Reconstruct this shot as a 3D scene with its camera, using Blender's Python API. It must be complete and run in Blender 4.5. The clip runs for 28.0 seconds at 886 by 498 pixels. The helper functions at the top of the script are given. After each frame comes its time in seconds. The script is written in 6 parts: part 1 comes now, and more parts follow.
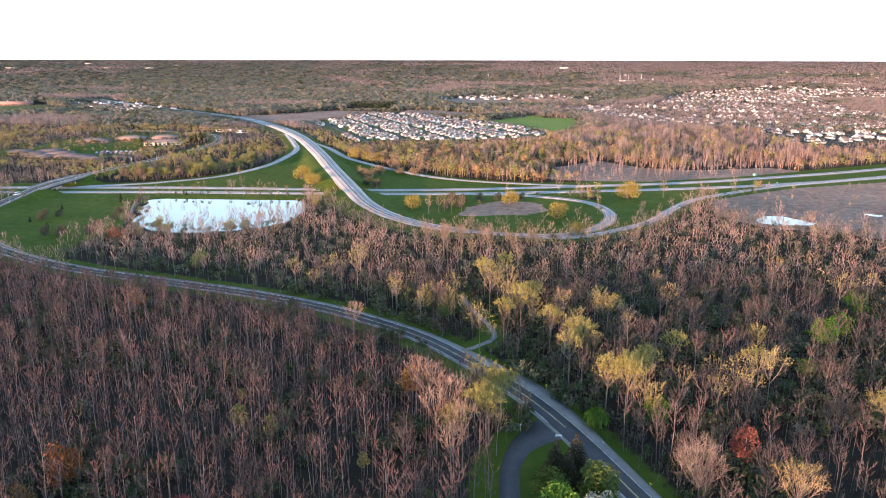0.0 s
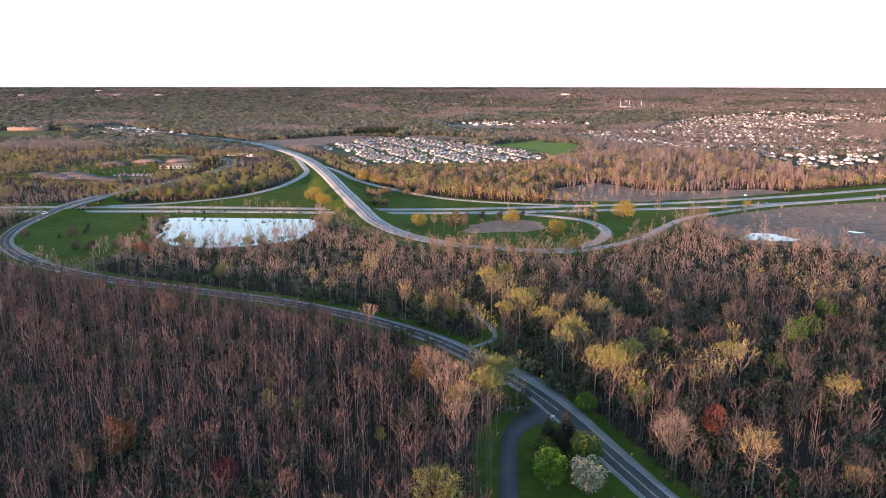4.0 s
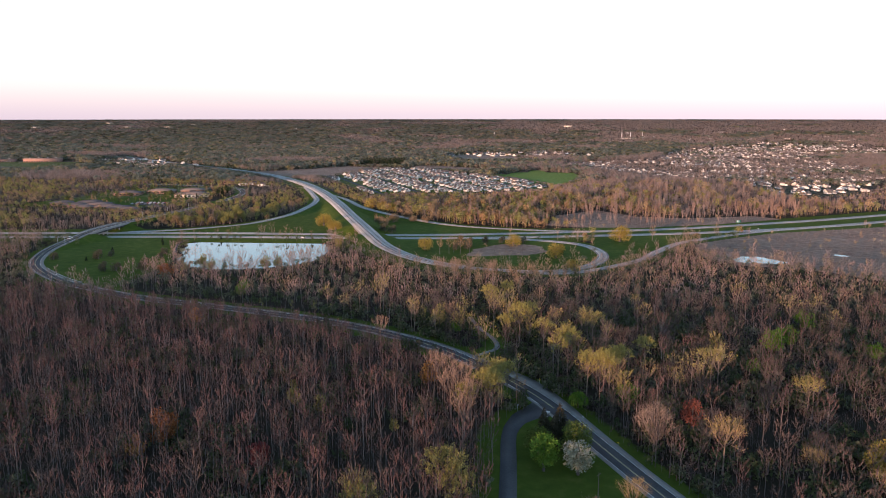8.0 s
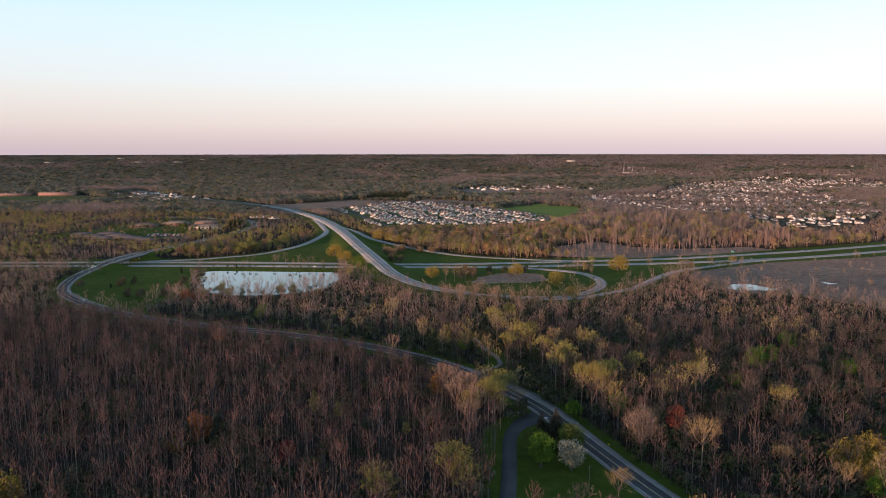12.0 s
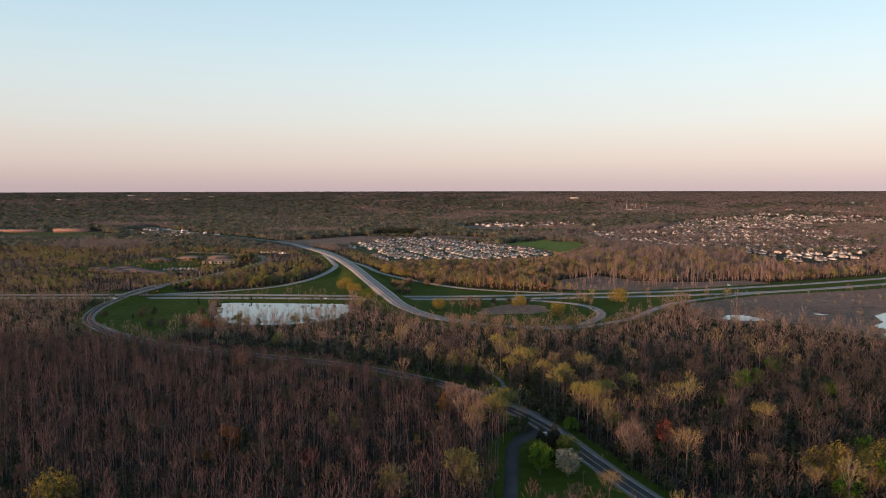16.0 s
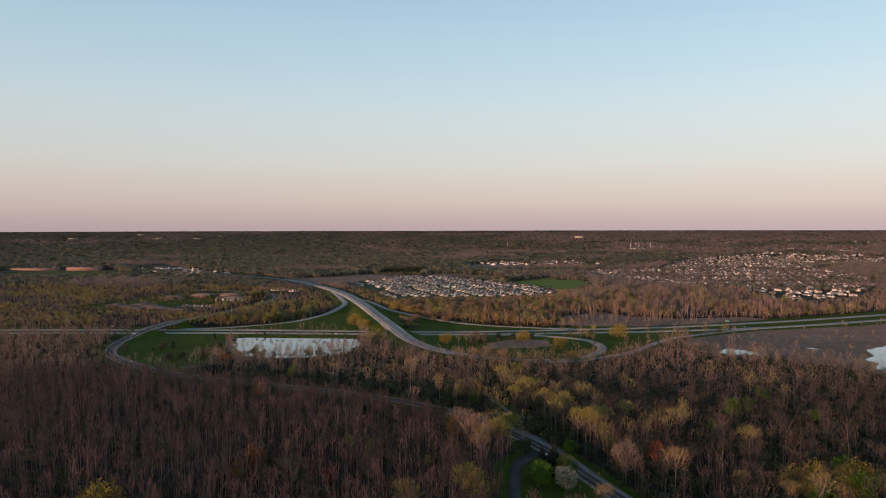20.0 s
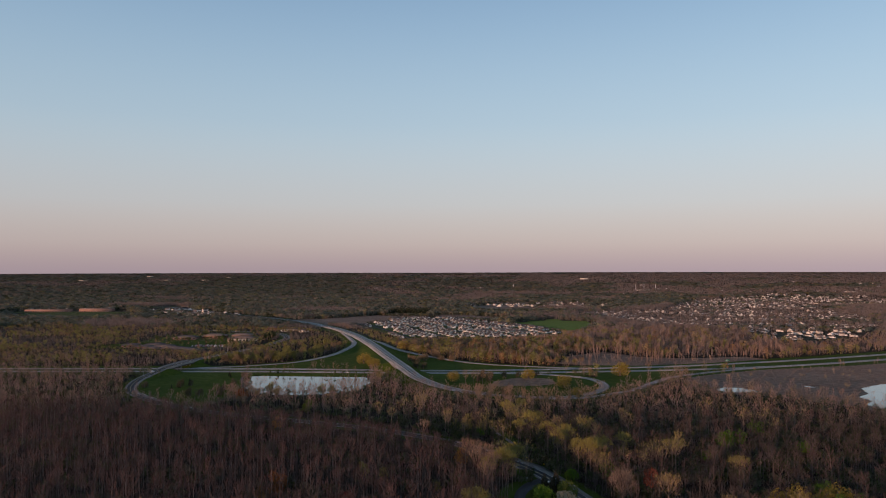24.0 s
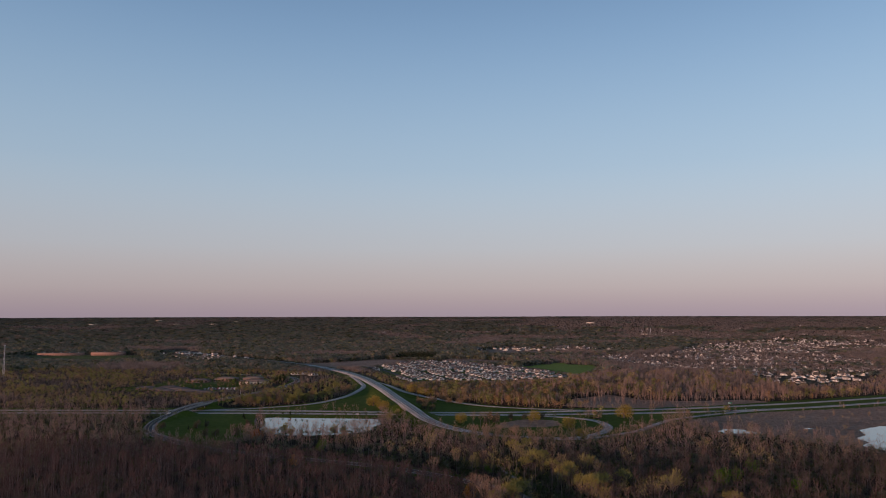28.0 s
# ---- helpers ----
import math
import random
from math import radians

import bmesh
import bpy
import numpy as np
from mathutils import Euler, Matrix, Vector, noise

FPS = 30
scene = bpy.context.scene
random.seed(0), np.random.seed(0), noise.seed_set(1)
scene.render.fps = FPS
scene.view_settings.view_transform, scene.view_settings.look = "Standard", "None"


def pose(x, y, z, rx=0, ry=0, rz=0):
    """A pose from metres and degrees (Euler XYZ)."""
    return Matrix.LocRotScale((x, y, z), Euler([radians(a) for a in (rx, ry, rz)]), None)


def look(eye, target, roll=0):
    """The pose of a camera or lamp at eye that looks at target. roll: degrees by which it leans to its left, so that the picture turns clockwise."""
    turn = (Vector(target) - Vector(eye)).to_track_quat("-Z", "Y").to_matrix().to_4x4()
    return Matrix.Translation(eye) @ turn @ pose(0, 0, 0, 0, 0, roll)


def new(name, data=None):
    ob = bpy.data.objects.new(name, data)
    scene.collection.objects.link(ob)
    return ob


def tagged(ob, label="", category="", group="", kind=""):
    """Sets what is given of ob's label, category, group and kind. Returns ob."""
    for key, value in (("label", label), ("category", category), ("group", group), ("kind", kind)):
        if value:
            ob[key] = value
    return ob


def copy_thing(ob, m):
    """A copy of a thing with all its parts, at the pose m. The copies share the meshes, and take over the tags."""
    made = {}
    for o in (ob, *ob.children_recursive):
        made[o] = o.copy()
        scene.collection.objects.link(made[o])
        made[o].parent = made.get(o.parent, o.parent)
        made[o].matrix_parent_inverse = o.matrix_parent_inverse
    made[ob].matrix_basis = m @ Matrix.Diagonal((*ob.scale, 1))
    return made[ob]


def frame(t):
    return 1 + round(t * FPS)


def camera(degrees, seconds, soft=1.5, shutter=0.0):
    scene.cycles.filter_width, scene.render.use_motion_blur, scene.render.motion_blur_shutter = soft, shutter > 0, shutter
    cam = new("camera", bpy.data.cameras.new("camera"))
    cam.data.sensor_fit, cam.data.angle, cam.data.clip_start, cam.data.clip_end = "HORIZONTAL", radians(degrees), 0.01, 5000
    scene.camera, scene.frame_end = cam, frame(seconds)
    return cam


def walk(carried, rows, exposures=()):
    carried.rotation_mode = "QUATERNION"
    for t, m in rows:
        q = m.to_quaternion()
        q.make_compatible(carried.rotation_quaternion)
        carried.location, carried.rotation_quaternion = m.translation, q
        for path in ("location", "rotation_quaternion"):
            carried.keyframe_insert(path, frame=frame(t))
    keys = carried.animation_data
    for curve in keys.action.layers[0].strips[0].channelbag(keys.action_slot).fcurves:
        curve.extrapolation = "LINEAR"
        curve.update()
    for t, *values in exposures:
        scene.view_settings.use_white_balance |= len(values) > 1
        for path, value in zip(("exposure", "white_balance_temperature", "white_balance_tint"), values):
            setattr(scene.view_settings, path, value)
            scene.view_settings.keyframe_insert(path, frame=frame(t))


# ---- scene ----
# ---------------------------------------------------------------- camera
cam = camera(63.7, 28.0, soft=1.0)
# seconds, place, pitch, yaw, roll: a drone that backs away at some 8 m/s, 120 m up
FLIGHT = [
    (0, -4.83, -18.11, 119.99, -15.079, 3.072, 0.113),
    (2, -4.51, -34.72, 120.04, -14.138, 3.210, 0.077),
    (4, -4.18, -51.26, 120.09, -13.049, 3.356, 0.044),
    (6, -3.83, -67.75, 120.14, -11.850, 3.511, 0.014),
    (8, -3.46, -84.18, 120.19, -10.568, 3.675, -0.013),
    (10, -3.06, -100.55, 120.24, -9.221, 3.848, -0.038),
    (12, -2.65, -116.87, 120.29, -7.821, 4.029, -0.059),
    (14, -2.22, -133.13, 120.33, -6.371, 4.219, -0.078),
    (16, -1.77, -149.33, 120.38, -4.873, 4.419, -0.093),
    (18, -1.30, -165.48, 120.43, -3.324, 4.627, -0.106),
    (20, -0.81, -181.56, 120.48, -1.725, 4.844, -0.116),
    (22, -0.31, -197.59, 120.53, -0.072, 5.071, -0.123),
    (24, 0.22, -213.57, 120.58, 1.631, 5.307, -0.128),
    (26, 0.77, -229.48, 120.63, 3.378, 5.552, -0.129),
    (28, 1.34, -245.34, 120.68, 5.157, 5.807, -0.128),
]
EXPOSURES = [(0, 1.80, 6450, 12), (4, 1.40, 6450, 12), (8, 0.82, 6550, 11), (12, 0.36, 6750, 10), (17, 0.04, 7300, 11), (22, -0.30, 7100, 13), (28, -0.62, 6550, 17)]


def level(x, y, z, pitch, yaw, roll):
    e, p, w = Vector((x, y, z)), radians(pitch), radians(yaw)
    ahead = Vector((-math.sin(w) * math.cos(p), math.cos(w) * math.cos(p), math.sin(p)))
    return look(e, e + ahead * 10, roll)


walk(cam, [(r[0], level(*r[1:])) for r in FLIGHT], EXPOSURES)

# ---------------------------------------------------------------- sky and sun
SUN_AZIMUTH, SUN_HEIGHT = 214.0, 4.6
world = bpy.data.worlds.new("sky")
scene.world = world
world.use_nodes = True
wn, wl = world.node_tree.nodes, world.node_tree.links
sky = wn.new("ShaderNodeTexSky")
sky.sky_type, sky.sun_disc = "NISHITA", False
sky.sun_elevation, sky.sun_rotation = radians(SUN_HEIGHT), radians(SUN_AZIMUTH)
sky.air_density, sky.dust_density, sky.ozone_density = 1.0, 0.4, 2.0
# the evening haze: rosy at the horizon, cream above it, then blue
tc = wn.new("ShaderNodeTexCoord")
split = wn.new("ShaderNodeSeparateXYZ")
wl.new(tc.outputs["Generated"], split.inputs[0])
haze = wn.new("ShaderNodeValToRGB")
haze.color_ramp.interpolation = "B_SPLINE"
HAZE = [(0.0, (0.40, 0.335, 0.42)), (0.035, (0.57, 0.485, 0.49)), (0.09, (0.615, 0.63, 0.655)), (0.2, (0.495, 0.705, 0.845)), (0.4, (0.21, 0.41, 0.68)), (0.62, (0.08, 0.13, 0.22)), (1.0, (0.06, 0.09, 0.15))]
while len(haze.color_ramp.elements) < len(HAZE):
    haze.color_ramp.elements.new(0.5)
for e, (at_, c) in zip(haze.color_ramp.elements, HAZE):
    e.position, e.color = at_, (*c, 1)
wl.new(split.outputs["Z"], haze.inputs["Fac"])
both = wn.new("ShaderNodeMix")
both.data_type, both.blend_type = "RGBA", "ADD"
both.inputs[0].default_value = 1.0
scaled = wn.new("ShaderNodeVectorMath")
scaled.operation = "SCALE"
# the haze glows more opposite the low sun
anti = wn.new("ShaderNodeVectorMath")
anti.operation, anti.inputs[1].default_value = "DOT_PRODUCT", (0.83, -0.56, 0)
glow = wn.new("ShaderNodeMath")
glow.operation, glow.inputs[1].default_value, glow.inputs[2].default_value = "MULTIPLY_ADD", 2.2, 12.4
wl.new(tc.outputs["Generated"], anti.inputs[0]), wl.new(anti.outputs["Value"], glow.inputs[0]), wl.new(glow.outputs[0], scaled.inputs[3])
wl.new(haze.outputs["Color"], scaled.inputs[0])
faint = wn.new("ShaderNodeVectorMath")
faint.operation, faint.inputs[3].default_value = "SCALE", 0.25
wl.new(sky.outputs["Color"], faint.inputs[0])
wl.new(faint.outputs[0], both.inputs[6]), wl.new(scaled.outputs[0], both.inputs[7])
wl.new(both.outputs[2], wn["Background"].inputs["Color"])
wn["Background"].inputs["Strength"].default_value = 0.1
sun_data = bpy.data.lights.new("sun", "SUN")
sun_data.energy, sun_data.angle, sun_data.color = 5.0, radians(0.6), (1.0, 0.575, 0.40)
sun = new("sun", sun_data)
sa, sh = radians(SUN_AZIMUTH), radians(SUN_HEIGHT)
to_sun = Vector((math.sin(sa) * math.cos(sh), math.cos(sa) * math.cos(sh), math.sin(sh)))
sun.matrix_world = look(to_sun * 400, (0, 0, 0))
# ---------------------------------------------------------------- materials
def material(name, rough=0.9, metal=0.0):
    m = bpy.data.materials.new(name)
    m.use_nodes = True
    b = m.node_tree.nodes["Principled BSDF"]
    b.inputs["Roughness"].default_value, b.inputs["Metallic"].default_value = rough, metal
    b.inputs["Specular IOR Level"].default_value = 0.25 if rough < 0.82 else 0.04
    return m, m.node_tree.nodes, m.node_tree.links, b


def noise_node(n, l, scale, detail=4.0, rough=0.6, kind="Object"):
    tc = n.new("ShaderNodeTexCoord")
    t = n.new("ShaderNodeTexNoise")
    t.inputs["Scale"].default_value, t.inputs["Detail"].default_value = scale, detail
    t.inputs["Roughness"].default_value = rough
    l.new(tc.outputs[kind], t.inputs["Vector"])
    return t.outputs["Fac"]


def ramp_node(n, l, fac, stops):
    r = n.new("ShaderNodeValToRGB")
    while len(r.color_ramp.elements) < len(stops):
        r.color_ramp.elements.new(0.5)
    for e, (p, c) in zip(r.color_ramp.elements, stops):
        e.position, e.color = p, (*c, 1)
    l.new(fac, r.inputs["Fac"])
    return r.outputs["Color"]


def mix_node(n, l, fac, a, b, blend="MIX"):
    m = n.new("ShaderNodeMix")
    m.data_type, m.blend_type = "RGBA", blend
    for sock, v in ((m.inputs[0], fac), (m.inputs[6], a), (m.inputs[7], b)):
        if isinstance(v, bpy.types.NodeSocket):
            l.new(v, sock)
        elif isinstance(v, tuple):
            sock.default_value = (*v, 1)
        else:
            sock.default_value = v
    return m.outputs[2]


def bump_node(n, l, b, height, strength=0.3, distance=0.1):
    k = n.new("ShaderNodeBump")
    k.inputs["Strength"].default_value, k.inputs["Distance"].default_value = strength, distance
    l.new(height, k.inputs["Height"])
    l.new(k.outputs["Normal"], b.inputs["Normal"])


def varied(name, dark, mid, light, rough=0.9, scale=0.15, fine=2.5, bump=0.0, spread=0.5):
    """A surface whose colour drifts at two scales."""
    m, n, l, b = material(name, rough)
    big, small = noise_node(n, l, scale, 3), noise_node(n, l, fine, 5)
    c1 = ramp_node(n, l, big, [(0.32, dark), (0.5, mid), (0.68, light)])
    c2 = ramp_node(n, l, small, [(0.3, dark), (0.5, mid), (0.72, light)])
    l.new(mix_node(n, l, spread, c1, c2), b.inputs["Base Color"])
    if bump:
        bump_node(n, l, b, small, bump, 0.05)
    return m


def twigs(name, dark, mid, light, island=0.35, scale=0.11, thinness=0.25):
    """Twigs, buds or leaves: the colour changes from crown to crown and from piece to piece; thin pieces let light through."""
    m, n, l, b = material(name, 0.85)
    big = noise_node(n, l, scale, 2)
    c1 = ramp_node(n, l, big, [(0.34, dark), (0.5, mid), (0.66, light)])
    g = n.new("ShaderNodeNewGeometry")
    c2 = ramp_node(n, l, g.outputs["Random Per Island"], [(0.0, dark), (0.5, mid), (1.0, light)])
    c = mix_node(n, l, island, c1, c2)
    l.new(c, b.inputs["Base Color"])
    if thinness:
        t = n.new("ShaderNodeBsdfTranslucent")
        l.new(c, t.inputs["Color"])
        x = n.new("ShaderNodeMixShader")
        x.inputs[0].default_value = thinness
        l.new(b.outputs[0], x.inputs[1]), l.new(t.outputs[0], x.inputs[2])
        l.new(x.outputs[0], n["Material Output"].inputs["Surface"])
    return m


M_BARK = twigs("bark", (0.07, 0.057, 0.054), (0.13, 0.107, 0.10), (0.22, 0.184, 0.168), 0.5, 0.1, 0)
M_PALE_BARK = twigs("pale bark", (0.15, 0.115, 0.093), (0.215, 0.165, 0.132), (0.295, 0.23, 0.185), 0.5, 0.1, 0)
M_TWIG = twigs("bare reddish twigs", (0.066, 0.042, 0.041), (0.118, 0.075, 0.072), (0.19, 0.122, 0.114))
M_TWIG_GREY = twigs("bare grey twigs", (0.06, 0.046, 0.042), (0.105, 0.081, 0.073), (0.17, 0.132, 0.116))
M_SPRING = twigs("dull spring green buds", (0.13, 0.13, 0.045), (0.21, 0.20, 0.07), (0.31, 0.285, 0.115), 0.5)
M_POLE = twigs("pale slender bark", (0.11, 0.095, 0.088), (0.175, 0.152, 0.14), (0.255, 0.225, 0.205), 0.5, 0.1, 0)
M_DULL = twigs("dull grey-green bush", (0.06, 0.058, 0.038), (0.10, 0.093, 0.06), (0.15, 0.135, 0.085), 0.4)
M_MAUVE = twigs("mauve bare woods", (0.15, 0.116, 0.105), (0.215, 0.167, 0.15), (0.285, 0.225, 0.20), 0.35, 0.03, 0.1)
M_ROSE = twigs("rosy grey twigs", (0.175, 0.122, 0.109), (0.27, 0.19, 0.168), (0.375, 0.268, 0.232))
M_PINK = twigs("pinkish tan twigs", (0.18, 0.123, 0.092), (0.26, 0.18, 0.132), (0.36, 0.255, 0.185))
M_SPRUCE = twigs("brownish spruce needles", (0.035, 0.032, 0.02), (0.055, 0.048, 0.03), (0.085, 0.07, 0.042), 0.5, 0.2, 0)
M_TAN = twigs("tan budding twigs", (0.21, 0.152, 0.09), (0.30, 0.222, 0.13), (0.40, 0.30, 0.18))
M_YELLOW = twigs("yellow green buds", (0.18, 0.16, 0.052), (0.275, 0.245, 0.08), (0.37, 0.33, 0.115), 0.5)
M_GREEN = twigs("fresh green leaves", (0.06, 0.12, 0.02), (0.11, 0.20, 0.03), (0.18, 0.28, 0.05), 0.5)
M_BUSH = twigs("tan brown bush", (0.15, 0.11, 0.07), (0.23, 0.165, 0.10), (0.31, 0.23, 0.14), 0.4)
M_OLIVE = twigs("olive leaves", (0.06, 0.08, 0.02), (0.10, 0.13, 0.03), (0.16, 0.19, 0.05), 0.5)
M_UNDER = twigs("dark green understory", (0.045, 0.058, 0.026), (0.074, 0.09, 0.04), (0.115, 0.125, 0.058), 0.5)
M_THICKET = twigs("grey green thicket", (0.08, 0.085, 0.053), (0.128, 0.132, 0.083), (0.185, 0.185, 0.118), 0.4, 0.09)
M_RUSSET = twigs("russet brown bush", (0.19, 0.115, 0.06), (0.27, 0.165, 0.085), (0.36, 0.225, 0.12), 0.4)
M_RED = twigs("red maple buds", (0.17, 0.055, 0.04), (0.25, 0.085, 0.06), (0.33, 0.13, 0.09), 0.5)
M_GOLD = twigs("golden olive leaves", (0.19, 0.15, 0.035), (0.29, 0.225, 0.055), (0.38, 0.30, 0.085), 0.5)
M_RUST = twigs("rust orange buds", (0.20, 0.075, 0.03), (0.29, 0.115, 0.045), (0.37, 0.16, 0.065), 0.5)
M_WINE = twigs("wine red leaves", (0.10, 0.028, 0.03), (0.15, 0.042, 0.042), (0.21, 0.065, 0.06), 0.5)
M_ORANGE = twigs("orange budding twigs", (0.26, 0.13, 0.04), (0.38, 0.20, 0.06), (0.48, 0.27, 0.09), 0.5)
M_NEEDLE = twigs("dark spruce needles", (0.018, 0.028, 0.016), (0.03, 0.045, 0.024), (0.05, 0.06, 0.03), 0.5, 0.2, 0)
M_BLOSSOM = twigs("white blossom", (0.21, 0.235, 0.165), (0.29, 0.305, 0.23), (0.38, 0.385, 0.315), 0.5)
# distance haze put into the colour: these three are paled, greyed and more translucent
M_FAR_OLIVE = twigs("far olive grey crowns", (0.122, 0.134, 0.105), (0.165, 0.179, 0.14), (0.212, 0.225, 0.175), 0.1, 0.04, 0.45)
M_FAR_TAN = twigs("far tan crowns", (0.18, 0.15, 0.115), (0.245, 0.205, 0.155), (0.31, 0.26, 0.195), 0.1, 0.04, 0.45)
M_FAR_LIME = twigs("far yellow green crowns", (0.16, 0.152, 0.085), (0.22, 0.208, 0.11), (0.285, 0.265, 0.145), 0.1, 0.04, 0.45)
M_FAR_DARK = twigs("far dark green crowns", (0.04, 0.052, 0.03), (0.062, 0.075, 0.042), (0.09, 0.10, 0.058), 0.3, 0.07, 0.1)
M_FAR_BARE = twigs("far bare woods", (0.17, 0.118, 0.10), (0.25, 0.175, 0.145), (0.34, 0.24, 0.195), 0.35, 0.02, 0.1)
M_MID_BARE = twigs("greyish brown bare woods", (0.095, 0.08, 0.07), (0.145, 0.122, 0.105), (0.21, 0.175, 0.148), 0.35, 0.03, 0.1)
# far stands paled the same way, in place of haze
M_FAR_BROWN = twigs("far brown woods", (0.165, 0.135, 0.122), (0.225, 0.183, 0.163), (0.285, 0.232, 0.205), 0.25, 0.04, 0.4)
M_REED = varied("dry reeds", (0.135, 0.095, 0.077), (0.185, 0.133, 0.106), (0.25, 0.18, 0.142), 0.95, 0.06, 0.9, 0.4)

M_ASPHALT = varied("old asphalt", (0.06, 0.06, 0.063), (0.088, 0.088, 0.09), (0.125, 0.123, 0.12), 0.85, 0.05, 1.5)
M_CONCRETE_ROAD = varied("concrete roadway", (0.26, 0.25, 0.235), (0.34, 0.33, 0.31), (0.42, 0.405, 0.38), 0.85, 0.04, 0.8)
M_SHOULDER = varied("grey shoulder", (0.17, 0.165, 0.155), (0.23, 0.22, 0.205), (0.30, 0.285, 0.26), 0.95, 0.1, 1.2)
M_CONCRETE = varied("bridge concrete", (0.28, 0.26, 0.235), (0.38, 0.355, 0.32), (0.46, 0.43, 0.39), 0.85, 0.2, 2.0)
M_WHITE_PAINT = varied("white road paint", (0.55, 0.55, 0.53), (0.68, 0.68, 0.66), (0.76, 0.76, 0.74), 0.7, 0.2, 3.0)
M_YELLOW_PAINT = varied("yellow road paint", (0.5, 0.42, 0.2), (0.6, 0.52, 0.28), (0.66, 0.58, 0.34), 0.7, 0.2, 3.0)
M_SEAM = varied("dark tar seam", (0.04, 0.04, 0.042), (0.06, 0.06, 0.06), (0.09, 0.09, 0.088), 0.8, 0.1, 2.0)
M_STEEL = varied("galvanised steel", (0.32, 0.33, 0.34), (0.42, 0.43, 0.44), (0.5, 0.5, 0.5), 0.5, 0.4, 4)
# near-black stands in for the shade on the bridge's unlit side
M_GIRDER = varied("dark bridge steel", (0.03, 0.028, 0.027), (0.045, 0.042, 0.04), (0.065, 0.06, 0.056), 0.7, 0.3, 3)
M_SIGN_YELLOW = varied("yellow sign", (0.75, 0.5, 0.02), (0.8, 0.55, 0.02), (0.85, 0.6, 0.03), 0.5)
M_SIGN_WHITE = varied("white sign", (0.7, 0.7, 0.68), (0.78, 0.78, 0.76), (0.82, 0.82, 0.8), 0.5)
M_SIGN_GREEN = varied("green road sign", (0.02, 0.15, 0.07), (0.03, 0.2, 0.1), (0.04, 0.24, 0.12), 0.5)
M_WOOD_POLE = varied("weathered pole", (0.1, 0.075, 0.05), (0.16, 0.12, 0.09), (0.22, 0.17, 0.13), 0.9, 0.4, 4)


def ground_material():
    m, n, l, b = material("ground of leaf litter and grass", 0.97)
    big, mid, fine = noise_node(n, l, 0.02, 4), noise_node(n, l, 0.16, 4), noise_node(n, l, 1.3, 5)
    litter = mix_node(n, l, 0.5, ramp_node(n, l, mid, [(0.3, (0.022, 0.018, 0.013)), (0.52, (0.036, 0.029, 0.021)), (0.7, (0.03, 0.036, 0.015))]),
                      ramp_node(n, l, fine, [(0.3, (0.02, 0.016, 0.012)), (0.55, (0.04, 0.031, 0.023)), (0.75, (0.075, 0.058, 0.044))]))
    grass = mix_node(n, l, 0.55, ramp_node(n, l, big, [(0.3, (0.044, 0.066, 0.012)), (0.5, (0.064, 0.092, 0.014)), (0.7, (0.10, 0.12, 0.024))]),
                     ramp_node(n, l, mid, [(0.3, (0.04, 0.062, 0.011)), (0.55, (0.066, 0.096, 0.015)), (0.75, (0.125, 0.12, 0.036))]))
    reed = mix_node(n, l, 0.5, ramp_node(n, l, big, [(0.3, (0.17, 0.115, 0.09)), (0.5, (0.25, 0.172, 0.132)), (0.7, (0.34, 0.245, 0.185))]),
                    ramp_node(n, l, mid, [(0.3, (0.11, 0.075, 0.058)), (0.5, (0.25, 0.172, 0.13)), (0.7, (0.38, 0.28, 0.21))]))

    def mask(name):
        a = n.new("ShaderNodeAttribute")
        a.attribute_name = name
        add = n.new("ShaderNodeMath")
        add.operation = "ADD"
        sub = n.new("ShaderNodeMath")
        sub.operation, sub.inputs[1].default_value = "MULTIPLY_ADD", 0.7
        l.new(mid, sub.inputs[0])
        sub.inputs[2].default_value = -0.35
        l.new(a.outputs["Fac"], add.inputs[0]), l.new(sub.outputs[0], add.inputs[1])
        r = n.new("ShaderNodeMapRange")
        r.inputs["From Min"].default_value, r.inputs["From Max"].default_value = 0.38, 0.62
        l.new(add.outputs[0], r.inputs["Value"])
        return r.outputs["Result"]

    c = mix_node(n, l, mask("grass"), litter, grass)
    c = mix_node(n, l, mask("reeds"), c, reed)
    crop = ramp_node(n, l, mid, [(0.3, (0.12, 0.16, 0.035)), (0.55, (0.17, 0.22, 0.05)), (0.75, (0.21, 0.25, 0.07))])
    c = mix_node(n, l, mask("crop"), c, crop)
    l.new(c, b.inputs["Base Color"])
    bump_node(n, l, b, fine, 0.5, 0.25)
    return m


def water_material():
    m, n, l, b = material("still pond water", 0.04)
    b.inputs["Base Color"].default_value = (0.02, 0.028, 0.03, 1)
    b.inputs["Specular IOR Level"].default_value = 0.9
    b.inputs["IOR"].default_value = 1.6
    bump_node(n, l, b, noise_node(n, l, 0.7, 3), 0.02, 0.05)
    return m


M_GROUND, M_WATER = ground_material(), water_material()

# ---------------------------------------------------------------- mesh tools
rng = np.random.default_rng(11)


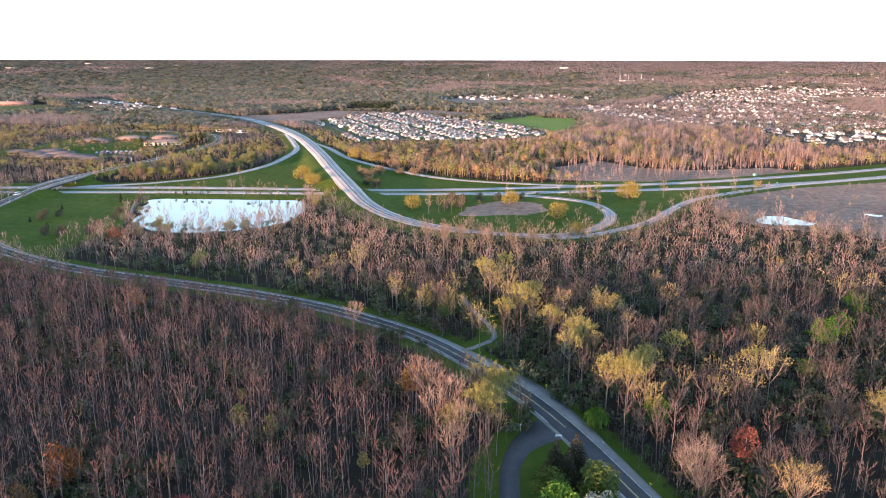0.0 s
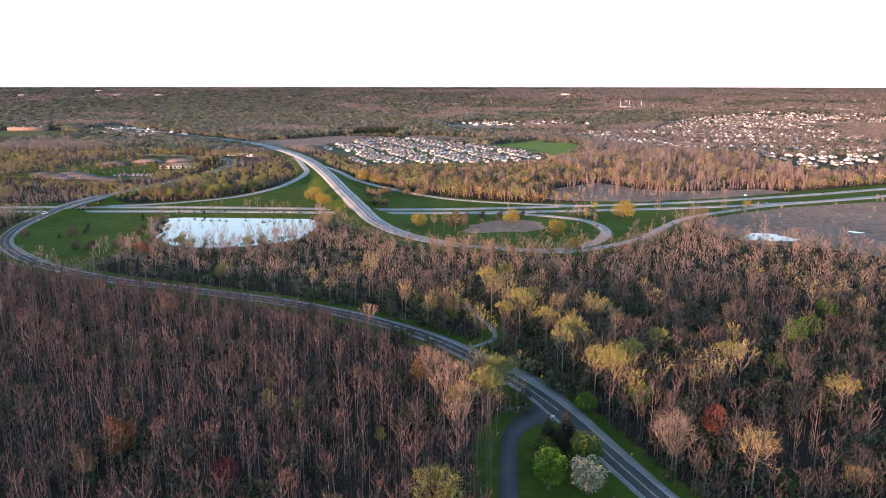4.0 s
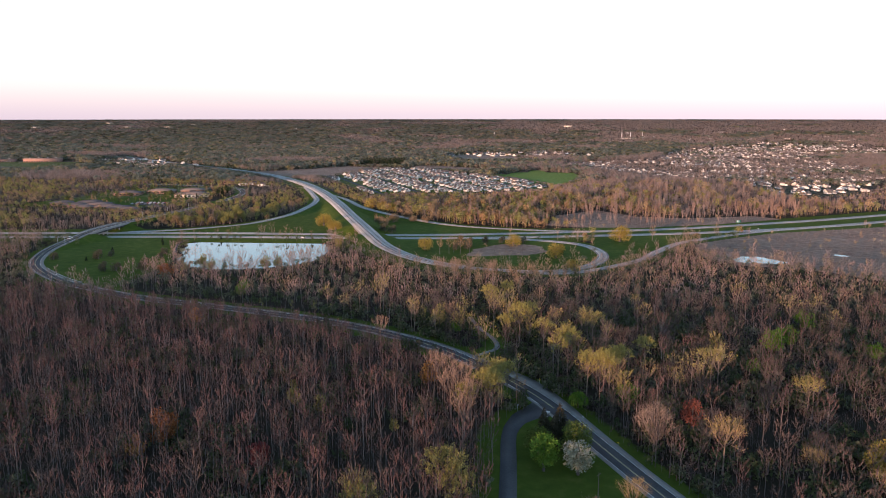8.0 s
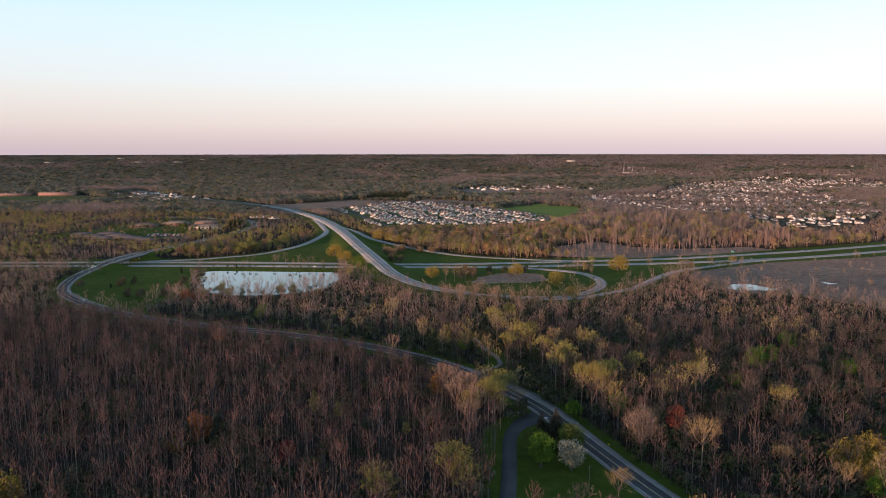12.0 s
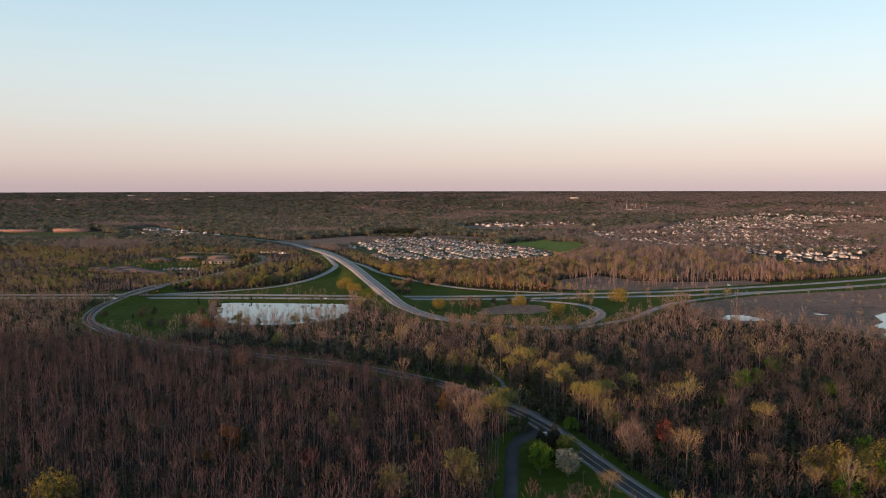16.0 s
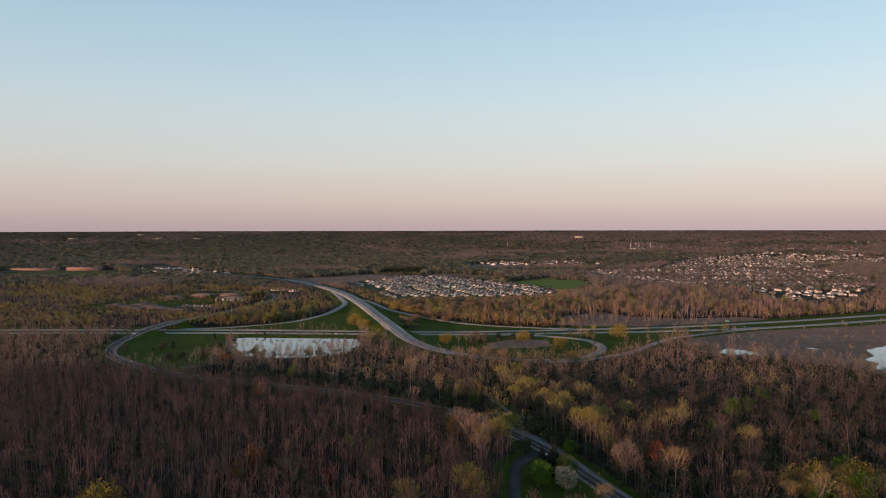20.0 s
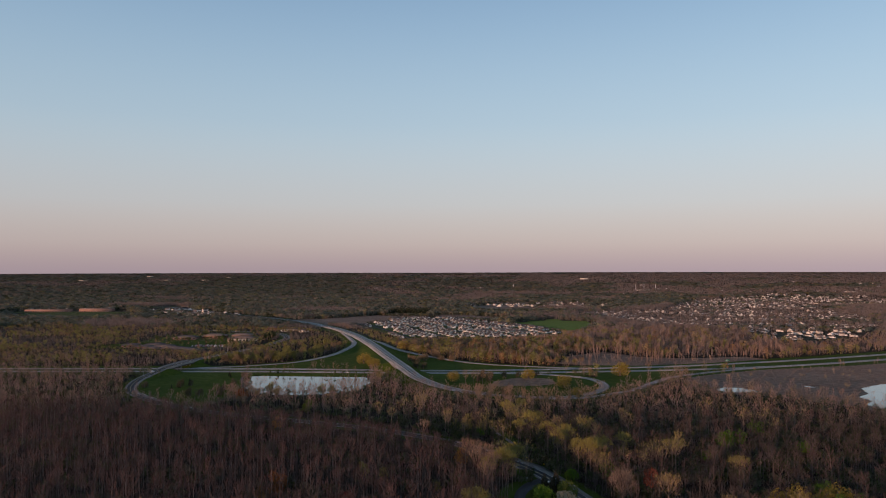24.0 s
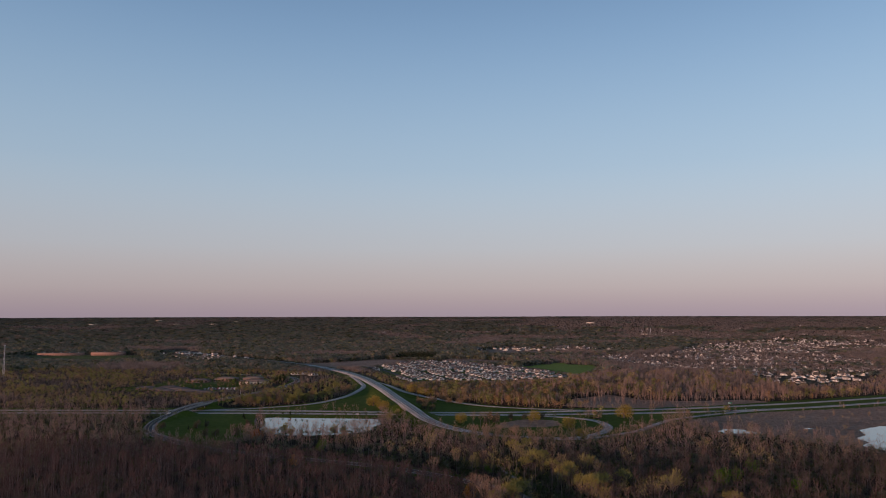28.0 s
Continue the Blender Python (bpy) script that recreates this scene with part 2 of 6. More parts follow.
def tri_mesh(name, v, t, mats, mi=None):
    me = bpy.data.meshes.new(name)
    v, t = np.asarray(v, np.float32), np.asarray(t, np.int32)
    me.vertices.add(len(v))
    me.vertices.foreach_set("co", v.ravel())
    me.loops.add(t.size)
    me.loops.foreach_set("vertex_index", t.ravel())
    me.polygons.add(len(t))
    me.polygons.foreach_set("loop_start", np.arange(0, t.size, t.shape[1], dtype=np.int32))
    for m in mats:
        me.materials.append(m)
    if mi is not None:
        me.polygons.foreach_set("material_index", np.asarray(mi, np.int32))
    me.update(calc_edges=True)
    return me


class Build:
    """Gathers triangles, each with a material slot."""

    def __init__(self):
        self.v, self.t, self.m, self.n = [], [], [], 0

    def add(self, v, t, slot=0):
        v, t = np.asarray(v, float), np.asarray(t, int)
        self.v.append(v), self.t.append(t + self.n), self.m.append(np.full(len(t), slot))
        self.n += len(v)
        return self

    def box(self, lo, hi, slot=0):
        x0, y0, z0 = lo
        x1, y1, z1 = hi
        v = [(x0, y0, z0), (x1, y0, z0), (x1, y1, z0), (x0, y1, z0), (x0, y0, z1), (x1, y0, z1), (x1, y1, z1), (x0, y1, z1)]
        q = [(0, 3, 2, 1), (4, 5, 6, 7), (0, 1, 5, 4), (1, 2, 6, 5), (2, 3, 7, 6), (3, 0, 4, 7)]
        return self.quads(v, q, slot)

    def quads(self, v, q, slot=0):
        return self.add(v, [x for a, b, c, d in q for x in ((a, b, c), (a, c, d))], slot)

    def tube(self, pts, radii, sides=5, slot=0, cap=True):
        pts = np.asarray(pts, float)
        v, t = [], []
        for i, p in enumerate(pts):
            d = pts[min(i + 1, len(pts) - 1)] - pts[max(i - 1, 0)]
            d = d / (np.linalg.norm(d) + 1e-9)
            a = np.cross(d, (0.31, 0.95, 0.05) if abs(d[1]) < 0.9 else (1, 0, 0))
            a /= np.linalg.norm(a) + 1e-9
            b = np.cross(d, a)
            for k in range(sides):
                w = 2 * math.pi * k / sides
                v.append(p + radii[i] * (math.cos(w) * a + math.sin(w) * b))
        for i in range(len(pts) - 1):
            for k in range(sides):
                a, b = i * sides + k, i * sides + (k + 1) % sides
                t += [(a, b, b + sides), (a, b + sides, a + sides)]
        if cap:
            e = (len(pts) - 1) * sides
            t += [(e, e + k, e + k + 1) for k in range(1, sides - 1)]
        return self.add(v, t, slot)

    def arrays(self):
        return np.concatenate(self.v), np.concatenate(self.t), np.concatenate(self.m)

    def mesh(self, name, *mats):
        v, t, m = self.arrays()
        return tri_mesh(name, v, t, mats, m)


def part(name, build, mats, parent, label=""):
    ob = new(name, build.mesh(name, *(mats if isinstance(mats, (tuple, list)) else (mats,))))
    ob.parent = parent
    if label:
        ob["label"] = label
    return ob


def structure(name, build, mats, label, category):
    ob = new(name, build.mesh(name, *(mats if isinstance(mats, (tuple, list)) else (mats,))))
    return tagged(ob, label, category, kind="structure")


def spline(points, step=5.0):
    """A smooth line through a few places; each place is (x, y) or (x, y, height)."""
    p = np.array([(*q, 0.0)[:3] for q in points], float)
    out = []
    for i in range(len(p) - 1):
        a, b, c, d = p[max(i - 1, 0)], p[i], p[i + 1], p[min(i + 2, len(p) - 1)]
        n = max(2, int(np.linalg.norm(c - b) / step))
        for s in np.arange(n) / n:
            out.append(0.5 * (2 * b + (c - a) * s + (2 * a - 5 * b + 4 * c - d) * s * s + (3 * b - a - 3 * c + d) * s ** 3))
    out.append(p[-1])
    return np.array(out)


def sideways(line):
    d = np.gradient(line[:, :2], axis=0)
    d /= np.linalg.norm(d, axis=1)[:, None] + 1e-9
    return np.stack([d[:, 1], -d[:, 0]], 1)


def near_line(x, y, line):
    """Distance of places from a line, and the line's height there."""
    best, h = np.full(x.shape, 1e9), np.zeros(x.shape)
    for i in range(0, len(line), 1):
        d = (x - line[i, 0]) ** 2 + (y - line[i, 1]) ** 2
        k = d < best
        best[k], h[k] = d[k], line[i, 2]
    return np.sqrt(best), h


def inside(x, y, poly):
    r = np.zeros(x.shape, bool)
    n = len(poly)
    for i in range(n):
        (x0, y0), (x1, y1) = poly[i], poly[(i + 1) % n]
        if y0 == y1:
            continue
        c = (y0 > y) != (y1 > y)
        r ^= c & (x < (x1 - x0) * (y - y0) / (y1 - y0) + x0)
    return r


# ---------------------------------------------------------------- the plan
MAIN = spline([(98, 30), (74, 88), (54, 130), (40.9, 160.4), (24.8, 199), (7.0, 230), (-26.4, 272), (-61, 299), (-93, 317), (-129, 332), (-194, 353),
               (-236, 367), (-278, 387), (-325, 417), (-374, 466), (-399, 520, 1), (-403, 568, 4), (-400, 603, 7), (-397, 656, 7), (-394, 720, 5.2),
               (-394, 790, 2.4), (-393, 860), (-385, 934), (-392, 1018), (-425, 1090), (-480, 1128), (-610, 1160)])
HWY_N = spline([(-1400, 560), (-800, 598), (-479, 622), (-297, 634), (-188, 634), (-98, 634), (-19, 643), (88, 666), (196, 693), (319, 742), (464, 811), (900, 1040), (1500, 1350)], 8)
HWY_S = spline([(-1400, 534), (-800, 573), (-479, 597), (-297, 610), (-188, 612), (-98, 614), (-19, 620), (88, 638), (192, 660), (298, 692), (432, 751), (880, 985), (1500, 1305)], 8)
TRUNK = spline([(-1100, 2010), (-733, 1651), (-605, 1533), (-507, 1432), (-439, 1350), (-388, 1265, 1), (-346, 1180, 4), (-302, 1091, 5), (-256, 985, 6), (-204, 844, 7),
                (-167, 735, 7.4), (-136, 646, 7.4), (-116, 590, 7), (-101, 553, 5.4), (-86, 527, 4), (-74, 512, 3), (-62, 501, 2), (-44, 488.5, 1), (-19.3, 478)])
LOOP = spline([(-44, 487.5, 0.8), (-19.3, 477.5), (8, 470), (35, 466), (58, 472), (78, 490), (92, 515), (97.5, 543), (93, 573), (80, 593), (55, 607), (25, 617), (-10, 618.6)])
RAMP_E = spline([(8, 468.5), (42, 461), (73, 470), (121, 513), (150, 560), (180, 603), (226, 641), (283, 679), (340, 706), (420, 741)])
RAMP_N = spline([(-236, 950, 6.2), (-200, 893, 5.6), (-167, 828, 4), (-132, 782, 2.6), (-99, 748, 1.5), (-60, 714, 0.5), (-20, 692), (20, 680), (60, 672), (100, 670), (150, 681)])
RAMP_W = spline([(-304, 1070, 5.1), (-279, 1000, 5.8), (-258.5, 940, 6.0), (-241, 885, 5.6), (-238, 830, 4.0), (-246, 762, 1.8), (-274, 702), (-311, 668), (-345, 648), (-400, 632), (-460, 624)])
DRIVE = spline([(22, 199), (16.5, 194.5), (10.5, 188), (6.4, 178), (5, 167), (4.6, 150), (3.4, 121), (1, 96), (0, 70), (6, 40)], 3)
PATH = spline([(-11, 262), (-4, 268.5), (2, 277), (0, 292), (-8, 312), (-14, 335)], 3)
MEADOW_PATH = spline([(-300, 596), (-301, 580), (-295, 556), (-284, 528), (-272, 500)], 3)
SIDE = spline([(-478, 1126), (-472, 1020), (-440, 950), (-452, 880), (-520, 850)], 8)
POND = [(-299, 583), (-288, 564), (-285, 541), (-274, 520), (-272, 500), (-262, 486), (-240, 466), (-213, 462), (-185, 468), (-160, 486), (-146, 508), (-150, 556), (-157, 582), (-175, 589), (-218, 588), (-262, 589)]
POOL = [(209, 536), (219, 548), (232, 549), (243, 531), (252, 519), (236, 510), (212, 513), (204, 525)]
LAKE = [(352, 548), (390, 582), (470, 590), (560, 540), (540, 450), (430, 400), (345, 405), (322, 438), (313, 456), (331, 478), (327, 500), (348, 520)]
POOL_FAR = [(296, 552), (306, 562), (318, 556), (314, 548)]
MARSH = [(196, 604), (240, 636), (300, 672), (420, 716), (700, 860), (760, 560), (560, 400), (330, 392), (285, 455), (250, 486), (205, 500), (180, 540)]
CLEARING = [(62, 708), (80, 790), (136, 845), (175, 790), (230, 775), (320, 800), (345, 775), (250, 728), (170, 700), (110, 696)]
REED_BED = [(-23, 528), (-15, 560), (9, 588), (43, 584), (51, 551), (30, 532)]
MEADOW = [(-393, 520), (-392, 590), (-296, 600), (-292, 560), (-276, 505), (-264, 470), (-266, 440), (-266, 412), (-264, 388), (-290, 400), (-330, 428), (-366, 470)]
INFIELD_W = [(-390, 628), (-300, 668), (-245, 745), (-228, 870), (-205, 840), (-150, 655), (-140, 645), (-290, 640)]
INFIELD_N = [(-190, 850), (-130, 770), (-60, 704), (20, 672), (80, 660), (-10, 640), (-130, 645)]
INFIELD_E = [(-110, 560), (-60, 505), (0, 484), (50, 480), (85, 520), (88, 570), (60, 598), (-20, 612), (-110, 605)]
SOUTH_BANK = [(-160, 604), (-125, 600), (-80, 510), (-40, 480), (0, 470), (-20, 455), (-70, 478), (-120, 540)]
EAST_BANK = [(95, 500), (120, 530), (172, 602), (220, 645), (100, 628), (96, 600), (106, 550)]
JUNCTION_LAWN = [(8, 190), (20, 190), (27, 178), (35, 160), (44, 138), (52, 118), (64, 90), (0, 90), (4, 110)]
FIELD_EAST = [(0, 1385), (100, 1520), (195, 1425), (150, 1240), (112, 1180), (70, 1260)]
FIELD_BROWN = [(-520, 1445), (-398, 1330), (-330, 1335), (-262, 1575), (-140, 1560), (-60, 1500), (20, 1560), (-120, 1660), (-260, 1610), (-345, 1640), (-420, 1540)]
FIELD_LONG = [(-139, 2104), (-5, 2212), (142, 1944), (-64, 1879)]
VILLAGE = [(-1080, 1885), (-900, 1895), (-735, 1500), (-915, 1565)]
VILLAGE_EAST = [(-60, 2080), (-60, 2330), (330, 2330), (330, 2080)]
GROVE = [(-325, 1675), (-325, 1800), (-215, 1800), (-215, 1675)]
SPORTS = [(-1290, 1560), (-1440, 1730), (-1420, 1800), (-1130, 1790), (-960, 1640), (-1010, 1500)]
ESTATE = [(-330, 1318), (-250, 1570), (-132, 1545), (88, 1220), (98, 1120), (-28, 1052), (-130, 1046), (-178, 1008)]
OFFICES = [(-640, 850), (-600, 1090), (-500, 1120), (-430, 1010), (-432, 860), (-480, 820)]
SUBURB = [(175, 1735), (250, 1540), (300, 1390), (420, 1320), (450, 1180), (420, 1085), (460, 985), (600, 1090), (740, 1300), (840, 1540), (900, 1900), (1000, 2230), (1300, 2300), (1450, 2620), (1080, 2860), (652, 2473), (430, 1880)]
BRIDGE_MAIN, BRIDGE_TRUNK = (590, 652), (596, 654)
ROADS = [(MAIN, 6.5), (HWY_N, 6.5), (HWY_S, 6.5), (TRUNK, 11.0), (LOOP, 5.0), (RAMP_E, 4.5), (RAMP_N, 4.0), (RAMP_W, 4.5), (DRIVE, 3.2)]


def soft_inside(x, y, poly, reach=4.0):
    """1 inside, 0 outside, with an edge some metres wide."""
    v = np.zeros(x.shape)
    for dx, dy in ((0, 0), (reach, 0), (-reach, 0), (0, reach), (0, -reach)):
        v += inside(x + dx, y + dy, poly)
    return v / 5


def bank(x, y, line, half, lo, hi):
    """Height of the earth bank under a raised road, open between two y where the bridge spans."""
    k = line[:, 2] > 0.15
    if not k.any():
        return np.zeros(x.shape)
    seg = line[k]
    seg = seg[(seg[:, 1] < lo) | (seg[:, 1] > hi)]
    d, h = near_line(x, y, seg)
    return np.clip(h - 0.25 - np.clip(d - half, 0, None) / 2.2, 0, None)


def farness(r):
    """1 on the near plain; towards the rim the land rises and all on it dwindles, so that the plain seems to run on to the true horizon."""
    return r / (r + 1.5e-6 * np.clip(r - 2500, 0, 2500) ** 3)


def ground_height(x, y):
    r = np.hypot(x, y + 100)
    z = 119.0 * (1 - farness(r))
    box = (x > -480) & (x < 0) & (y > 440) & (y < 1320)
    if box.any():
        xb, yb = x[box], y[box]
        e = bank(xb, yb, MAIN, 8, *BRIDGE_MAIN)
        for line, half in ((TRUNK, 13), (RAMP_N, 6), (RAMP_W, 6)):
            e = np.maximum(e, bank(xb, yb, line, half, *(BRIDGE_TRUNK if line is TRUNK else (0, 0))))
        z[box] += e
    for poly in (POND, POOL, LAKE, POOL_FAR):
        c = np.mean(poly, 0)
        k = (abs(x - c[0]) < 180) & (abs(y - c[1]) < 180)
        if k.any():
            z[k] -= 2.4 * np.clip(soft_inside(x[k], y[k], poly, 3.5) - 0.2, 0, 1)
    return z


def graded(lo, hi, a, b, fine, grow):
    core = list(np.arange(a, b + 0.1, fine))
    s, p = fine, a
    left = []
    while p > lo:
        s *= grow
        p -= s
        left.append(p)
    s, p, right = fine, b, []
    while p < hi:
        s *= grow
        p += s
        right.append(p)
    return np.array(left[::-1] + core + right)


gx, gy = graded(-5600, 5600, -450, 460, 5.0, 1.12), graded(-900, 5600, 90, 900, 5.0, 1.10)
GX, GY = np.meshgrid(gx, gy)
X, Y = GX.ravel(), GY.ravel()
Z = ground_height(X, Y)
ni, nj = len(gx), len(gy)
idx = np.arange(ni * nj).reshape(nj, ni)
quad = np.stack([idx[:-1, :-1], idx[:-1, 1:], idx[1:, 1:], idx[1:, :-1]], -1).reshape(-1, 4)
ground_mesh = tri_mesh("ground", np.stack([X, Y, Z], 1), quad, [M_GROUND])
ground_mesh.polygons.foreach_set("use_smooth", np.ones(len(quad), bool))


def grass_amount(x, y):
    g = np.zeros(x.shape)
    for line, half in ROADS:
        reach = 16 if line is HWY_N or line is HWY_S else 9 if line is TRUNK else 3.0 if line is MAIN else 5.5
        d, _ = near_line(x, y, line)
        g = np.maximum(g, np.clip(1 - (d - half - reach) / 6, 0, 1))
    for poly in (MEADOW, INFIELD_W, INFIELD_N, INFIELD_E, SOUTH_BANK, EAST_BANK, JUNCTION_LAWN, FIELD_EAST, SPORTS, OFFICES, ESTATE):
        g = np.maximum(g, soft_inside(x, y, poly))
    d, _ = near_line(x, y, PATH)
    g = np.maximum(g, np.clip(1 - (d - 5) / 5, 0, 1))
    k = inside(x, y, SUBURB)
    g[k] = np.maximum(g[k], 0.42)
    return g


def reed_amount(x, y):
    m = np.zeros(x.shape)
    for poly in (MARSH, REED_BED, FIELD_BROWN, FIELD_LONG, CLEARING):
        m = np.maximum(m, soft_inside(x, y, poly))
    m = np.maximum(m, 0.42 * (np.hypot(x, y + 100) > 1180))
    for poly in (MARSH, CLEARING):
        for line in (HWY_S, HWY_N, RAMP_E):
            d, _ = near_line(x, y, line)
            m *= np.clip((d - 9) / 6, 0, 1) if poly is MARSH else 1
    return m


for key, fn in (("grass", grass_amount), ("reeds", reed_amount), ("crop", lambda a, b: soft_inside(a, b, FIELD_EAST))):
    a = ground_mesh.attributes.new(key, "FLOAT", "POINT")
    a.data.foreach_set("value", fn(X, Y).astype(np.float32))
ground = tagged(new("ground", ground_mesh), "broad plain of leaf litter, spring grass and dry reeds", "ground", kind="structure")
# ---------------------------------------------------------------- roads
def floor_at(x, y):
    return ground_height(np.array([x], float), np.array([y], float))[0]


def ribbon(line, left, right, lift, skirt=0.45, lo=None, hi=None):
    """A strip of road along a line, from left to right of it in metres, as a thin slab."""
    s = sideways(line)
    k = np.ones(len(line), bool)
    if lo is not None:
        k = (np.arange(len(line)) >= lo) & (np.arange(len(line)) < hi)
    p, s = line[k], s[k]
    l_, r_ = np.broadcast_to(left, len(line))[k], np.broadcast_to(right, len(line))[k]
    n = len(p)
    a = np.column_stack([p[:, :2] + s * l_[:, None], p[:, 2] + lift])
    b = np.column_stack([p[:, :2] + s * r_[:, None], p[:, 2] + lift])
    c, d = a - (0, 0, skirt), b - (0, 0, skirt)
    v = np.concatenate([a, b, c, d])
    q = []
    for i in range(n - 1):
        q += [(i, n + i, n + i + 1, i + 1), (2 * n + i, i, i + 1, 2 * n + i + 1), (n + i, 3 * n + i, 3 * n + i + 1, n + i + 1)]
    q += [(2 * n, 3 * n, n, 0), (n - 1, 2 * n - 1, 4 * n - 1, 3 * n - 1)]
    return Build().quads(v, q)


def dashes(line, at, wide, lift, on=3.0, off=9.0, skirt=0.03):
    fine = spline([tuple(p) for p in line[::2]], 1.5)
    n_on, n_all = int(on / 1.5) + 1, int((on + off) / 1.5)
    b = Build()
    for i in range(0, len(fine) - n_on, n_all):
        x = ribbon(fine, at - wide / 2, at + wide / 2, lift, skirt, i, i + n_on)
        b.add(*x.arrays()[:2])
    return b


def roadway(name, line, left, right, lift, mat, label, edges=(), seams=(), shoulder=None, dashed=()):
    ob = structure(name, ribbon(line, left, right, lift), mat, label, "road")
    if shoulder:
        part("shoulder", ribbon(line, shoulder[0], left, lift - 0.012), M_SHOULDER, ob, "pale gravelly paved shoulder")
        part("shoulder", ribbon(line, right, shoulder[1], lift - 0.012), M_SHOULDER, ob, "pale gravelly paved shoulder")
    for e in edges:
        part("edge_line", ribbon(line, e - 0.1, e + 0.1, lift + 0.012, 0.03), M_WHITE_PAINT, ob, "worn white edge line")
    for e, w in seams:
        part("lane_seam", ribbon(line, e - w / 2, e + w / 2, lift + 0.008, 0.03), M_SEAM, ob, "dark tar-sealed lane joint")
    for e in dashed:
        part("lane_dash", dashes(line, e, 0.2, lift + 0.014), M_WHITE_PAINT, ob, "white dashed lane line")
    return ob


taper = np.interp(MAIN[:, 1], [150, 185, 225, 262, 290], [2.4, 3.2, 6.5, 3.0, 2.4])
road = roadway("road", MAIN, -3.75, 3.75, 0.12, M_ASPHALT, "two-lane grey asphalt road with worn white edge lines", (3.55,))
before, after = int(np.argmin(abs(MAIN[:, 1] - 186))), int(np.argmin(abs(MAIN[:, 1] - 204)))
for i0, i1 in ((0, int(np.argmin(abs(MAIN[:, 1] - 176)))), (after, len(MAIN))):
    part("edge_line", ribbon(MAIN, -3.65, -3.45, 0.132, 0.03, i0, i1), M_WHITE_PAINT, road, "worn white edge line")
for i0, i1 in ((0, before), (after - 1, len(MAIN))):
    part("centre_line", ribbon(MAIN, -0.24, -0.10, 0.134, 0.03, i0, i1), M_YELLOW_PAINT, road, "faded pale double centre line")
    part("centre_line", ribbon(MAIN, 0.10, 0.24, 0.134, 0.03, i0, i1), M_YELLOW_PAINT, road, "faded pale double centre line")
part("shoulder", ribbon(MAIN, -5.2, -3.75, 0.108), M_SHOULDER, road, "narrow paved shoulder")
part("shoulder", ribbon(MAIN, 3.75, 3.75 + taper, 0.108), M_SHOULDER, road, "paved shoulder that widens at the junction")
roadway("road", HWY_N, -4.0, 4.0, 0.12, M_CONCRETE_ROAD, "two-lane concrete carriageway of the motorway", (-3.7, 3.7), ((0, 0.35),), (-5.4, 6.8))
roadway("road", HWY_S, -4.0, 4.0, 0.12, M_CONCRETE_ROAD, "two-lane concrete carriageway of the motorway", (-3.7, 3.7), ((0, 0.35),), (-6.8, 5.4))
wide = np.interp(np.arange(len(TRUNK)), [0, len(TRUNK) * 0.62, len(TRUNK) - 30, len(TRUNK) - 1], [10.5, 10.5, 8.0, 6.2])
trunk_road = structure("road", ribbon(TRUNK, -wide, wide, 0.16), M_CONCRETE_ROAD, "wide concrete motorway link with dark lane joints", "road")
for f, w in ((-0.52, 0.5), (-0.06, 0.9), (0.06, 0.35), (0.5, 0.5)):
    part("lane_seam", ribbon(TRUNK, wide * f - w / 2, wide * f + w / 2, 0.172, 0.03), M_SEAM, trunk_road, "dark tar-sealed lane joint")
for f in (-0.86, -0.16, 0.18, 0.86):
    part("edge_line", ribbon(TRUNK, wide * f - 0.1, wide * f + 0.1, 0.176, 0.03), M_WHITE_PAINT, trunk_road, "worn white edge line")
roadway("road", LOOP, -3.4, 3.4, 0.20, M_CONCRETE_ROAD, "curved concrete loop ramp", (-3.1, 3.1), ((0.2, 0.4),), (-5.0, 5.0))
roadway("road", RAMP_E, -2.8, 2.8, 0.18, M_CONCRETE_ROAD, "single-lane concrete slip road", (-2.5, 2.5), (), (-4.0, 4.4))
roadway("road", RAMP_N, -2.6, 2.6, 0.18, M_CONCRETE_ROAD, "single-lane concrete slip road", (-2.4, 2.4), (), (-3.6, 4.2))
roadway("road", RAMP_W, -2.8, 2.8, 0.18, M_CONCRETE_ROAD, "single-lane concrete slip road", (-2.5, 2.5), (), (-4.2, 4.2))
flare = np.interp(np.arange(len(DRIVE)), [0, 2, 5, 8], [8.5, 6.0, 3.6, 2.9])
roadway("driveway", DRIVE, -flare, flare, 0.10, M_ASPHALT, "narrow grey asphalt side road leaving the main road")
structure("footpath", ribbon(PATH, -1.3, 1.3, 0.08, 0.2), M_SHOULDER, "pale narrow footpath through grass", "footpath")
structure("road", ribbon(SIDE, -4, 4, 0.10), M_ASPHALT, "grey access road past the offices", "road")
structure("footpath", ribbon(MEADOW_PATH, -1.6, 1.6, 0.08, 0.2), M_ASPHALT, "dark asphalt footpath beside the pond", "footpath")
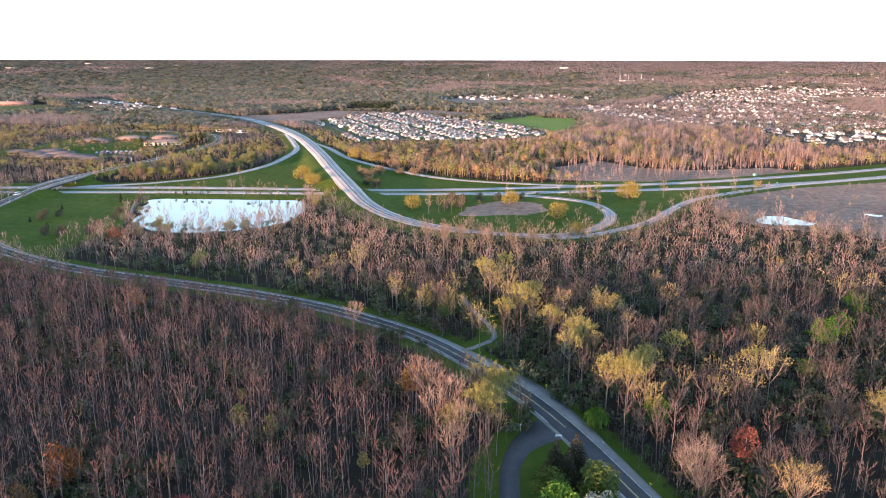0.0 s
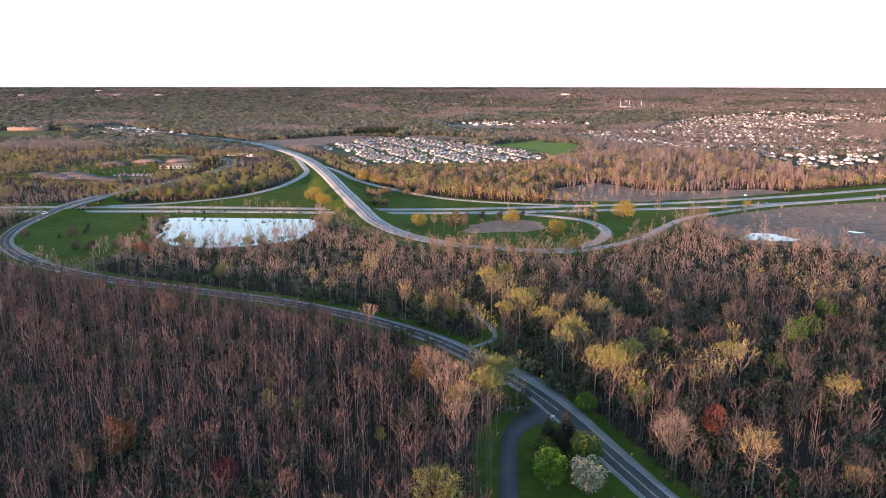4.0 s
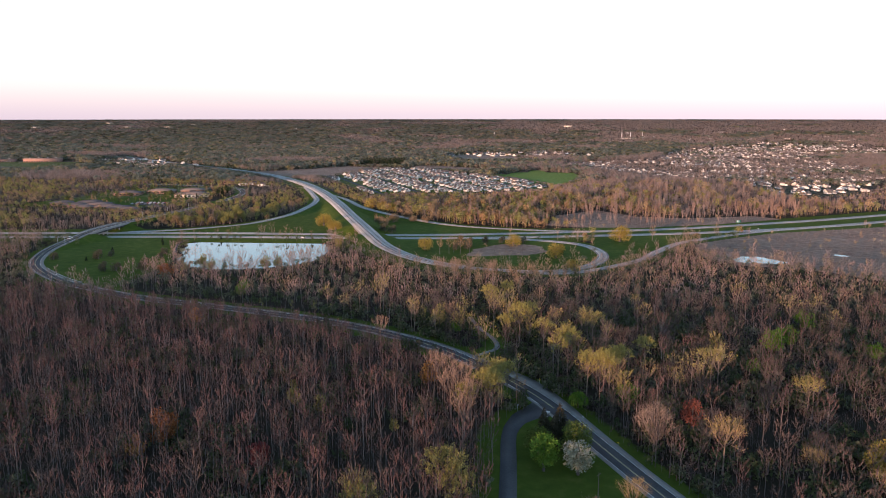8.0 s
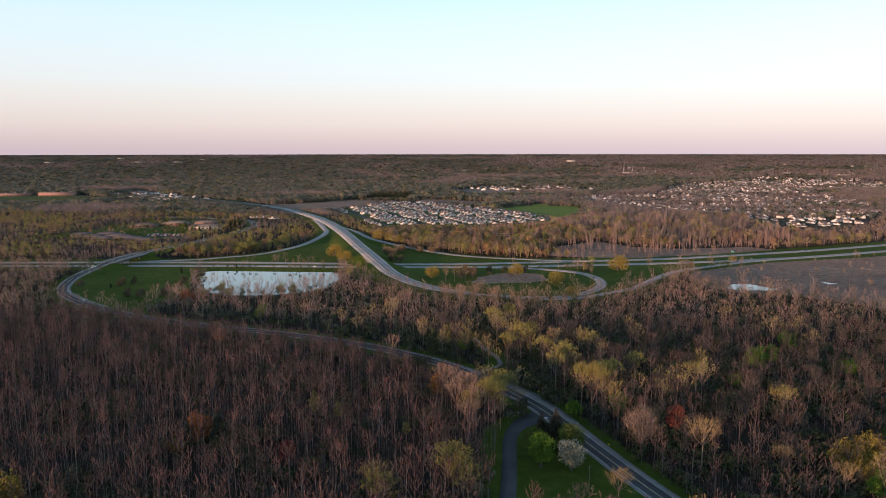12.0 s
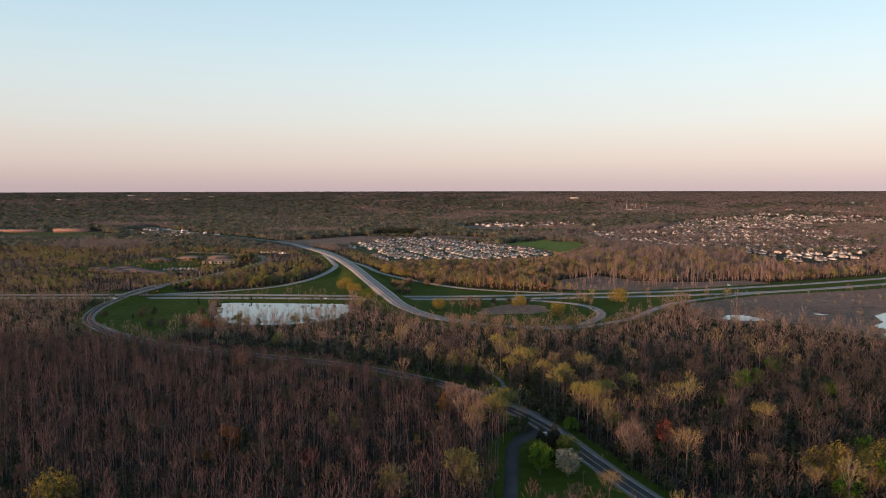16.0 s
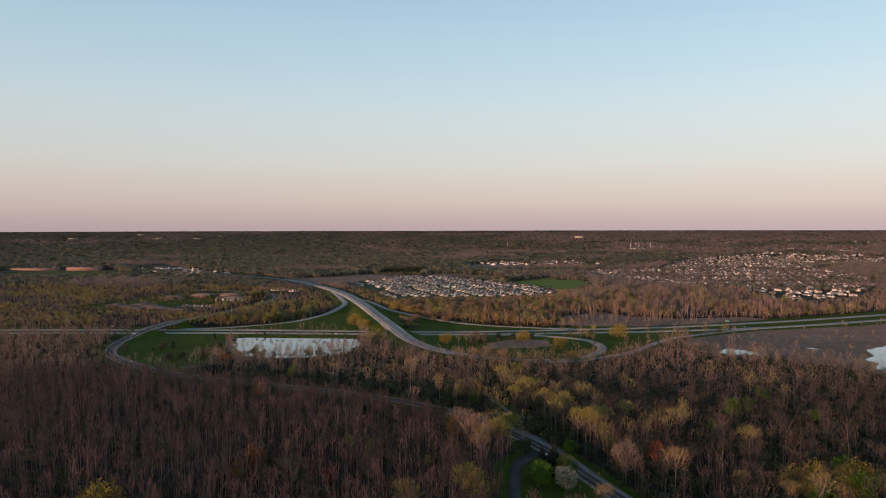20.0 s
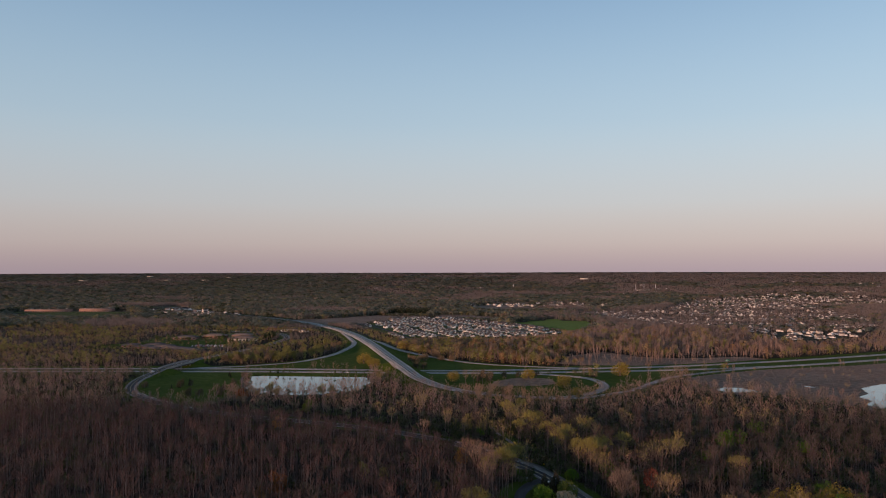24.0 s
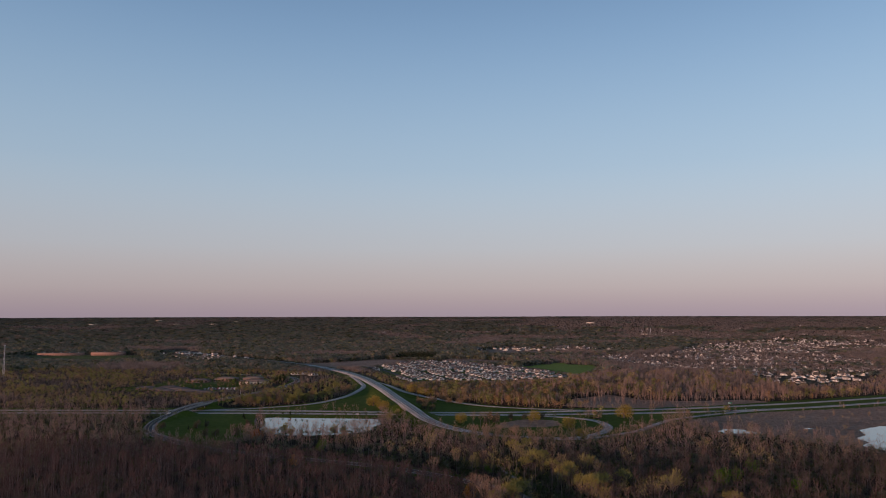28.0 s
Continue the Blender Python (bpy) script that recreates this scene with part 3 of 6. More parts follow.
# ---------------------------------------------------------------- bridges and water
def bridge(line, lo, hi, half, label, rail_top=0.7):
    root = tagged(new("bridge"), label, "bridge")
    k = np.nonzero((line[:, 1] > lo - 6) & (line[:, 1] < hi + 6) & (line[:, 2] > 3))[0]
    a, b = k[0], k[-1] + 1
    part("deck", ribbon(line, -half, half, 0.02, 1.3, a, b), M_CONCRETE, root)
    for s in (-1, 1):
        part("parapet", ribbon(line, s * half - 0.14, s * half + 0.14, rail_top, rail_top + 1.3, a, b), M_SHOULDER, root, "weathered concrete parapet")
    # the girders' colour carries the shade below the deck
    for o in (-0.86, -0.3, 0.3, 0.86):
        part("girder", ribbon(line, half * o - 0.3, half * o + 0.3, -1.29, 1.5, a, b), M_GIRDER, root, "dark steel girder under the deck")
    seg = line[a:b]
    side = sideways(seg)
    for y in (0.18, 0.5, 0.82):
        i = int(y * (len(seg) - 1))
        p, q = seg[i], side[i]
        for o in (-0.65, 0, 0.65):
            c = p[:2] + q * half * o
            part("pier", Build().tube([(*c, -0.5), (*c, p[2] - 1.2)], [0.55, 0.55], 8), M_CONCRETE, root)
        e0, e1 = p[:2] - q * half * 0.85, p[:2] + q * half * 0.85
        part("pier_cap", Build().tube([(*e0, p[2] - 1.5), (*e1, p[2] - 1.5)], [0.7, 0.7], 4), M_CONCRETE, root)
    for i in (0, len(seg) - 1):
        p, q = seg[i], side[i]
        e0, e1 = p[:2] - q * half, p[:2] + q * half
        part("abutment", Build().tube([(*e0, p[2] - 2.6), (*e1, p[2] - 2.6)], [1.5, 1.5], 4), M_CONCRETE, root, "pale concrete abutment")
    return root


bridge(MAIN, *BRIDGE_MAIN, 7.2, "low concrete road bridge over the motorway")
bridge(TRUNK, *BRIDGE_TRUNK, float(wide[(TRUNK[:, 1] > 596) & (TRUNK[:, 1] < 654)].mean()) + 0.3, "wide concrete overpass over the motorway", 0.2)


def water(name, poly, label):
    ring = spline([*poly, poly[0]], 4)[:-1, :2]
    c = ring.mean(0)
    big = c + (ring - c) * 1.02
    v = [(*p, -1.0) for p in big] + [(*c, -1.0)]
    n = len(big)
    structure(name, Build().add(v, [(i, (i + 1) % n, n) for i in range(n)]), M_WATER, label, "pond")


water("pond", POND, "still pond that mirrors the pale sky")
water("pond", POOL, "small shallow pool in the dry marsh")
water("pond", LAKE, "still open water at the edge of the marsh")
water("pond", POOL_FAR, "narrow pool among dry reeds")


# ---------------------------------------------------------------- trees
def unit(a):
    return a / (np.linalg.norm(a, axis=-1, keepdims=True) + 1e-9)


def slivers(b, o, d, width, r, slot):
    """Thin pointed twigs from o along d."""
    side = unit(np.cross(d, r.normal(size=d.shape))) * (np.asarray(width)[:, None] / 2)
    n = len(o)
    v = np.concatenate([o - side, o + side, o + d])
    b.add(v, np.stack([np.arange(n), np.arange(n) + n, np.arange(n) + 2 * n], 1), slot)


def leaves(b, c, size, r, slot):
    """Small loose leaf clumps: one bent scrap of foliage each."""
    n = len(c)
    a = unit(r.normal(size=(n, 3))) * (size * r.uniform(0.6, 1.2, n))[:, None]
    e = unit(np.cross(a, r.normal(size=(n, 3)))) * (size * r.uniform(0.5, 1.0, n))[:, None]
    v = np.concatenate([c - a * 0.6 - e * 0.4, c + a * 0.7 - e * 0.3, c + e * 0.8])
    b.add(v, np.stack([np.arange(n), np.arange(n) + n, np.arange(n) + 2 * n], 1), slot)


def tree_arrays(seed, tall, broad, base=0.5, limbs=9, twig=130, leaf=0, leaf_size=0.4, wood=0.2, fork=False, sides=4, plain=False, twig_width=0.085, rise=1.1, upward=0.55, loose=0.55):
    """Trunk, limbs and fine twigs of a spring tree, standing at the origin. Slots: 0 bark, 1 twigs, 2 leaves."""
    r = np.random.default_rng(seed)
    b = Build()
    lean = r.normal(size=2) * 0.025 * tall
    def stem(s):
        return np.array([lean[0] * s ** 1.5, lean[1] * s ** 1.5, tall * s])
    top = 0.93 if not fork else base + 0.12
    steps = [0, 0.3, 0.65, top] if sides > 3 else [0, 0.5, top]
    b.tube([stem(s) for s in steps], [wood * (1.25 - 1.05 * s / max(top, 0.9)) for s in steps], sides, 0, False)
    starts, ends = [], []
    for i in range(limbs):
        s = base + (top - base) * (i + r.uniform(0.1, 0.9)) / limbs if not fork else base + 0.12 * r.uniform(0, 1)
        a = 2.4 * i + r.uniform(-0.5, 0.5)
        reach = broad * 0.5 * r.uniform(0.6, 1.0) * (1 - 0.45 * (s - base) / (1.001 - base))
        if fork:
            reach = broad * 0.46 * math.sqrt(r.uniform(0.03, 1.0))
        up = reach * rise * r.uniform(0.7, 1.5) if not fork else (1 - s) * tall * (0.30 + 0.68 * math.sqrt(max(0.0, 1 - (reach / (broad * 0.5)) ** 2))) * r.uniform(0.88, 1.0)
        o = stem(s)
        e = o + np.array([math.cos(a) * reach, math.sin(a) * reach, min(up, tall * 1.02 - o[2])])
        m = o * 0.5 + e * 0.5 + np.array([math.cos(a), math.sin(a), -0.6]) * reach * 0.14
        w = wood * ((0.42 if not plain else 0.32) if not fork else 0.5) * r.uniform(0.7, 1.1)
        b.tube([o, m, e] if not plain else [o, e], [w, w * 0.6, w * 0.2] if not plain else [w, w * 0.2], 3, 0, False)
        if plain:
            m = o * 0.5 + e * 0.5
        starts.append(np.stack([o, m])), ends.append(np.stack([m, e]))
        if fork and not plain:
            for _ in range(4):
                f = r.uniform(0.2, 0.9)
                p = m + (e - m) * f
                q = p + unit(np.array([r.normal(), r.normal(), r.uniform(0.4, 1.4)])) * broad * r.uniform(0.16, 0.3)
                q[2] = min(q[2], tall * 1.03)
                b.tube([p, q], [w * 0.45, w * 0.12], 3, 0, False)
                starts.append(p[None]), ends.append(q[None])
    A, E = np.concatenate(starts), np.concatenate(ends)
    k = r.integers(0, len(A), twig)
    f = r.uniform(0.25, 1.0, twig)[:, None]
    o = A[k] + (E[k] - A[k]) * f
    axis = unit(E[k] - A[k])
    d = unit(axis * 0.7 + np.array([0, 0, upward]) + r.normal(size=(twig, 3)) * loose)
    ln = broad * r.uniform(0.14, 0.34, twig)
    tip = o + d * ln[:, None]
    tip[:, 2] = np.minimum(tip[:, 2], tall * 1.06)
    slivers(b, o, tip - o, np.full(twig, twig_width) * r.uniform(0.7, 1.3, twig), r, 1)
    if leaf:
        j = r.integers(0, twig, leaf)
        c = o[j] + (tip[j] - o[j]) * r.uniform(0.3, 1.1, leaf)[:, None] + r.normal(size=(leaf, 3)) * broad * 0.03
        leaves(b, c, leaf_size, r, 2)
    return b.arrays()


def fan_arrays(seed, tall, broad, base=0.5, limbs=8, twig=220, leaf=0, leaf_size=0.34, wood=0.15, width=0.085, flat=0.0, spread=1.0, boughs=4, sides=3, plain=False, rim_low=0.32):
    """A bare tree with a clean pole and a brush of limbs that fans out from one fork. Slots: 0 bark, 1 twigs, 2 leaves."""
    r = np.random.default_rng(seed)
    b = Build()
    lean = r.normal(size=2) * 0.02 * tall
    def stem(s):
        return np.array([lean[0] * s ** 1.5, lean[1] * s ** 1.5, tall * s])
    low = base + 0.06
    b.tube([stem(0), stem(low * 0.55), stem(low + 0.1)], [wood * 1.2, wood, wood * 0.75], sides, 0, False)
    up, half = tall * (1 - base), broad / 2
    A, E = [], []
    for i in range(limbs):
        a = 2.4 * i + r.uniform(-0.35, 0.35)
        q = math.sqrt((i + 0.5) / limbs) * spread
        o = stem(base + 0.14 * (1 - q) + r.uniform(-0.03, 0.03))
        rim = math.sqrt(max(0.03, 1 - (0.86 * q) ** 2))
        z = tall * (base + (1 - base) * (flat + (1 - flat) * (rim_low + (1 - rim_low) * rim)) * r.uniform(0.84, 1.0))
        e = np.array([o[0] + math.cos(a) * q * half, o[1] + math.sin(a) * q * half, max(z, o[2] + 0.12 * up)])
        m = o + (e - o) * 0.45 + np.array([math.cos(a), math.sin(a), -0.45]) * q * half * 0.12
        w = wood * r.uniform(0.42, 0.6)
        b.tube([o, m, e] if not plain else [o, e], [w, w * 0.65, w * 0.2] if not plain else [w, w * 0.2], 3, 0, False)
        if plain:
            m = o * 0.5 + e * 0.5
        A += [o + (m - o) * 0.6, m]
        E += [m, e]
        for _ in range(boughs):
            p = m + (e - m) * r.uniform(-0.25, 0.75)
            d = unit(unit(e - o) + r.normal(size=3) * 0.38 + np.array([0, 0, 0.12]))
            c = p + d * np.linalg.norm(e - p) * r.uniform(0.75, 1.05)
            c[2] = min(c[2], tall * 1.02)
            side = unit(np.cross(d, r.normal(size=3))) * w * 0.42
            b.add([p - side, p + side, c], [(0, 1, 2)], 0)
            A.append(p), E.append(c)
    A, E = np.array(A), np.array(E)
    k = r.integers(0, len(A), twig)
    o = A[k] + (E[k] - A[k]) * np.sqrt(r.uniform(0.12, 1.0, twig))[:, None]
    d = unit(unit(E[k] - A[k]) + r.normal(size=(twig, 3)) * 0.42 + np.array([0, 0, 0.18]))
    tip = o + d * (broad * r.uniform(0.07, 0.2, twig))[:, None]
    slivers(b, o, tip - o, width * r.uniform(0.7, 1.3, twig), r, 1)
    if leaf:
        j = r.integers(0, twig, leaf)
        c = o[j] + (tip[j] - o[j]) * r.uniform(0.2, 1.1, leaf)[:, None] + r.normal(size=(leaf, 3)) * broad * 0.02
        leaves(b, c, leaf_size, r, 2)
    return b.arrays()


def plume_arrays(seed, tall, broad, base=0.45, limbs=11, twig=200, wood=0.12, width=0.085, rise=2.0, leaf=0, leaf_size=0.34, sides=3, twist=0.36, long=1.0):
    """A slender bare tree: a leader that runs to the top with steep limbs and a feather of fine twigs. Slots: 0 bark, 1 twigs, 2 buds."""
    r = np.random.default_rng(seed)
    b = Build()
    lean, sway = r.normal(size=2) * 0.03 * tall, r.normal(size=2) * 0.012 * tall
    def stem(f):
        return np.array([lean[0] * f ** 1.4 + sway[0] * math.sin(4.5 * f), lean[1] * f ** 1.4 + sway[1] * math.sin(4.0 * f + 0.6), tall * f])
    b.tube([stem(0), stem(base), stem(0.97)], [wood * 1.25, wood * 0.85, wood * 0.12], sides, 0, False)
    A, E, W = [stem(base + 0.2 * (1 - base))], [stem(1.0)], [2.2]
    for i in range(limbs):
        f = base + (0.9 - base) * ((i + r.uniform(0.0, 0.9)) / limbs) ** 1.15
        k = (f - base) / (1 - base)
        reach = broad * 0.5 * (0.45 + 0.55 * math.sin(math.pi * min(0.95, 0.25 + 0.75 * k))) * r.uniform(0.6, 1.05)
        a = 2.4 * i + r.uniform(-0.6, 0.6)
        o = stem(f)
        up = min(reach * rise * r.uniform(0.7, 1.3), tall * 1.0 - o[2] - 0.2)
        e = o + np.array([math.cos(a) * reach, math.sin(a) * reach, max(up, 0.25 * reach)])
        m = o + (e - o) * 0.5 + np.array([math.cos(a), math.sin(a), -0.5]) * reach * 0.12
        w = wood * 0.3 * (1.1 - 0.6 * k)
        side = unit(np.cross(e - o, r.normal(size=3))) * w
        b.add([o - side, o + side, m + side * 0.6, m - side * 0.6, e], [(0, 1, 2), (0, 2, 3), (3, 2, 4)], 0)
        A += [o + (m - o) * 0.5, m]
        E += [m, e]
        W += [0.6 * reach, 1.2 * reach]
    A, E, W = np.array(A), np.array(E), np.array(W)
    k = r.choice(len(A), twig, p=W / W.sum())
    o = A[k] + (E[k] - A[k]) * r.uniform(0.0, 1.0, twig)[:, None]
    d = unit(unit(E[k] - A[k]) * 0.8 + r.normal(size=(twig, 3)) * twist + np.array([0, 0, 0.75]))
    tip = o + d * (long * r.uniform(0.5, 1.4, twig) * (0.5 + broad / 11))[:, None]
    tip[:, 2] = np.minimum(tip[:, 2], tall * 1.05)
    slivers(b, o, tip - o, width * r.uniform(0.6, 1.4, twig), r, 1)
    if leaf:
        j = r.integers(0, twig, leaf)
        leaves(b, o[j] + (tip[j] - o[j]) * r.uniform(0.2, 1.1, leaf)[:, None] + r.normal(size=(leaf, 3)) * 0.2, leaf_size, r, 2)
    return b.arrays()


def dome_arrays(seed, tall, broad, n=34, size=1.6, low=0.1, lumps=5, stem=0.25):
    """A broad tree seen from afar: lumps of foliage over a short trunk, the scraps lying along the crown's surface."""
    r = np.random.default_rng(seed)
    b = Build()
    c = unit(r.normal(size=(lumps, 3)) + (0, 0, 0.2)) * np.array([broad * 0.26, broad * 0.26, tall * 0.2]) * r.uniform(0.5, 1.0, lumps)[:, None]
    c[:, 2] += tall * 0.62
    k = r.integers(0, lumps, n)
    q = unit(r.normal(size=(n, 3)) + (0, 0, 0.45))
    p = c[k] + q * np.array([broad * 0.27, broad * 0.27, tall * 0.26]) * r.uniform(0.75, 1.1, n)[:, None]
    p[:, 2] = np.clip(p[:, 2], tall * low, tall * 1.02)
    nrm = unit(q + r.normal(size=(n, 3)) * 0.22)
    a = unit(np.cross(nrm, r.normal(size=(n, 3)))) * (size * r.uniform(0.6, 1.25, n))[:, None]
    e = np.cross(nrm, a) * r.uniform(0.6, 1.0, n)[:, None]
    v = np.concatenate([p - a * 0.7 - e * 0.5, p + a * 0.7 - e * 0.4, p + e * 0.9])
    b.add(v, np.stack([np.arange(n), np.arange(n) + n, np.arange(n) + 2 * n], 1), 1)
    f = 5
    o = np.column_stack([r.normal(size=(f, 2)) * broad * 0.13, np.zeros(f)])
    slivers(b, o, np.column_stack([r.normal(size=(f, 2)) * 0.4, np.full(f, tall * 0.6)]), np.full(f, stem), r, 1)
    return b.arrays()


def stand_arrays(seed, tall, broad, poles=5, twig=22, width=0.8):
    """A few bare poles with upright twigs, grown close together, seen from afar."""
    r = np.random.default_rng(seed)
    b = Build()
    o = np.column_stack([r.normal(size=(poles, 2)) * broad * 0.28, np.zeros(poles)])
    top = tall * r.uniform(0.75, 1.0, poles)
    slivers(b, o, np.column_stack([r.normal(size=(poles, 2)) * 0.5, top]), np.full(poles, 0.45), r, 0)
    k = r.integers(0, poles, twig)
    f = r.uniform(0.25, 0.8, twig)
    q = o[k] + np.column_stack([r.normal(size=(twig, 2)) * 0.25, top[k] * f])
    d = np.column_stack([r.normal(size=(twig, 2)) * broad * 0.14, top[k] * (1 - f) * r.uniform(0.6, 1.1, twig)])
    slivers(b, q, d, width * r.uniform(0.6, 1.3, twig), r, 1)
    return b.arrays()


def leafy_arrays(seed, tall, broad, low=0.12, n=900, size=0.45, lumps=9):
    """A full round tree: trunk, limbs and a lumpy crown of loose leaves."""
    r = np.random.default_rng(seed)
    b = Build()
    b.tube([(0, 0, 0), (0, 0, tall * 0.4), (0, 0, tall * 0.75)][:: 1 if n > 250 else 2], [0.05 * broad, 0.035 * broad, 0.012 * broad][:: 1 if n > 250 else 2], 5 if n > 250 else 3, 0, False)
    c = unit(r.normal(size=(lumps, 3))) * np.array([broad * 0.3, broad * 0.3, tall * (1 - low) * 0.28])
    c[:, 2] += tall * (0.5 + low * 0.5)
    for p in c if n > 250 else ():
        b.tube([(0, 0, tall * 0.3), p * (0.6, 0.6, 0.8), p], [0.016 * broad, 0.01 * broad, 0.004 * broad], 3, 1, False)
    k = r.integers(0, lumps, n)
    q = unit(r.normal(size=(n, 3))) * (r.uniform(0.55, 1.05, n) * broad * 0.24)[:, None] * np.array([1, 1, 0.95])
    p = c[k] + q
    p[:, 2] = np.clip(p[:, 2], tall * low, tall)
    leaves(b, p, size, r, 2)
    return b.arrays()


def spruce_arrays(seed, tall, broad):
    r = np.random.default_rng(seed)
    b = Build()
    b.tube([(0, 0, 0), (0, 0, tall * 0.97)], [0.2, 0.03], 5, 0, False)
    n = 700
    s = 1 - np.sqrt(r.uniform(0, 1, n)) * 0.97
    a = r.uniform(0, 2 * math.pi, n)
    d = np.stack([np.cos(a), np.sin(a), np.full(n, -0.28)], 1)
    o = np.stack([np.zeros(n), np.zeros(n), tall * (0.04 + 0.96 * s)], 1)
    ln = broad * 0.5 * (1 - s) * r.uniform(0.75, 1.05, n) + 0.25
    slivers(b, o + d * (ln * 0.25)[:, None], d * (ln * 0.75)[:, None], np.full(n, 0.55), r, 2)
    leaves(b, o + d * (ln * r.uniform(0.4, 1.0, n))[:, None], 0.42, r, 2)
    return b.arrays()


def willow_arrays(seed, tall, broad):
    r = np.random.default_rng(seed)
    b = Build()
    b.tube([(0, 0, 0), (0.1, 0, tall * 0.35), (0, 0.1, tall * 0.6)], [0.3, 0.22, 0.1], 5, 0, False)
    n = 520
    a, q = r.uniform(0, 2 * math.pi, n), np.sqrt(r.uniform(0.05, 1, n))
    o = np.stack([np.cos(a) * q * broad * 0.5, np.sin(a) * q * broad * 0.5, tall * (0.98 - 0.4 * q * q)], 1)
    o += r.normal(size=(n, 3)) * 0.2
    drop = np.stack([np.cos(a) * 0.15, np.sin(a) * 0.15, -np.ones(n)], 1) * (tall * r.uniform(0.25, 0.55, n))[:, None]
    slivers(b, o, drop, np.full(n, 0.34), r, 2)
    leaves(b, o + drop * r.uniform(0, 0.8, n)[:, None], 0.35, r, 2)
    for i in range(7):
        b.tube([(0, 0, tall * 0.4), tuple(o[i * 20])], [0.12, 0.04], 3, 1, False)
    return b.arrays()


def pick(arr, slots):
    """The triangles of some slots as a Build of their own."""
    v, t, m = arr
    k = np.isin(m, slots)
    used, inv = np.unique(t[k], return_inverse=True)
    return Build().add(v[used], inv.reshape(-1, 3)), m[k]


def tree_thing(arr, bark, twig, leaf, label, name="tree", category="tree"):
    """One tree: an Empty at its foot with trunk and crown."""
    root = tagged(new(name), label, category)
    part("trunk", pick(arr, [0])[0], bark, root)
    crown, m = pick(arr, [1, 2])
    if len(m):
        crown.m = [np.where(m == 2, 1, 0)]
        part("crown", crown, (twig, leaf), root)
    return root


def woods(name, templates, pts, sizes, mats, label, category="trees", r=rng, widths=None):
    """Many trees in one mesh: what nobody could count."""
    V, T, MI, n = [], [], [], 0
    which, turn = r.integers(0, len(templates), len(pts)), r.uniform(0, 2 * math.pi, len(pts))
    widths = sizes if widths is None else widths
    for k, (v, t, m) in enumerate(templates):
        j = np.nonzero(which == k)[0]
        if not len(j):
            continue
        c, s = np.cos(turn[j])[:, None], np.sin(turn[j])[:, None]
        w, h = widths[j][:, None], sizes[j][:, None]
        x = (v[None, :, 0] * c - v[None, :, 1] * s) * w + pts[j, 0:1]
        y = (v[None, :, 0] * s + v[None, :, 1] * c) * w + pts[j, 1:2]
        z = v[None, :, 2] * h + pts[j, 2:3]
        V.append(np.stack([x, y, z], -1).reshape(-1, 3))
        T.append((t[None] + (np.arange(len(j)) * len(v))[:, None, None]).reshape(-1, 3) + n)
        MI.append(np.tile(m, len(j)))
        n += len(j) * len(v)
    if not V:
        return None
    ob = new(name, tri_mesh(name, np.concatenate(V), np.concatenate(T), mats, np.concatenate(MI)))
    return tagged(ob, label, category, kind="stuff")


def scatter(x0, x1, y0, y1, cell, r=rng):
    gx, gy = np.meshgrid(np.arange(x0, x1, cell), np.arange(y0, y1, cell))
    p = np.stack([gx.ravel(), gy.ravel()], 1) + r.uniform(0, cell, (gx.size, 2))
    return p


def in_view(x, y, margin=30):
    """The wedge of land that the flight overlooks."""
    d = y + 250
    return (x > -0.76 * d - margin) & (x < 0.60 * d + margin)


def clear_of(x, y, verge):
    """Where woods may stand: off the roads, lawns, water, marsh and built land."""
    ok = np.ones(x.shape, bool)
    for line, half in ROADS:
        extra = {id(HWY_N): 11, id(HWY_S): 11, id(TRUNK): 6, id(DRIVE): 2.5, id(MAIN): 2.0}.get(id(line), 4)
        d, _ = near_line(x, y, line)
        ok &= d > half + extra * verge
    d, _ = near_line(x, y, PATH)
    ok &= d > 5
    for poly in (MEADOW, INFIELD_W, INFIELD_N, INFIELD_E, SOUTH_BANK, EAST_BANK, JUNCTION_LAWN, POND, POOL, LAKE, POOL_FAR, MARSH,
                 FIELD_EAST, FIELD_BROWN, FIELD_LONG, GROVE, SPORTS, ESTATE, OFFICES):
        ok &= ~inside(x, y, poly)
    return ok


def grounded(p):
    return np.column_stack([p, ground_height(p[:, 0], p[:, 1]) - 0.1])


def patchy(x, y, scale, seed):
    """A slow field of patches, 0 to 1, that sorts the kinds of trees."""
    v = [noise.noise(Vector((a * scale, b * scale, seed))) for a, b in zip(x, y)]
    return np.clip(0.5 + np.array(v) * 0.8, 0, 1)


def low_before_open(x, y, size, tall):
    """Lower growth on the near side of open or built land."""
    for d in (20, 50, 80, 110, 140):
        hit = np.zeros(x.shape, bool)
        for poly in (ESTATE, VILLAGE, VILLAGE_EAST, FIELD_EAST, SUBURB, SPORTS, OFFICES, FIELD_BROWN, FIELD_LONG, GROVE):
            hit |= inside(x, y + d, poly) & ~inside(x, y, poly)
        far_road = TRUNK[(TRUNK[:, 1] > 960)]
        hit |= (near_line(x, y + d, far_road)[0] < 20) & (y > 800)
        size = np.where(hit, np.minimum(size, (0.07 * d + 3.0) / tall), size)
    return size


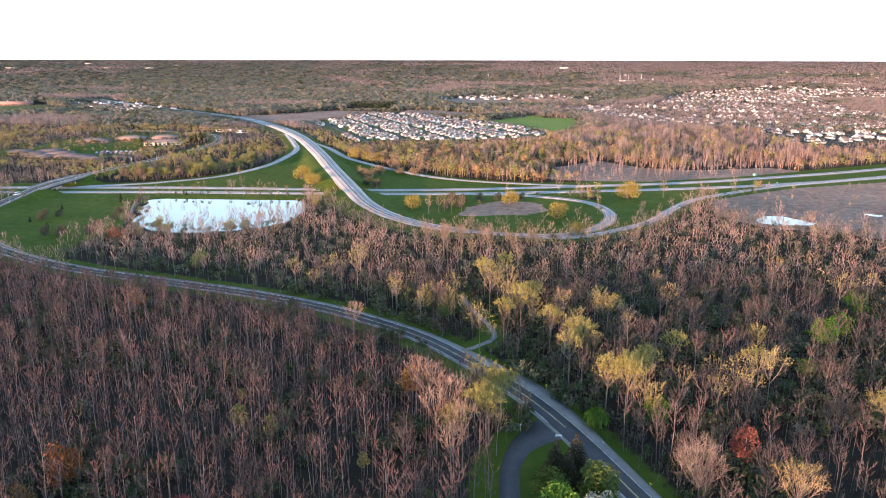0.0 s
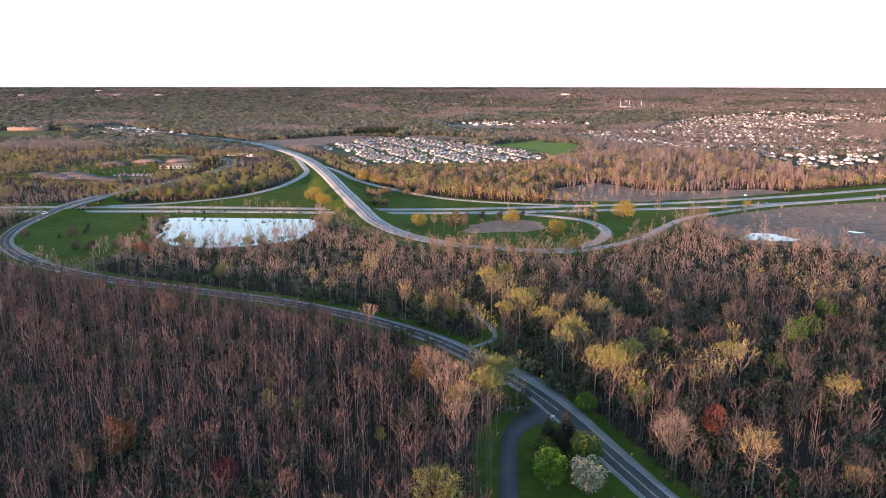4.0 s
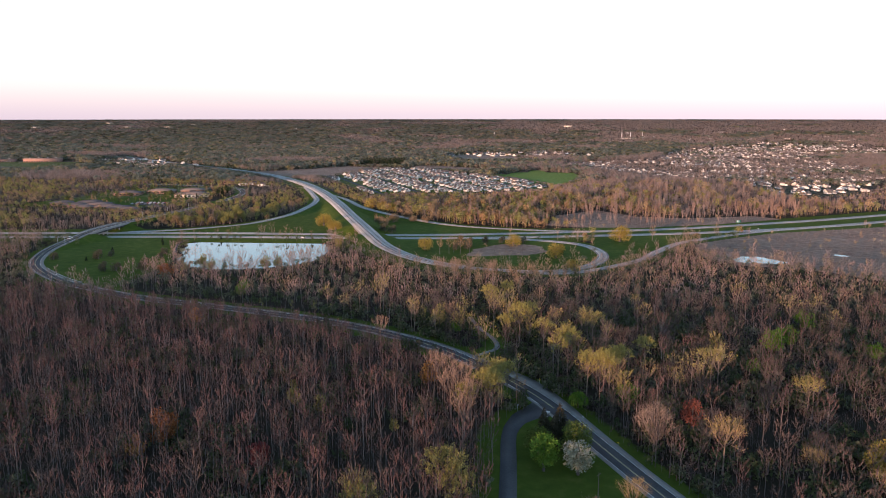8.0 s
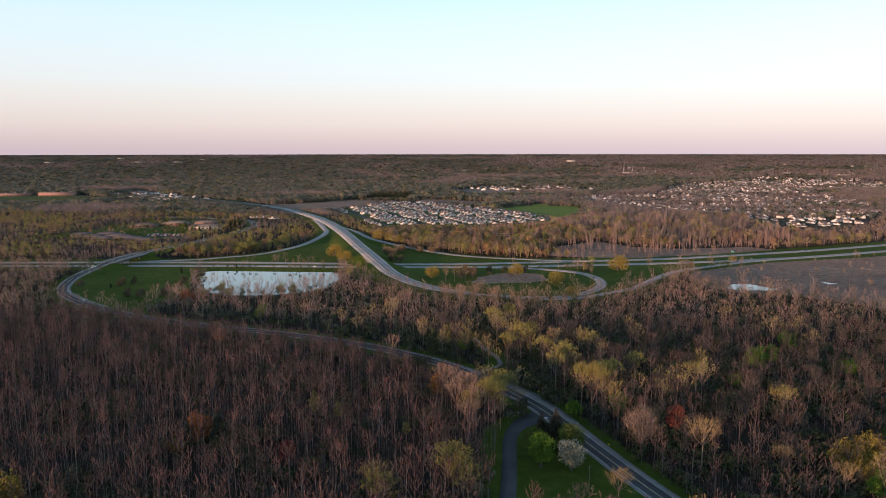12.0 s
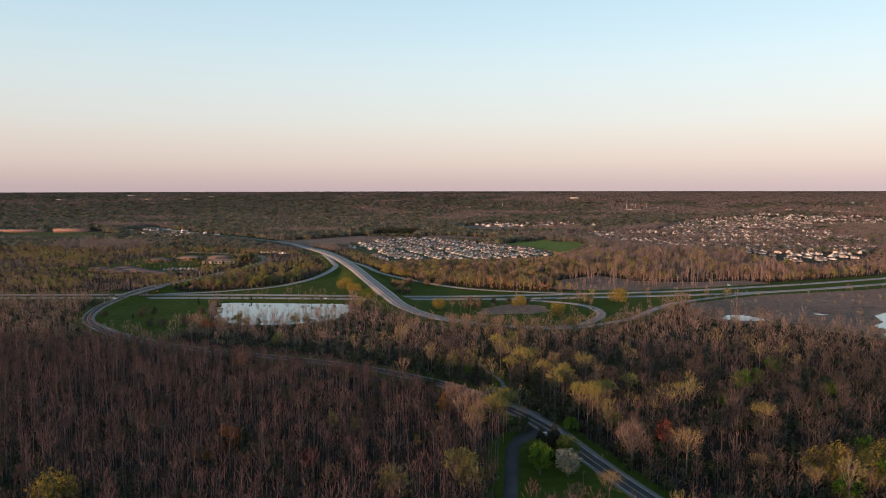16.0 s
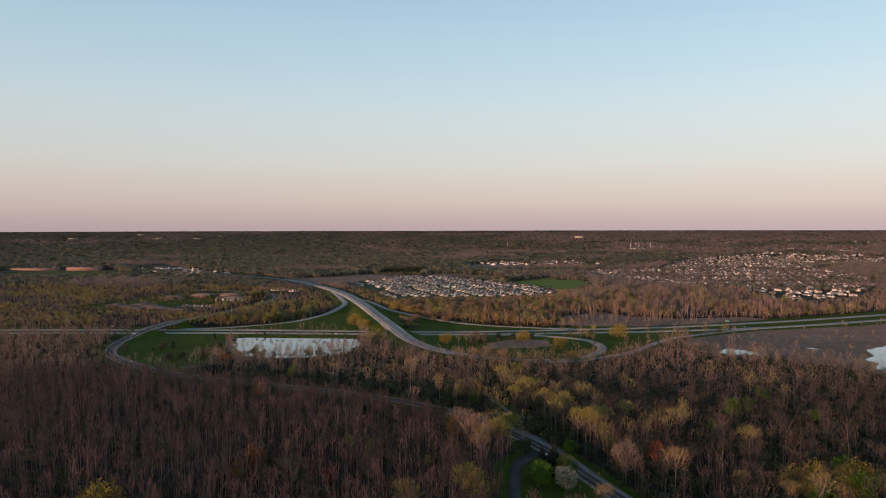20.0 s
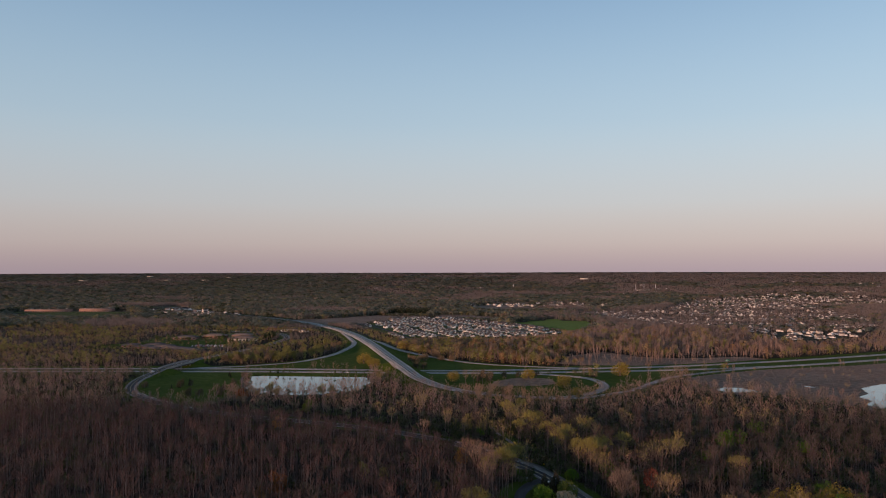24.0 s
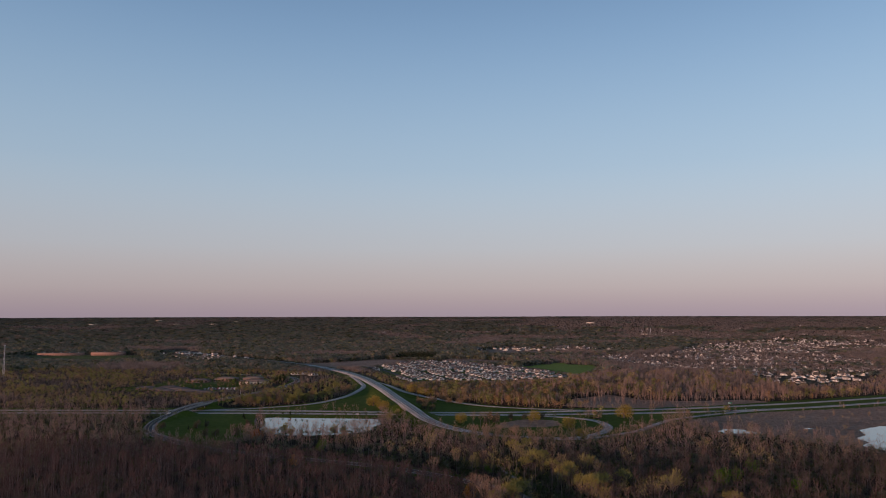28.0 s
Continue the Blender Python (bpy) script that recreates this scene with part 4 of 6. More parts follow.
# near woods: bare slender trees, with budding ones in drifts
SLIM = [plume_arrays(20 + i, 18.5 + 1.0 * (i % 5), 3.9 + 0.7 * (i % 4), 0.44 + 0.05 * (i % 4), 9 + i % 3, 225, wood=0.10, width=0.115, rise=1.2 + 0.3 * (i % 3), twist=0.42, long=1.1) for i in range(9)]
LESSER = [plume_arrays(30 + i, 12.5 + 1.3 * (i % 4), 3.2 + 0.6 * (i % 3), 0.28 + 0.08 * (i % 3), 6, 92, wood=0.07, width=0.115, rise=1.5, twist=0.5) for i in range(7)]
SPREAD = [plume_arrays(40 + i, 15.5 + 1.4 * (i % 4), 5.2 + 0.9 * (i % 4), 0.34 + 0.07 * (i % 3), 14, 340, wood=0.12, width=0.095, rise=1.2 + 0.3 * (i % 3), twist=0.42, long=1.05) for i in range(8)]
BUDS = [fan_arrays(60 + i, 21, 8.6 + i % 3, 0.46, 9, 170, 230, 0.34, wood=0.17, width=0.09, flat=0.25) for i in range(4)]
p = scatter(-420, 330, 56, 345, 6.3)
p = p[in_view(p[:, 0], p[:, 1], 45)]
p = p[clear_of(p[:, 0], p[:, 1], 1.0)]
dm, _ = near_line(p[:, 0], p[:, 1], MAIN)
# side of the main road: the left bank is all bare poles, the right bank mixed
mx = np.interp(p[:, 1], MAIN[:70, 1], MAIN[:70, 0])
right_bank = p[:, 0] > mx
f, g = patchy(p[:, 0], p[:, 1], 0.02, 3.0), rng.uniform(0, 1, len(p))
kind = np.where(g < 0.22, 1, 0)
kind[right_bank & (g > 0.40)] = 1
strip = right_bank & (dm < 75) & (p[:, 1] > 180)
kind[(strip & (g > 0.80)) | (right_bank & (f > 0.66) & (g > 0.9))] = 2
kind[~right_bank & (dm < 30) & (p[:, 1] < 235) & (g > 0.75)] = 2
thin = right_bank & (rng.uniform(0, 1, len(p)) < 0.58) | (~right_bank & (g > 0.955))
p3 = grounded(p)
size = np.clip(rng.normal(0.96, 0.13, len(p)), 0.6, 1.2)
# lower growth along the near side of the road
size = np.where(~right_bank & (p[:, 1] > 215), np.minimum(size, (0.34 * dm + 5.0) / 21), size)
single = (p[:, 1] > 112) & (p[:, 1] < 166) & (abs(p[:, 0]) < 0.55 * (p[:, 1] + 60)) & ~thin
single &= np.cumsum(single) <= 80
for k, name, tmpl, mats, label in ((0, "bare_woodland", SLIM, (M_POLE, M_TWIG, M_TWIG), "dense slender leafless trees with reddish twigs"),
                                   (1, "grey_woodland", SPREAD, (M_BARK, M_TWIG_GREY, M_TWIG_GREY), "leafless spreading trees with greyish twigs"),
                                   (2, "budding_woodland", BUDS, (M_PALE_BARK, M_TAN, M_YELLOW), "pale trees breaking into yellow bud")):
    j = (kind == k) & ~thin & ~single
    woods(name, tmpl, p3[j], size[j], mats, label)
    stock = [tree_thing(a, *mats, label.replace("trees", "tree").replace("dense ", "")) for a in tmpl]
    used = [False] * len(stock)
    for i in np.nonzero((kind == k) & single)[0]:
        s, n_ = size[i], i % len(stock)
        one = stock[n_] if not used[n_] else copy_thing(stock[n_], Matrix.Identity(4))
        used[n_] = True
        one["group"] = name.replace("_", " ")
        one.matrix_basis = pose(*p3[i], 0, 0, float(rng.uniform(0, 360))) @ Matrix.Diagonal((s, s, s, 1))
    for o, w_ in zip(stock, used):
        if not w_:
            for c_ in o.children:
                bpy.data.objects.remove(c_)
            bpy.data.objects.remove(o)

# lesser trees that stand in the shade of the tall ones
p = scatter(-420, 330, 56, 345, 6.2)
p = p[in_view(p[:, 0], p[:, 1], 45)]
p = p[clear_of(p[:, 0], p[:, 1], 1.3)]
dm, _ = near_line(p[:, 0], p[:, 1], MAIN)
other = p[:, 0] > np.interp(p[:, 1], MAIN[:70, 1], MAIN[:70, 0])
keep = ~other | (rng.uniform(0, 1, len(p)) < 0.3)
p, dm = p[keep], dm[keep]
size = np.minimum(rng.uniform(0.65, 1.15, len(p)), np.where(p[:, 1] > 215, (0.34 * dm + 4.0) / 15, 2.0))
woods("bare_woodland", LESSER, grounded(p), size, (M_POLE, M_TWIG_GREY, M_TWIG_GREY), "thin grey leafless trees in the shade of taller ones")

# unseen woods below and behind the camera, their twigs widened to block the sun
UNSEEN_BACK = [tree_arrays(110 + i, 20, 8.5, 0.3, 4, 24, sides=3, twig_width=1.7, wood=0.2, plain=True) for i in range(3)]
p = scatter(-420, 260, -250, 54, 8.0)
p = p[clear_of(p[:, 0], p[:, 1], 1.0)]
woods("bare_woodland", UNSEEN_BACK, grounded(p), rng.uniform(0.8, 1.1, len(p)), (M_BARK, M_TWIG, M_TWIG), "leafless trees behind the clearing")

# undergrowth
SHRUB = [leafy_arrays(80 + i, 5.0, 6.2, 0.03, 52, 1.0, 7) for i in range(4)]
SCRUB = [tree_arrays(90 + i, 7.5, 4.6, 0.1, 4, 34, 0, wood=0.06, sides=3, twig_width=0.15, plain=True) for i in range(4)]
p = scatter(-420, 330, 60, 345, 6.0)
p = p[in_view(p[:, 0], p[:, 1])]
p = p[clear_of(p[:, 0], p[:, 1], 0.7)]
g = patchy(p[:, 0], p[:, 1], 0.035, 9.0) + rng.uniform(-0.25, 0.25, len(p))
green = g > np.where(p[:, 0] > np.interp(p[:, 1], MAIN[:70, 1], MAIN[:70, 0]), 0.36, 0.6)
p3, size = grounded(p), rng.uniform(0.6, 1.3, len(p))
dull = green & (rng.uniform(0, 1, len(p)) < 0.5)
woods("undergrowth", SHRUB, p3[dull] + (1.5, -1.2, 0), size[dull] * 1.1, (M_BARK, M_THICKET, M_THICKET), "grey-green thicket under the trees", "bushes")
woods("undergrowth", SHRUB, p3[green], size[green] * 1.15, (M_BARK, M_UNDER, M_UNDER), "low dark green bushes under the trees", "bushes")
also = green & (rng.uniform(0, 1, len(p)) < 0.55)
woods("undergrowth", SCRUB, p3[also] + (1.8, 1.1, 0), size[also] * 1.25, (M_BARK, M_TWIG_GREY, M_TWIG), "grey leafless saplings among the bushes", "bushes")
few = ~green & (rng.uniform(0, 1, len(p)) < 0.6)
woods("undergrowth", SCRUB, p3[few], size[few], (M_BARK, M_TWIG_GREY, M_TWIG), "thin leafless brush under the trees", "bushes")

# grey brush between the trees of the far bank
p = scatter(-160, 330, 100, 345, 8.0)
p = p[in_view(p[:, 0], p[:, 1]) & clear_of(p[:, 0], p[:, 1], 1.3)]
p = p[(p[:, 0] > np.interp(p[:, 1], MAIN[:70, 1], MAIN[:70, 0])) & (near_line(p[:, 0], p[:, 1], MAIN)[0] > 14)]
woods("undergrowth", LESSER, grounded(p), rng.uniform(0.35, 0.7, len(p)), (M_BARK, M_TWIG_GREY, M_TWIG_GREY), "low grey leafless brush between the trees", "bushes")

# brush along the far verge of the road
p = scatter(-40, 90, 95, 300, 3.0)
dm, _ = near_line(p[:, 0], p[:, 1], MAIN)
p = p[(dm > 9.5) & (dm < 19) & (p[:, 0] > np.interp(p[:, 1], MAIN[:70, 1], MAIN[:70, 0])) & (near_line(p[:, 0], p[:, 1], PATH)[0] > 6)]
k = rng.uniform(0, 1, len(p)) < 0.75
woods("undergrowth", SCRUB, grounded(p[k]), rng.uniform(0.5, 1.0, k.sum()), (M_BARK, M_TWIG_GREY, M_TWIG), "thin grey brush along the road", "bushes")
woods("undergrowth", SHRUB, grounded(p[~k]), rng.uniform(0.35, 0.8, (~k).sum()), (M_BARK, M_UNDER, M_UNDER), "low dark bushes along the road", "bushes")

# middle woods, to the motorway
SLIM2 = [plume_arrays(120 + i, 14.5 + 1.2 * (i % 5), 4.6 + 0.8 * (i % 3), 0.30 + 0.07 * (i % 4), 10, 150, wood=0.11, width=0.17, rise=1.3 + 0.3 * (i % 3), twist=0.42, long=1.15) for i in range(9)]
BUDS2 = [plume_arrays(140 + i, 15.5 + i % 3, 7.0, 0.3, 10, 90, wood=0.14, width=0.17, rise=1.0, leaf=130, leaf_size=0.42) for i in range(5)]
SHRUB2 = [dome_arrays(160 + i, 6.5 + i % 2, 7.8, 54, 0.85, 0.0, 6) for i in range(6)]
p = scatter(-720, 520, 345, 640, 6.0)
p = p[in_view(p[:, 0], p[:, 1])]
p = p[clear_of(p[:, 0], p[:, 1], 1.0)]
f, g = patchy(p[:, 0], p[:, 1], 0.015, 5.0), rng.uniform(0, 1, len(p))
band = np.clip(1.3 - abs(p[:, 0] - 25) / 80, 0, 1) * np.clip((p[:, 1] - 370) / 30, 0, 1) * 1.5 + (p[:, 0] > 150) * 0.45
kind = np.where(g < 0.05 + 0.34 * band, 2, np.where(g > 0.52, 3, 0))
p3, size = grounded(p), np.clip(rng.normal(0.85, 0.14, len(p)), 0.5, 1.15)
rosy = f + rng.uniform(-0.3, 0.3, len(p)) > 0.36
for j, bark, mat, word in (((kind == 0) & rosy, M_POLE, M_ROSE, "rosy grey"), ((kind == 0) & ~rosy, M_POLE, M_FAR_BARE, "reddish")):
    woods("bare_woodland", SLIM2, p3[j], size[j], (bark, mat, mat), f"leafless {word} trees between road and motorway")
woods("budding_woodland", BUDS2, p3[kind == 2], size[kind == 2], (M_PALE_BARK, M_PINK, M_TAN), "tan budding trees by the motorway ramps")
low = (kind == 3) | (rng.uniform(0, 1, len(p)) < 0.4)
dull = low & (patchy(p[:, 0], p[:, 1], 0.03, 51.0) + rng.uniform(-0.2, 0.2, len(p)) > 0.45)
woods("undergrowth", SHRUB2, p3[dull] + (2.5, 1.5, 0), size[dull] * 0.9, (M_BARK, M_THICKET, M_THICKET), "grey-green thicket among bare trees", "bushes")
low &= ~dull
woods("undergrowth", SHRUB2, p3[low] + (2.5, 1.5, 0), size[low] * 0.85, (M_BARK, M_UNDER, M_UNDER), "dark green thicket among bare trees", "bushes")

# woods beyond the motorway
SLIM3 = [stand_arrays(180 + i, 12.5 + 1.5 * (i % 5), 6.5, 3, 54, 0.19) for i in range(11)]
CLUMP3 = [dome_arrays(200 + i, 10 + i % 3, 8.5 + i % 3, 80, 0.95, 0.03, 7) for i in range(6)]
p = scatter(-1050, 900, 600, 1200, 6.9)
p = p[in_view(p[:, 0], p[:, 1])]
p = p[clear_of(p[:, 0], p[:, 1], 1.6) & ~inside(p[:, 0], p[:, 1], SUBURB)]
x, y = p[:, 0], p[:, 1]
g, f = rng.uniform(0, 1, len(p)), patchy(x, y, 0.012, 2.0)
red_band = (x > -115) & (y > 680)
kind = np.where(red_band, np.where((g < 0.07 + 0.2 * (f > 0.58)) | ((near_line(x, y, RAMP_N)[0] < 30) & (g < 0.5)) | ((x < 120) & (y < 1010) & (g < 0.62)) | ((x < 230) & (y < 1010) & (g < 0.34)) | ((near_line(x, y, HWY_N)[0] < 32) & (g < 0.42)), 1, 0), np.where(f + g * 0.5 > 0.75, 1, 0))
clearing = inside(x, y, CLEARING) & (g < 0.85)
kind[clearing] = 9
kind[(x < -200) & (y > 820) & (g < 0.35)] = 9
p3, size = grounded(p), np.clip(rng.normal(0.9, 0.24, len(p)), 0.4, 1.4) * (0.62 + 0.66 * patchy(x, y, 0.022, 41.0))
size = np.where((x < -200) & (y > 630), size * 0.66, size)
size = low_before_open(x, y, size, 16)
size *= np.where((x > -115) & (kind != 1), np.clip((near_line(x, y, HWY_N)[0] - 8) / 34, 0.42, 1.0), 1.0)
pale = patchy(x, y, 0.01, 21.0) + np.clip((y - 860) / 500, -0.3, 0.3) + rng.uniform(-0.15, 0.15, len(p)) > 0.55
mauve = (kind == 0) & (x > -60) & pale
woods("bare_woodland", SLIM3, p3[mauve], size[mauve], (M_POLE, M_MAUVE, M_MAUVE), "pale mauve leafless trees in the long belt")
east = (kind == 0) & (x > -60) & ~pale
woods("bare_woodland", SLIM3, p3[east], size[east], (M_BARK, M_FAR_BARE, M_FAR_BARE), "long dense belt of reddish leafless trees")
west = (kind == 0) & (x <= -60)
woods("bare_woodland", SLIM3, p3[west], size[west], (M_BARK, M_MID_BARE, M_MID_BARE), "greyish-brown leafless woods beyond the motorway")
half = rng.uniform(0, 1, len(p)) < 0.5
for j, mat, word in (((kind == 1) & half & (x > -60) & (g < 0.2), M_TAN, "tan"), ((kind == 1) & half & (x > -60) & (g >= 0.2), M_RUSSET, "rusty brown"), ((kind == 1) & half & (x <= -60), M_BUSH, "brown"), ((kind == 1) & ~half, M_SPRING, "olive green")):
    woods("budding_woodland", CLUMP3, p3[j], size[j] * 1.15, (M_BARK, mat, mat), f"rounded {word} budding trees by the motorway")

# the wooded plain out to the horizon; most crown colours hold its haze
DOMES = [dome_arrays(220 + i, 10.5 + 1.4 * (i % 4), 12.5 + 1.2 * (i % 3), 30, 2.5, 0.0, 3 + i % 3, 1.6) for i in range(9)]
STANDS = [stand_arrays(240 + i, 13 + i % 3, 11, 6, 24, 0.75) for i in range(6)]
pts = []
r0 = 1180.0
while r0 < 4960:
    c = max(10.5, 0.0064 * r0)
    r1 = r0 + c * 0.95
    half = np.array([-0.66, 0.56]) * r0 + (-90, 90)
    n = int((half[1] - half[0]) / c)
    a = (np.linspace(half[0], half[1], n) + rng.uniform(-0.45, 0.45, n) * c) / r0
    rr = r0 + rng.uniform(0, 1, n) * c * 0.95
    pts.append(np.column_stack([rr * np.sin(a), rr * np.cos(a) - 100, np.full(n, c)]))
    r0 = r1
p = np.concatenate(pts)
p = p[~((p[:, 1] < 1200) & (p[:, 0] > -1050) & (p[:, 0] < 900))]
x, y = p[:, 0], p[:, 1]
ok = clear_of(x, y, 1.5)
built = inside(x, y, SUBURB) | inside(x, y, VILLAGE) | inside(x, y, VILLAGE_EAST)
ok &= ~built | (rng.uniform(0, 1, len(p)) < np.where(inside(x, y, SUBURB), 0.42, 0.28))
p = p[ok]
x, y = p[:, 0], p[:, 1]
kinds = patchy(x, y, 0.0042, 7.0) * 0.6 + patchy(x, y, 0.0013, 17.0) * 0.4 + rng.normal(size=len(p)) * 0.05
g = rng.uniform(0, 1, len(p))
fade = farness(np.hypot(x, y + 100))
p3, w = grounded(p[:, :2]), p[:, 2] / 8.2 * rng.uniform(0.8, 1.15, len(p))
tall = low_before_open(x, y, rng.uniform(0.78, 1.12, len(p)), 13) * fade * np.where(built[ok], 0.62, 1.0)
kinds += np.clip((x - 100) / 1600, -0.12, 0.10) + np.clip((y - 2500) / 9000, 0, 0.14)
bare = kinds > 0.575
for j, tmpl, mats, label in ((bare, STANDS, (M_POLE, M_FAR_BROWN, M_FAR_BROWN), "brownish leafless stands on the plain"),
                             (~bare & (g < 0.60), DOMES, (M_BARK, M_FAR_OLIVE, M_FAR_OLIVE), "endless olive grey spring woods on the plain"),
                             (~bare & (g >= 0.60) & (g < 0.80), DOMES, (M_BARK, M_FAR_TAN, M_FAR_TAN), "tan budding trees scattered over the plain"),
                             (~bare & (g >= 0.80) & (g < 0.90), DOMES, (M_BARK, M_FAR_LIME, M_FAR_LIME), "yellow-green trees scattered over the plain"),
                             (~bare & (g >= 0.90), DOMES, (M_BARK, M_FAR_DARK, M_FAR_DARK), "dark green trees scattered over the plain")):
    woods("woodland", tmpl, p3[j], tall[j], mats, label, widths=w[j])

# tufts of dry reed and low scrub on the marsh and the clearing
TUFT = []
for i in range(4):
    r_ = np.random.default_rng(260 + i)
    b = Build()
    o = np.column_stack([r_.normal(size=(12, 2)) * 1.2, np.zeros(12)])
    slivers(b, o, np.column_stack([r_.normal(size=(12, 2)) * 0.5, r_.uniform(0.5, 1.2, 12)]), np.full(12, 0.6), r_, 0)
    TUFT.append(b.arrays())
p = scatter(-10, 700, 400, 860, 5.5)
p = p[in_view(p[:, 0], p[:, 1])]
x, y = p[:, 0], p[:, 1]
ok = inside(x, y, MARSH) | inside(x, y, REED_BED) | inside(x, y, CLEARING)
for poly in (POOL, LAKE, POOL_FAR):
    ok &= ~inside(x, y, poly)
for line in (HWY_S, HWY_N, RAMP_E):
    d, _ = near_line(x, y, line)
    ok &= d > 13
p = p[ok]
woods("reeds", TUFT, grounded(p), rng.uniform(0.35, 0.85, len(p)), (M_REED,), "dry pinkish-brown reeds on the marsh", "reeds")
g = patchy(p[:, 0], p[:, 1], 0.03, 12.0)
k = (g > 0.5) & (rng.uniform(0, 1, len(p)) < 0.06)
k2 = (g < 0.45) & (rng.uniform(0, 1, len(p)) < 0.10)
woods("scrub", CLUMP3, grounded(p[k2]), rng.uniform(0.12, 0.3, k2.sum()), (M_BARK, M_MID_BARE, M_MID_BARE), "low grey-brown scrub on the marsh", "bushes")
woods("scrub", CLUMP3, grounded(p[k]), rng.uniform(0.25, 0.55, k.sum()), (M_BARK, M_TAN, M_TAN), "low tan scrub on the marsh", "bushes")

# a dark conifer plantation behind the brown field
CONE = []
for i in range(3):
    r_ = np.random.default_rng(280 + i)
    b = Build()
    b.tube([(0, 0, 0), (0, 0, 15)], [0.3, 0.05], 3, 0, False)
    n = 60
    f_ = 1 - np.sqrt(r_.uniform(0, 1, n)) * 0.95
    a_ = r_.uniform(0, 6.28, n)
    o = np.stack([np.zeros(n), np.zeros(n), 15 * (0.05 + 0.95 * f_)], 1)
    slivers(b, o, np.stack([np.cos(a_), np.sin(a_), np.full(n, -0.3)], 1) * (3.4 * (1 - f_) + 0.3)[:, None], np.full(n, 1.2), r_, 1)
    CONE.append(b.arrays())
p = scatter(-325, -215, 1675, 1800, 7.0)
woods("conifer_grove", CONE, grounded(p), rng.uniform(0.9, 1.25, len(p)), (M_BARK, M_NEEDLE), "dark dense conifer grove behind the brown field", "trees")
# ---------------------------------------------------------------- single trees
def at(x, y, turn=0.0, s=1.0, tall=None):
    return pose(x, y, floor_at(x, y) - 0.05, 0, 0, turn) @ Matrix.Diagonal((s, s, tall or s, 1))


def plant(arr, places, bark, twig, leaf, label, group="", name="tree", category="tree"):
    """One tree built once and copied to each place (x, y, turn, size)."""
    first = None
    for x, y, turn, s in places:
        if first is None:
            first = tree_thing(arr, bark, twig, leaf, label, name, category)
            if group:
                first["group"] = group
            first.matrix_basis = at(x, y, turn, s)
            keep = s
        else:
            c = copy_thing(first, Matrix.Identity(4))
            c.matrix_basis = at(x, y, turn, s)
    return first


plant(fan_arrays(301, 24, 16.5, 0.22, 26, 1700, wood=0.26, width=0.10, boughs=7, sides=5, rim_low=-0.05), [(57, 160, 40, 0.85)], M_PALE_BARK, M_PALE_BARK, M_PALE_BARK,
      "large pale leafless tree with a broad fan of branches")
plant(fan_arrays(302, 24, 15, 0.50, 15, 700, 2600, 0.36, wood=0.30, flat=0.45, boughs=6, sides=5), [(96, 224, 10, 0.8), (52, 282, 130, 0.8), (126, 196, 70, 0.72)], M_PALE_BARK, M_TAN, M_YELLOW,
      "flat-topped pale yellow budding tree above bare woods")
plant(fan_arrays(303, 22, 14, 0.46, 15, 1100, 700, 0.30, wood=0.28, flat=0.4, boughs=6, sides=5), [(77, 146, 90, 0.95), (118, 122, 20, 0.7), (-42, 110, 60, 0.75), (40, 112, 110, 0.7), (104, 140, 210, 0.6)], M_PALE_BARK, M_TAN, M_GOLD,
      "golden tan spreading tree in early bud")
plant(fan_arrays(304, 24, 10.5, 0.44, 13, 520, 2100, 0.38, wood=0.24, flat=0.2, boughs=5, sides=5), [(29.5, 232, 0, 0.95), (35, 243, 80, 1.0), (39.5, 209, 150, 0.98), (46, 206, 210, 1.0),
      (50, 214, 300, 0.95), (14, 284, 40, 1.0), (20, 296, 120, 0.9), (6, 275, 200, 0.85), (56, 222, 20, 0.9), (25, 262, 250, 0.9), (-2, 330, 45, 0.95), (8, 345, 170, 0.9),
      (70, 240, 100, 0.85), (-2, 190, 60, 0.9), (3, 196, 310, 0.95), (-4, 181, 215, 1.0), (-1, 186, 20, 0.95), (1.5, 199, 80, 0.9), (-12, 176, 160, 0.85)], M_PALE_BARK, M_YELLOW, M_YELLOW,
      "tall pale tree covered in yellow-green buds", "yellow budding trees by the road")
plant(fan_arrays(305, 24, 10.5, 0.5, 12, 560, wood=0.26, width=0.11, boughs=6, flat=0.15, sides=5), [(-14.5, 185, 0, 1.05), (-9, 170, 140, 1.0), (-21, 196, 70, 1.0), (-17, 178, 220, 1.0), (-10, 190, 300, 1.0), (-26, 205, 20, 0.95), (-12, 162, 250, 0.9), (-58.3, 265, 30, 0.85), (-27, 398, 10, 1.0),
      (-16, 402, 90, 0.95), (-36, 407, 200, 0.9), (0, 398, 280, 0.95)], M_PALE_BARK, M_PINK, M_PINK,
      "tall pinkish-tan leafless tree with upswept branches", "tan upswept trees")
plant(fan_arrays(327, 19, 14, 0.3, 16, 420, 2800, 0.44, wood=0.26, boughs=6, flat=0.15, sides=5), [(-16, 121.6, 0, 1.0), (-12, 114, 70, 0.85), (-40, 104, 140, 0.85)], M_PALE_BARK, M_TAN, M_YELLOW,
      "broad yellow-green budding tree above bare poles", "broad yellow-green trees")
plant(leafy_arrays(331, 16, 13, 0.15, 2600, 0.6, 16), [(128, 143, 0, 1.0), (138, 147, 60, 1.1), (148, 141, 130, 1.05), (133, 134, 200, 0.9), (157, 149, 20, 1.1), (143, 131, 260, 0.95), (-160, 86, 100, 1.35)], M_BARK, M_TAN, M_GOLD,
      "broad golden tree coming into leaf", "golden trees")
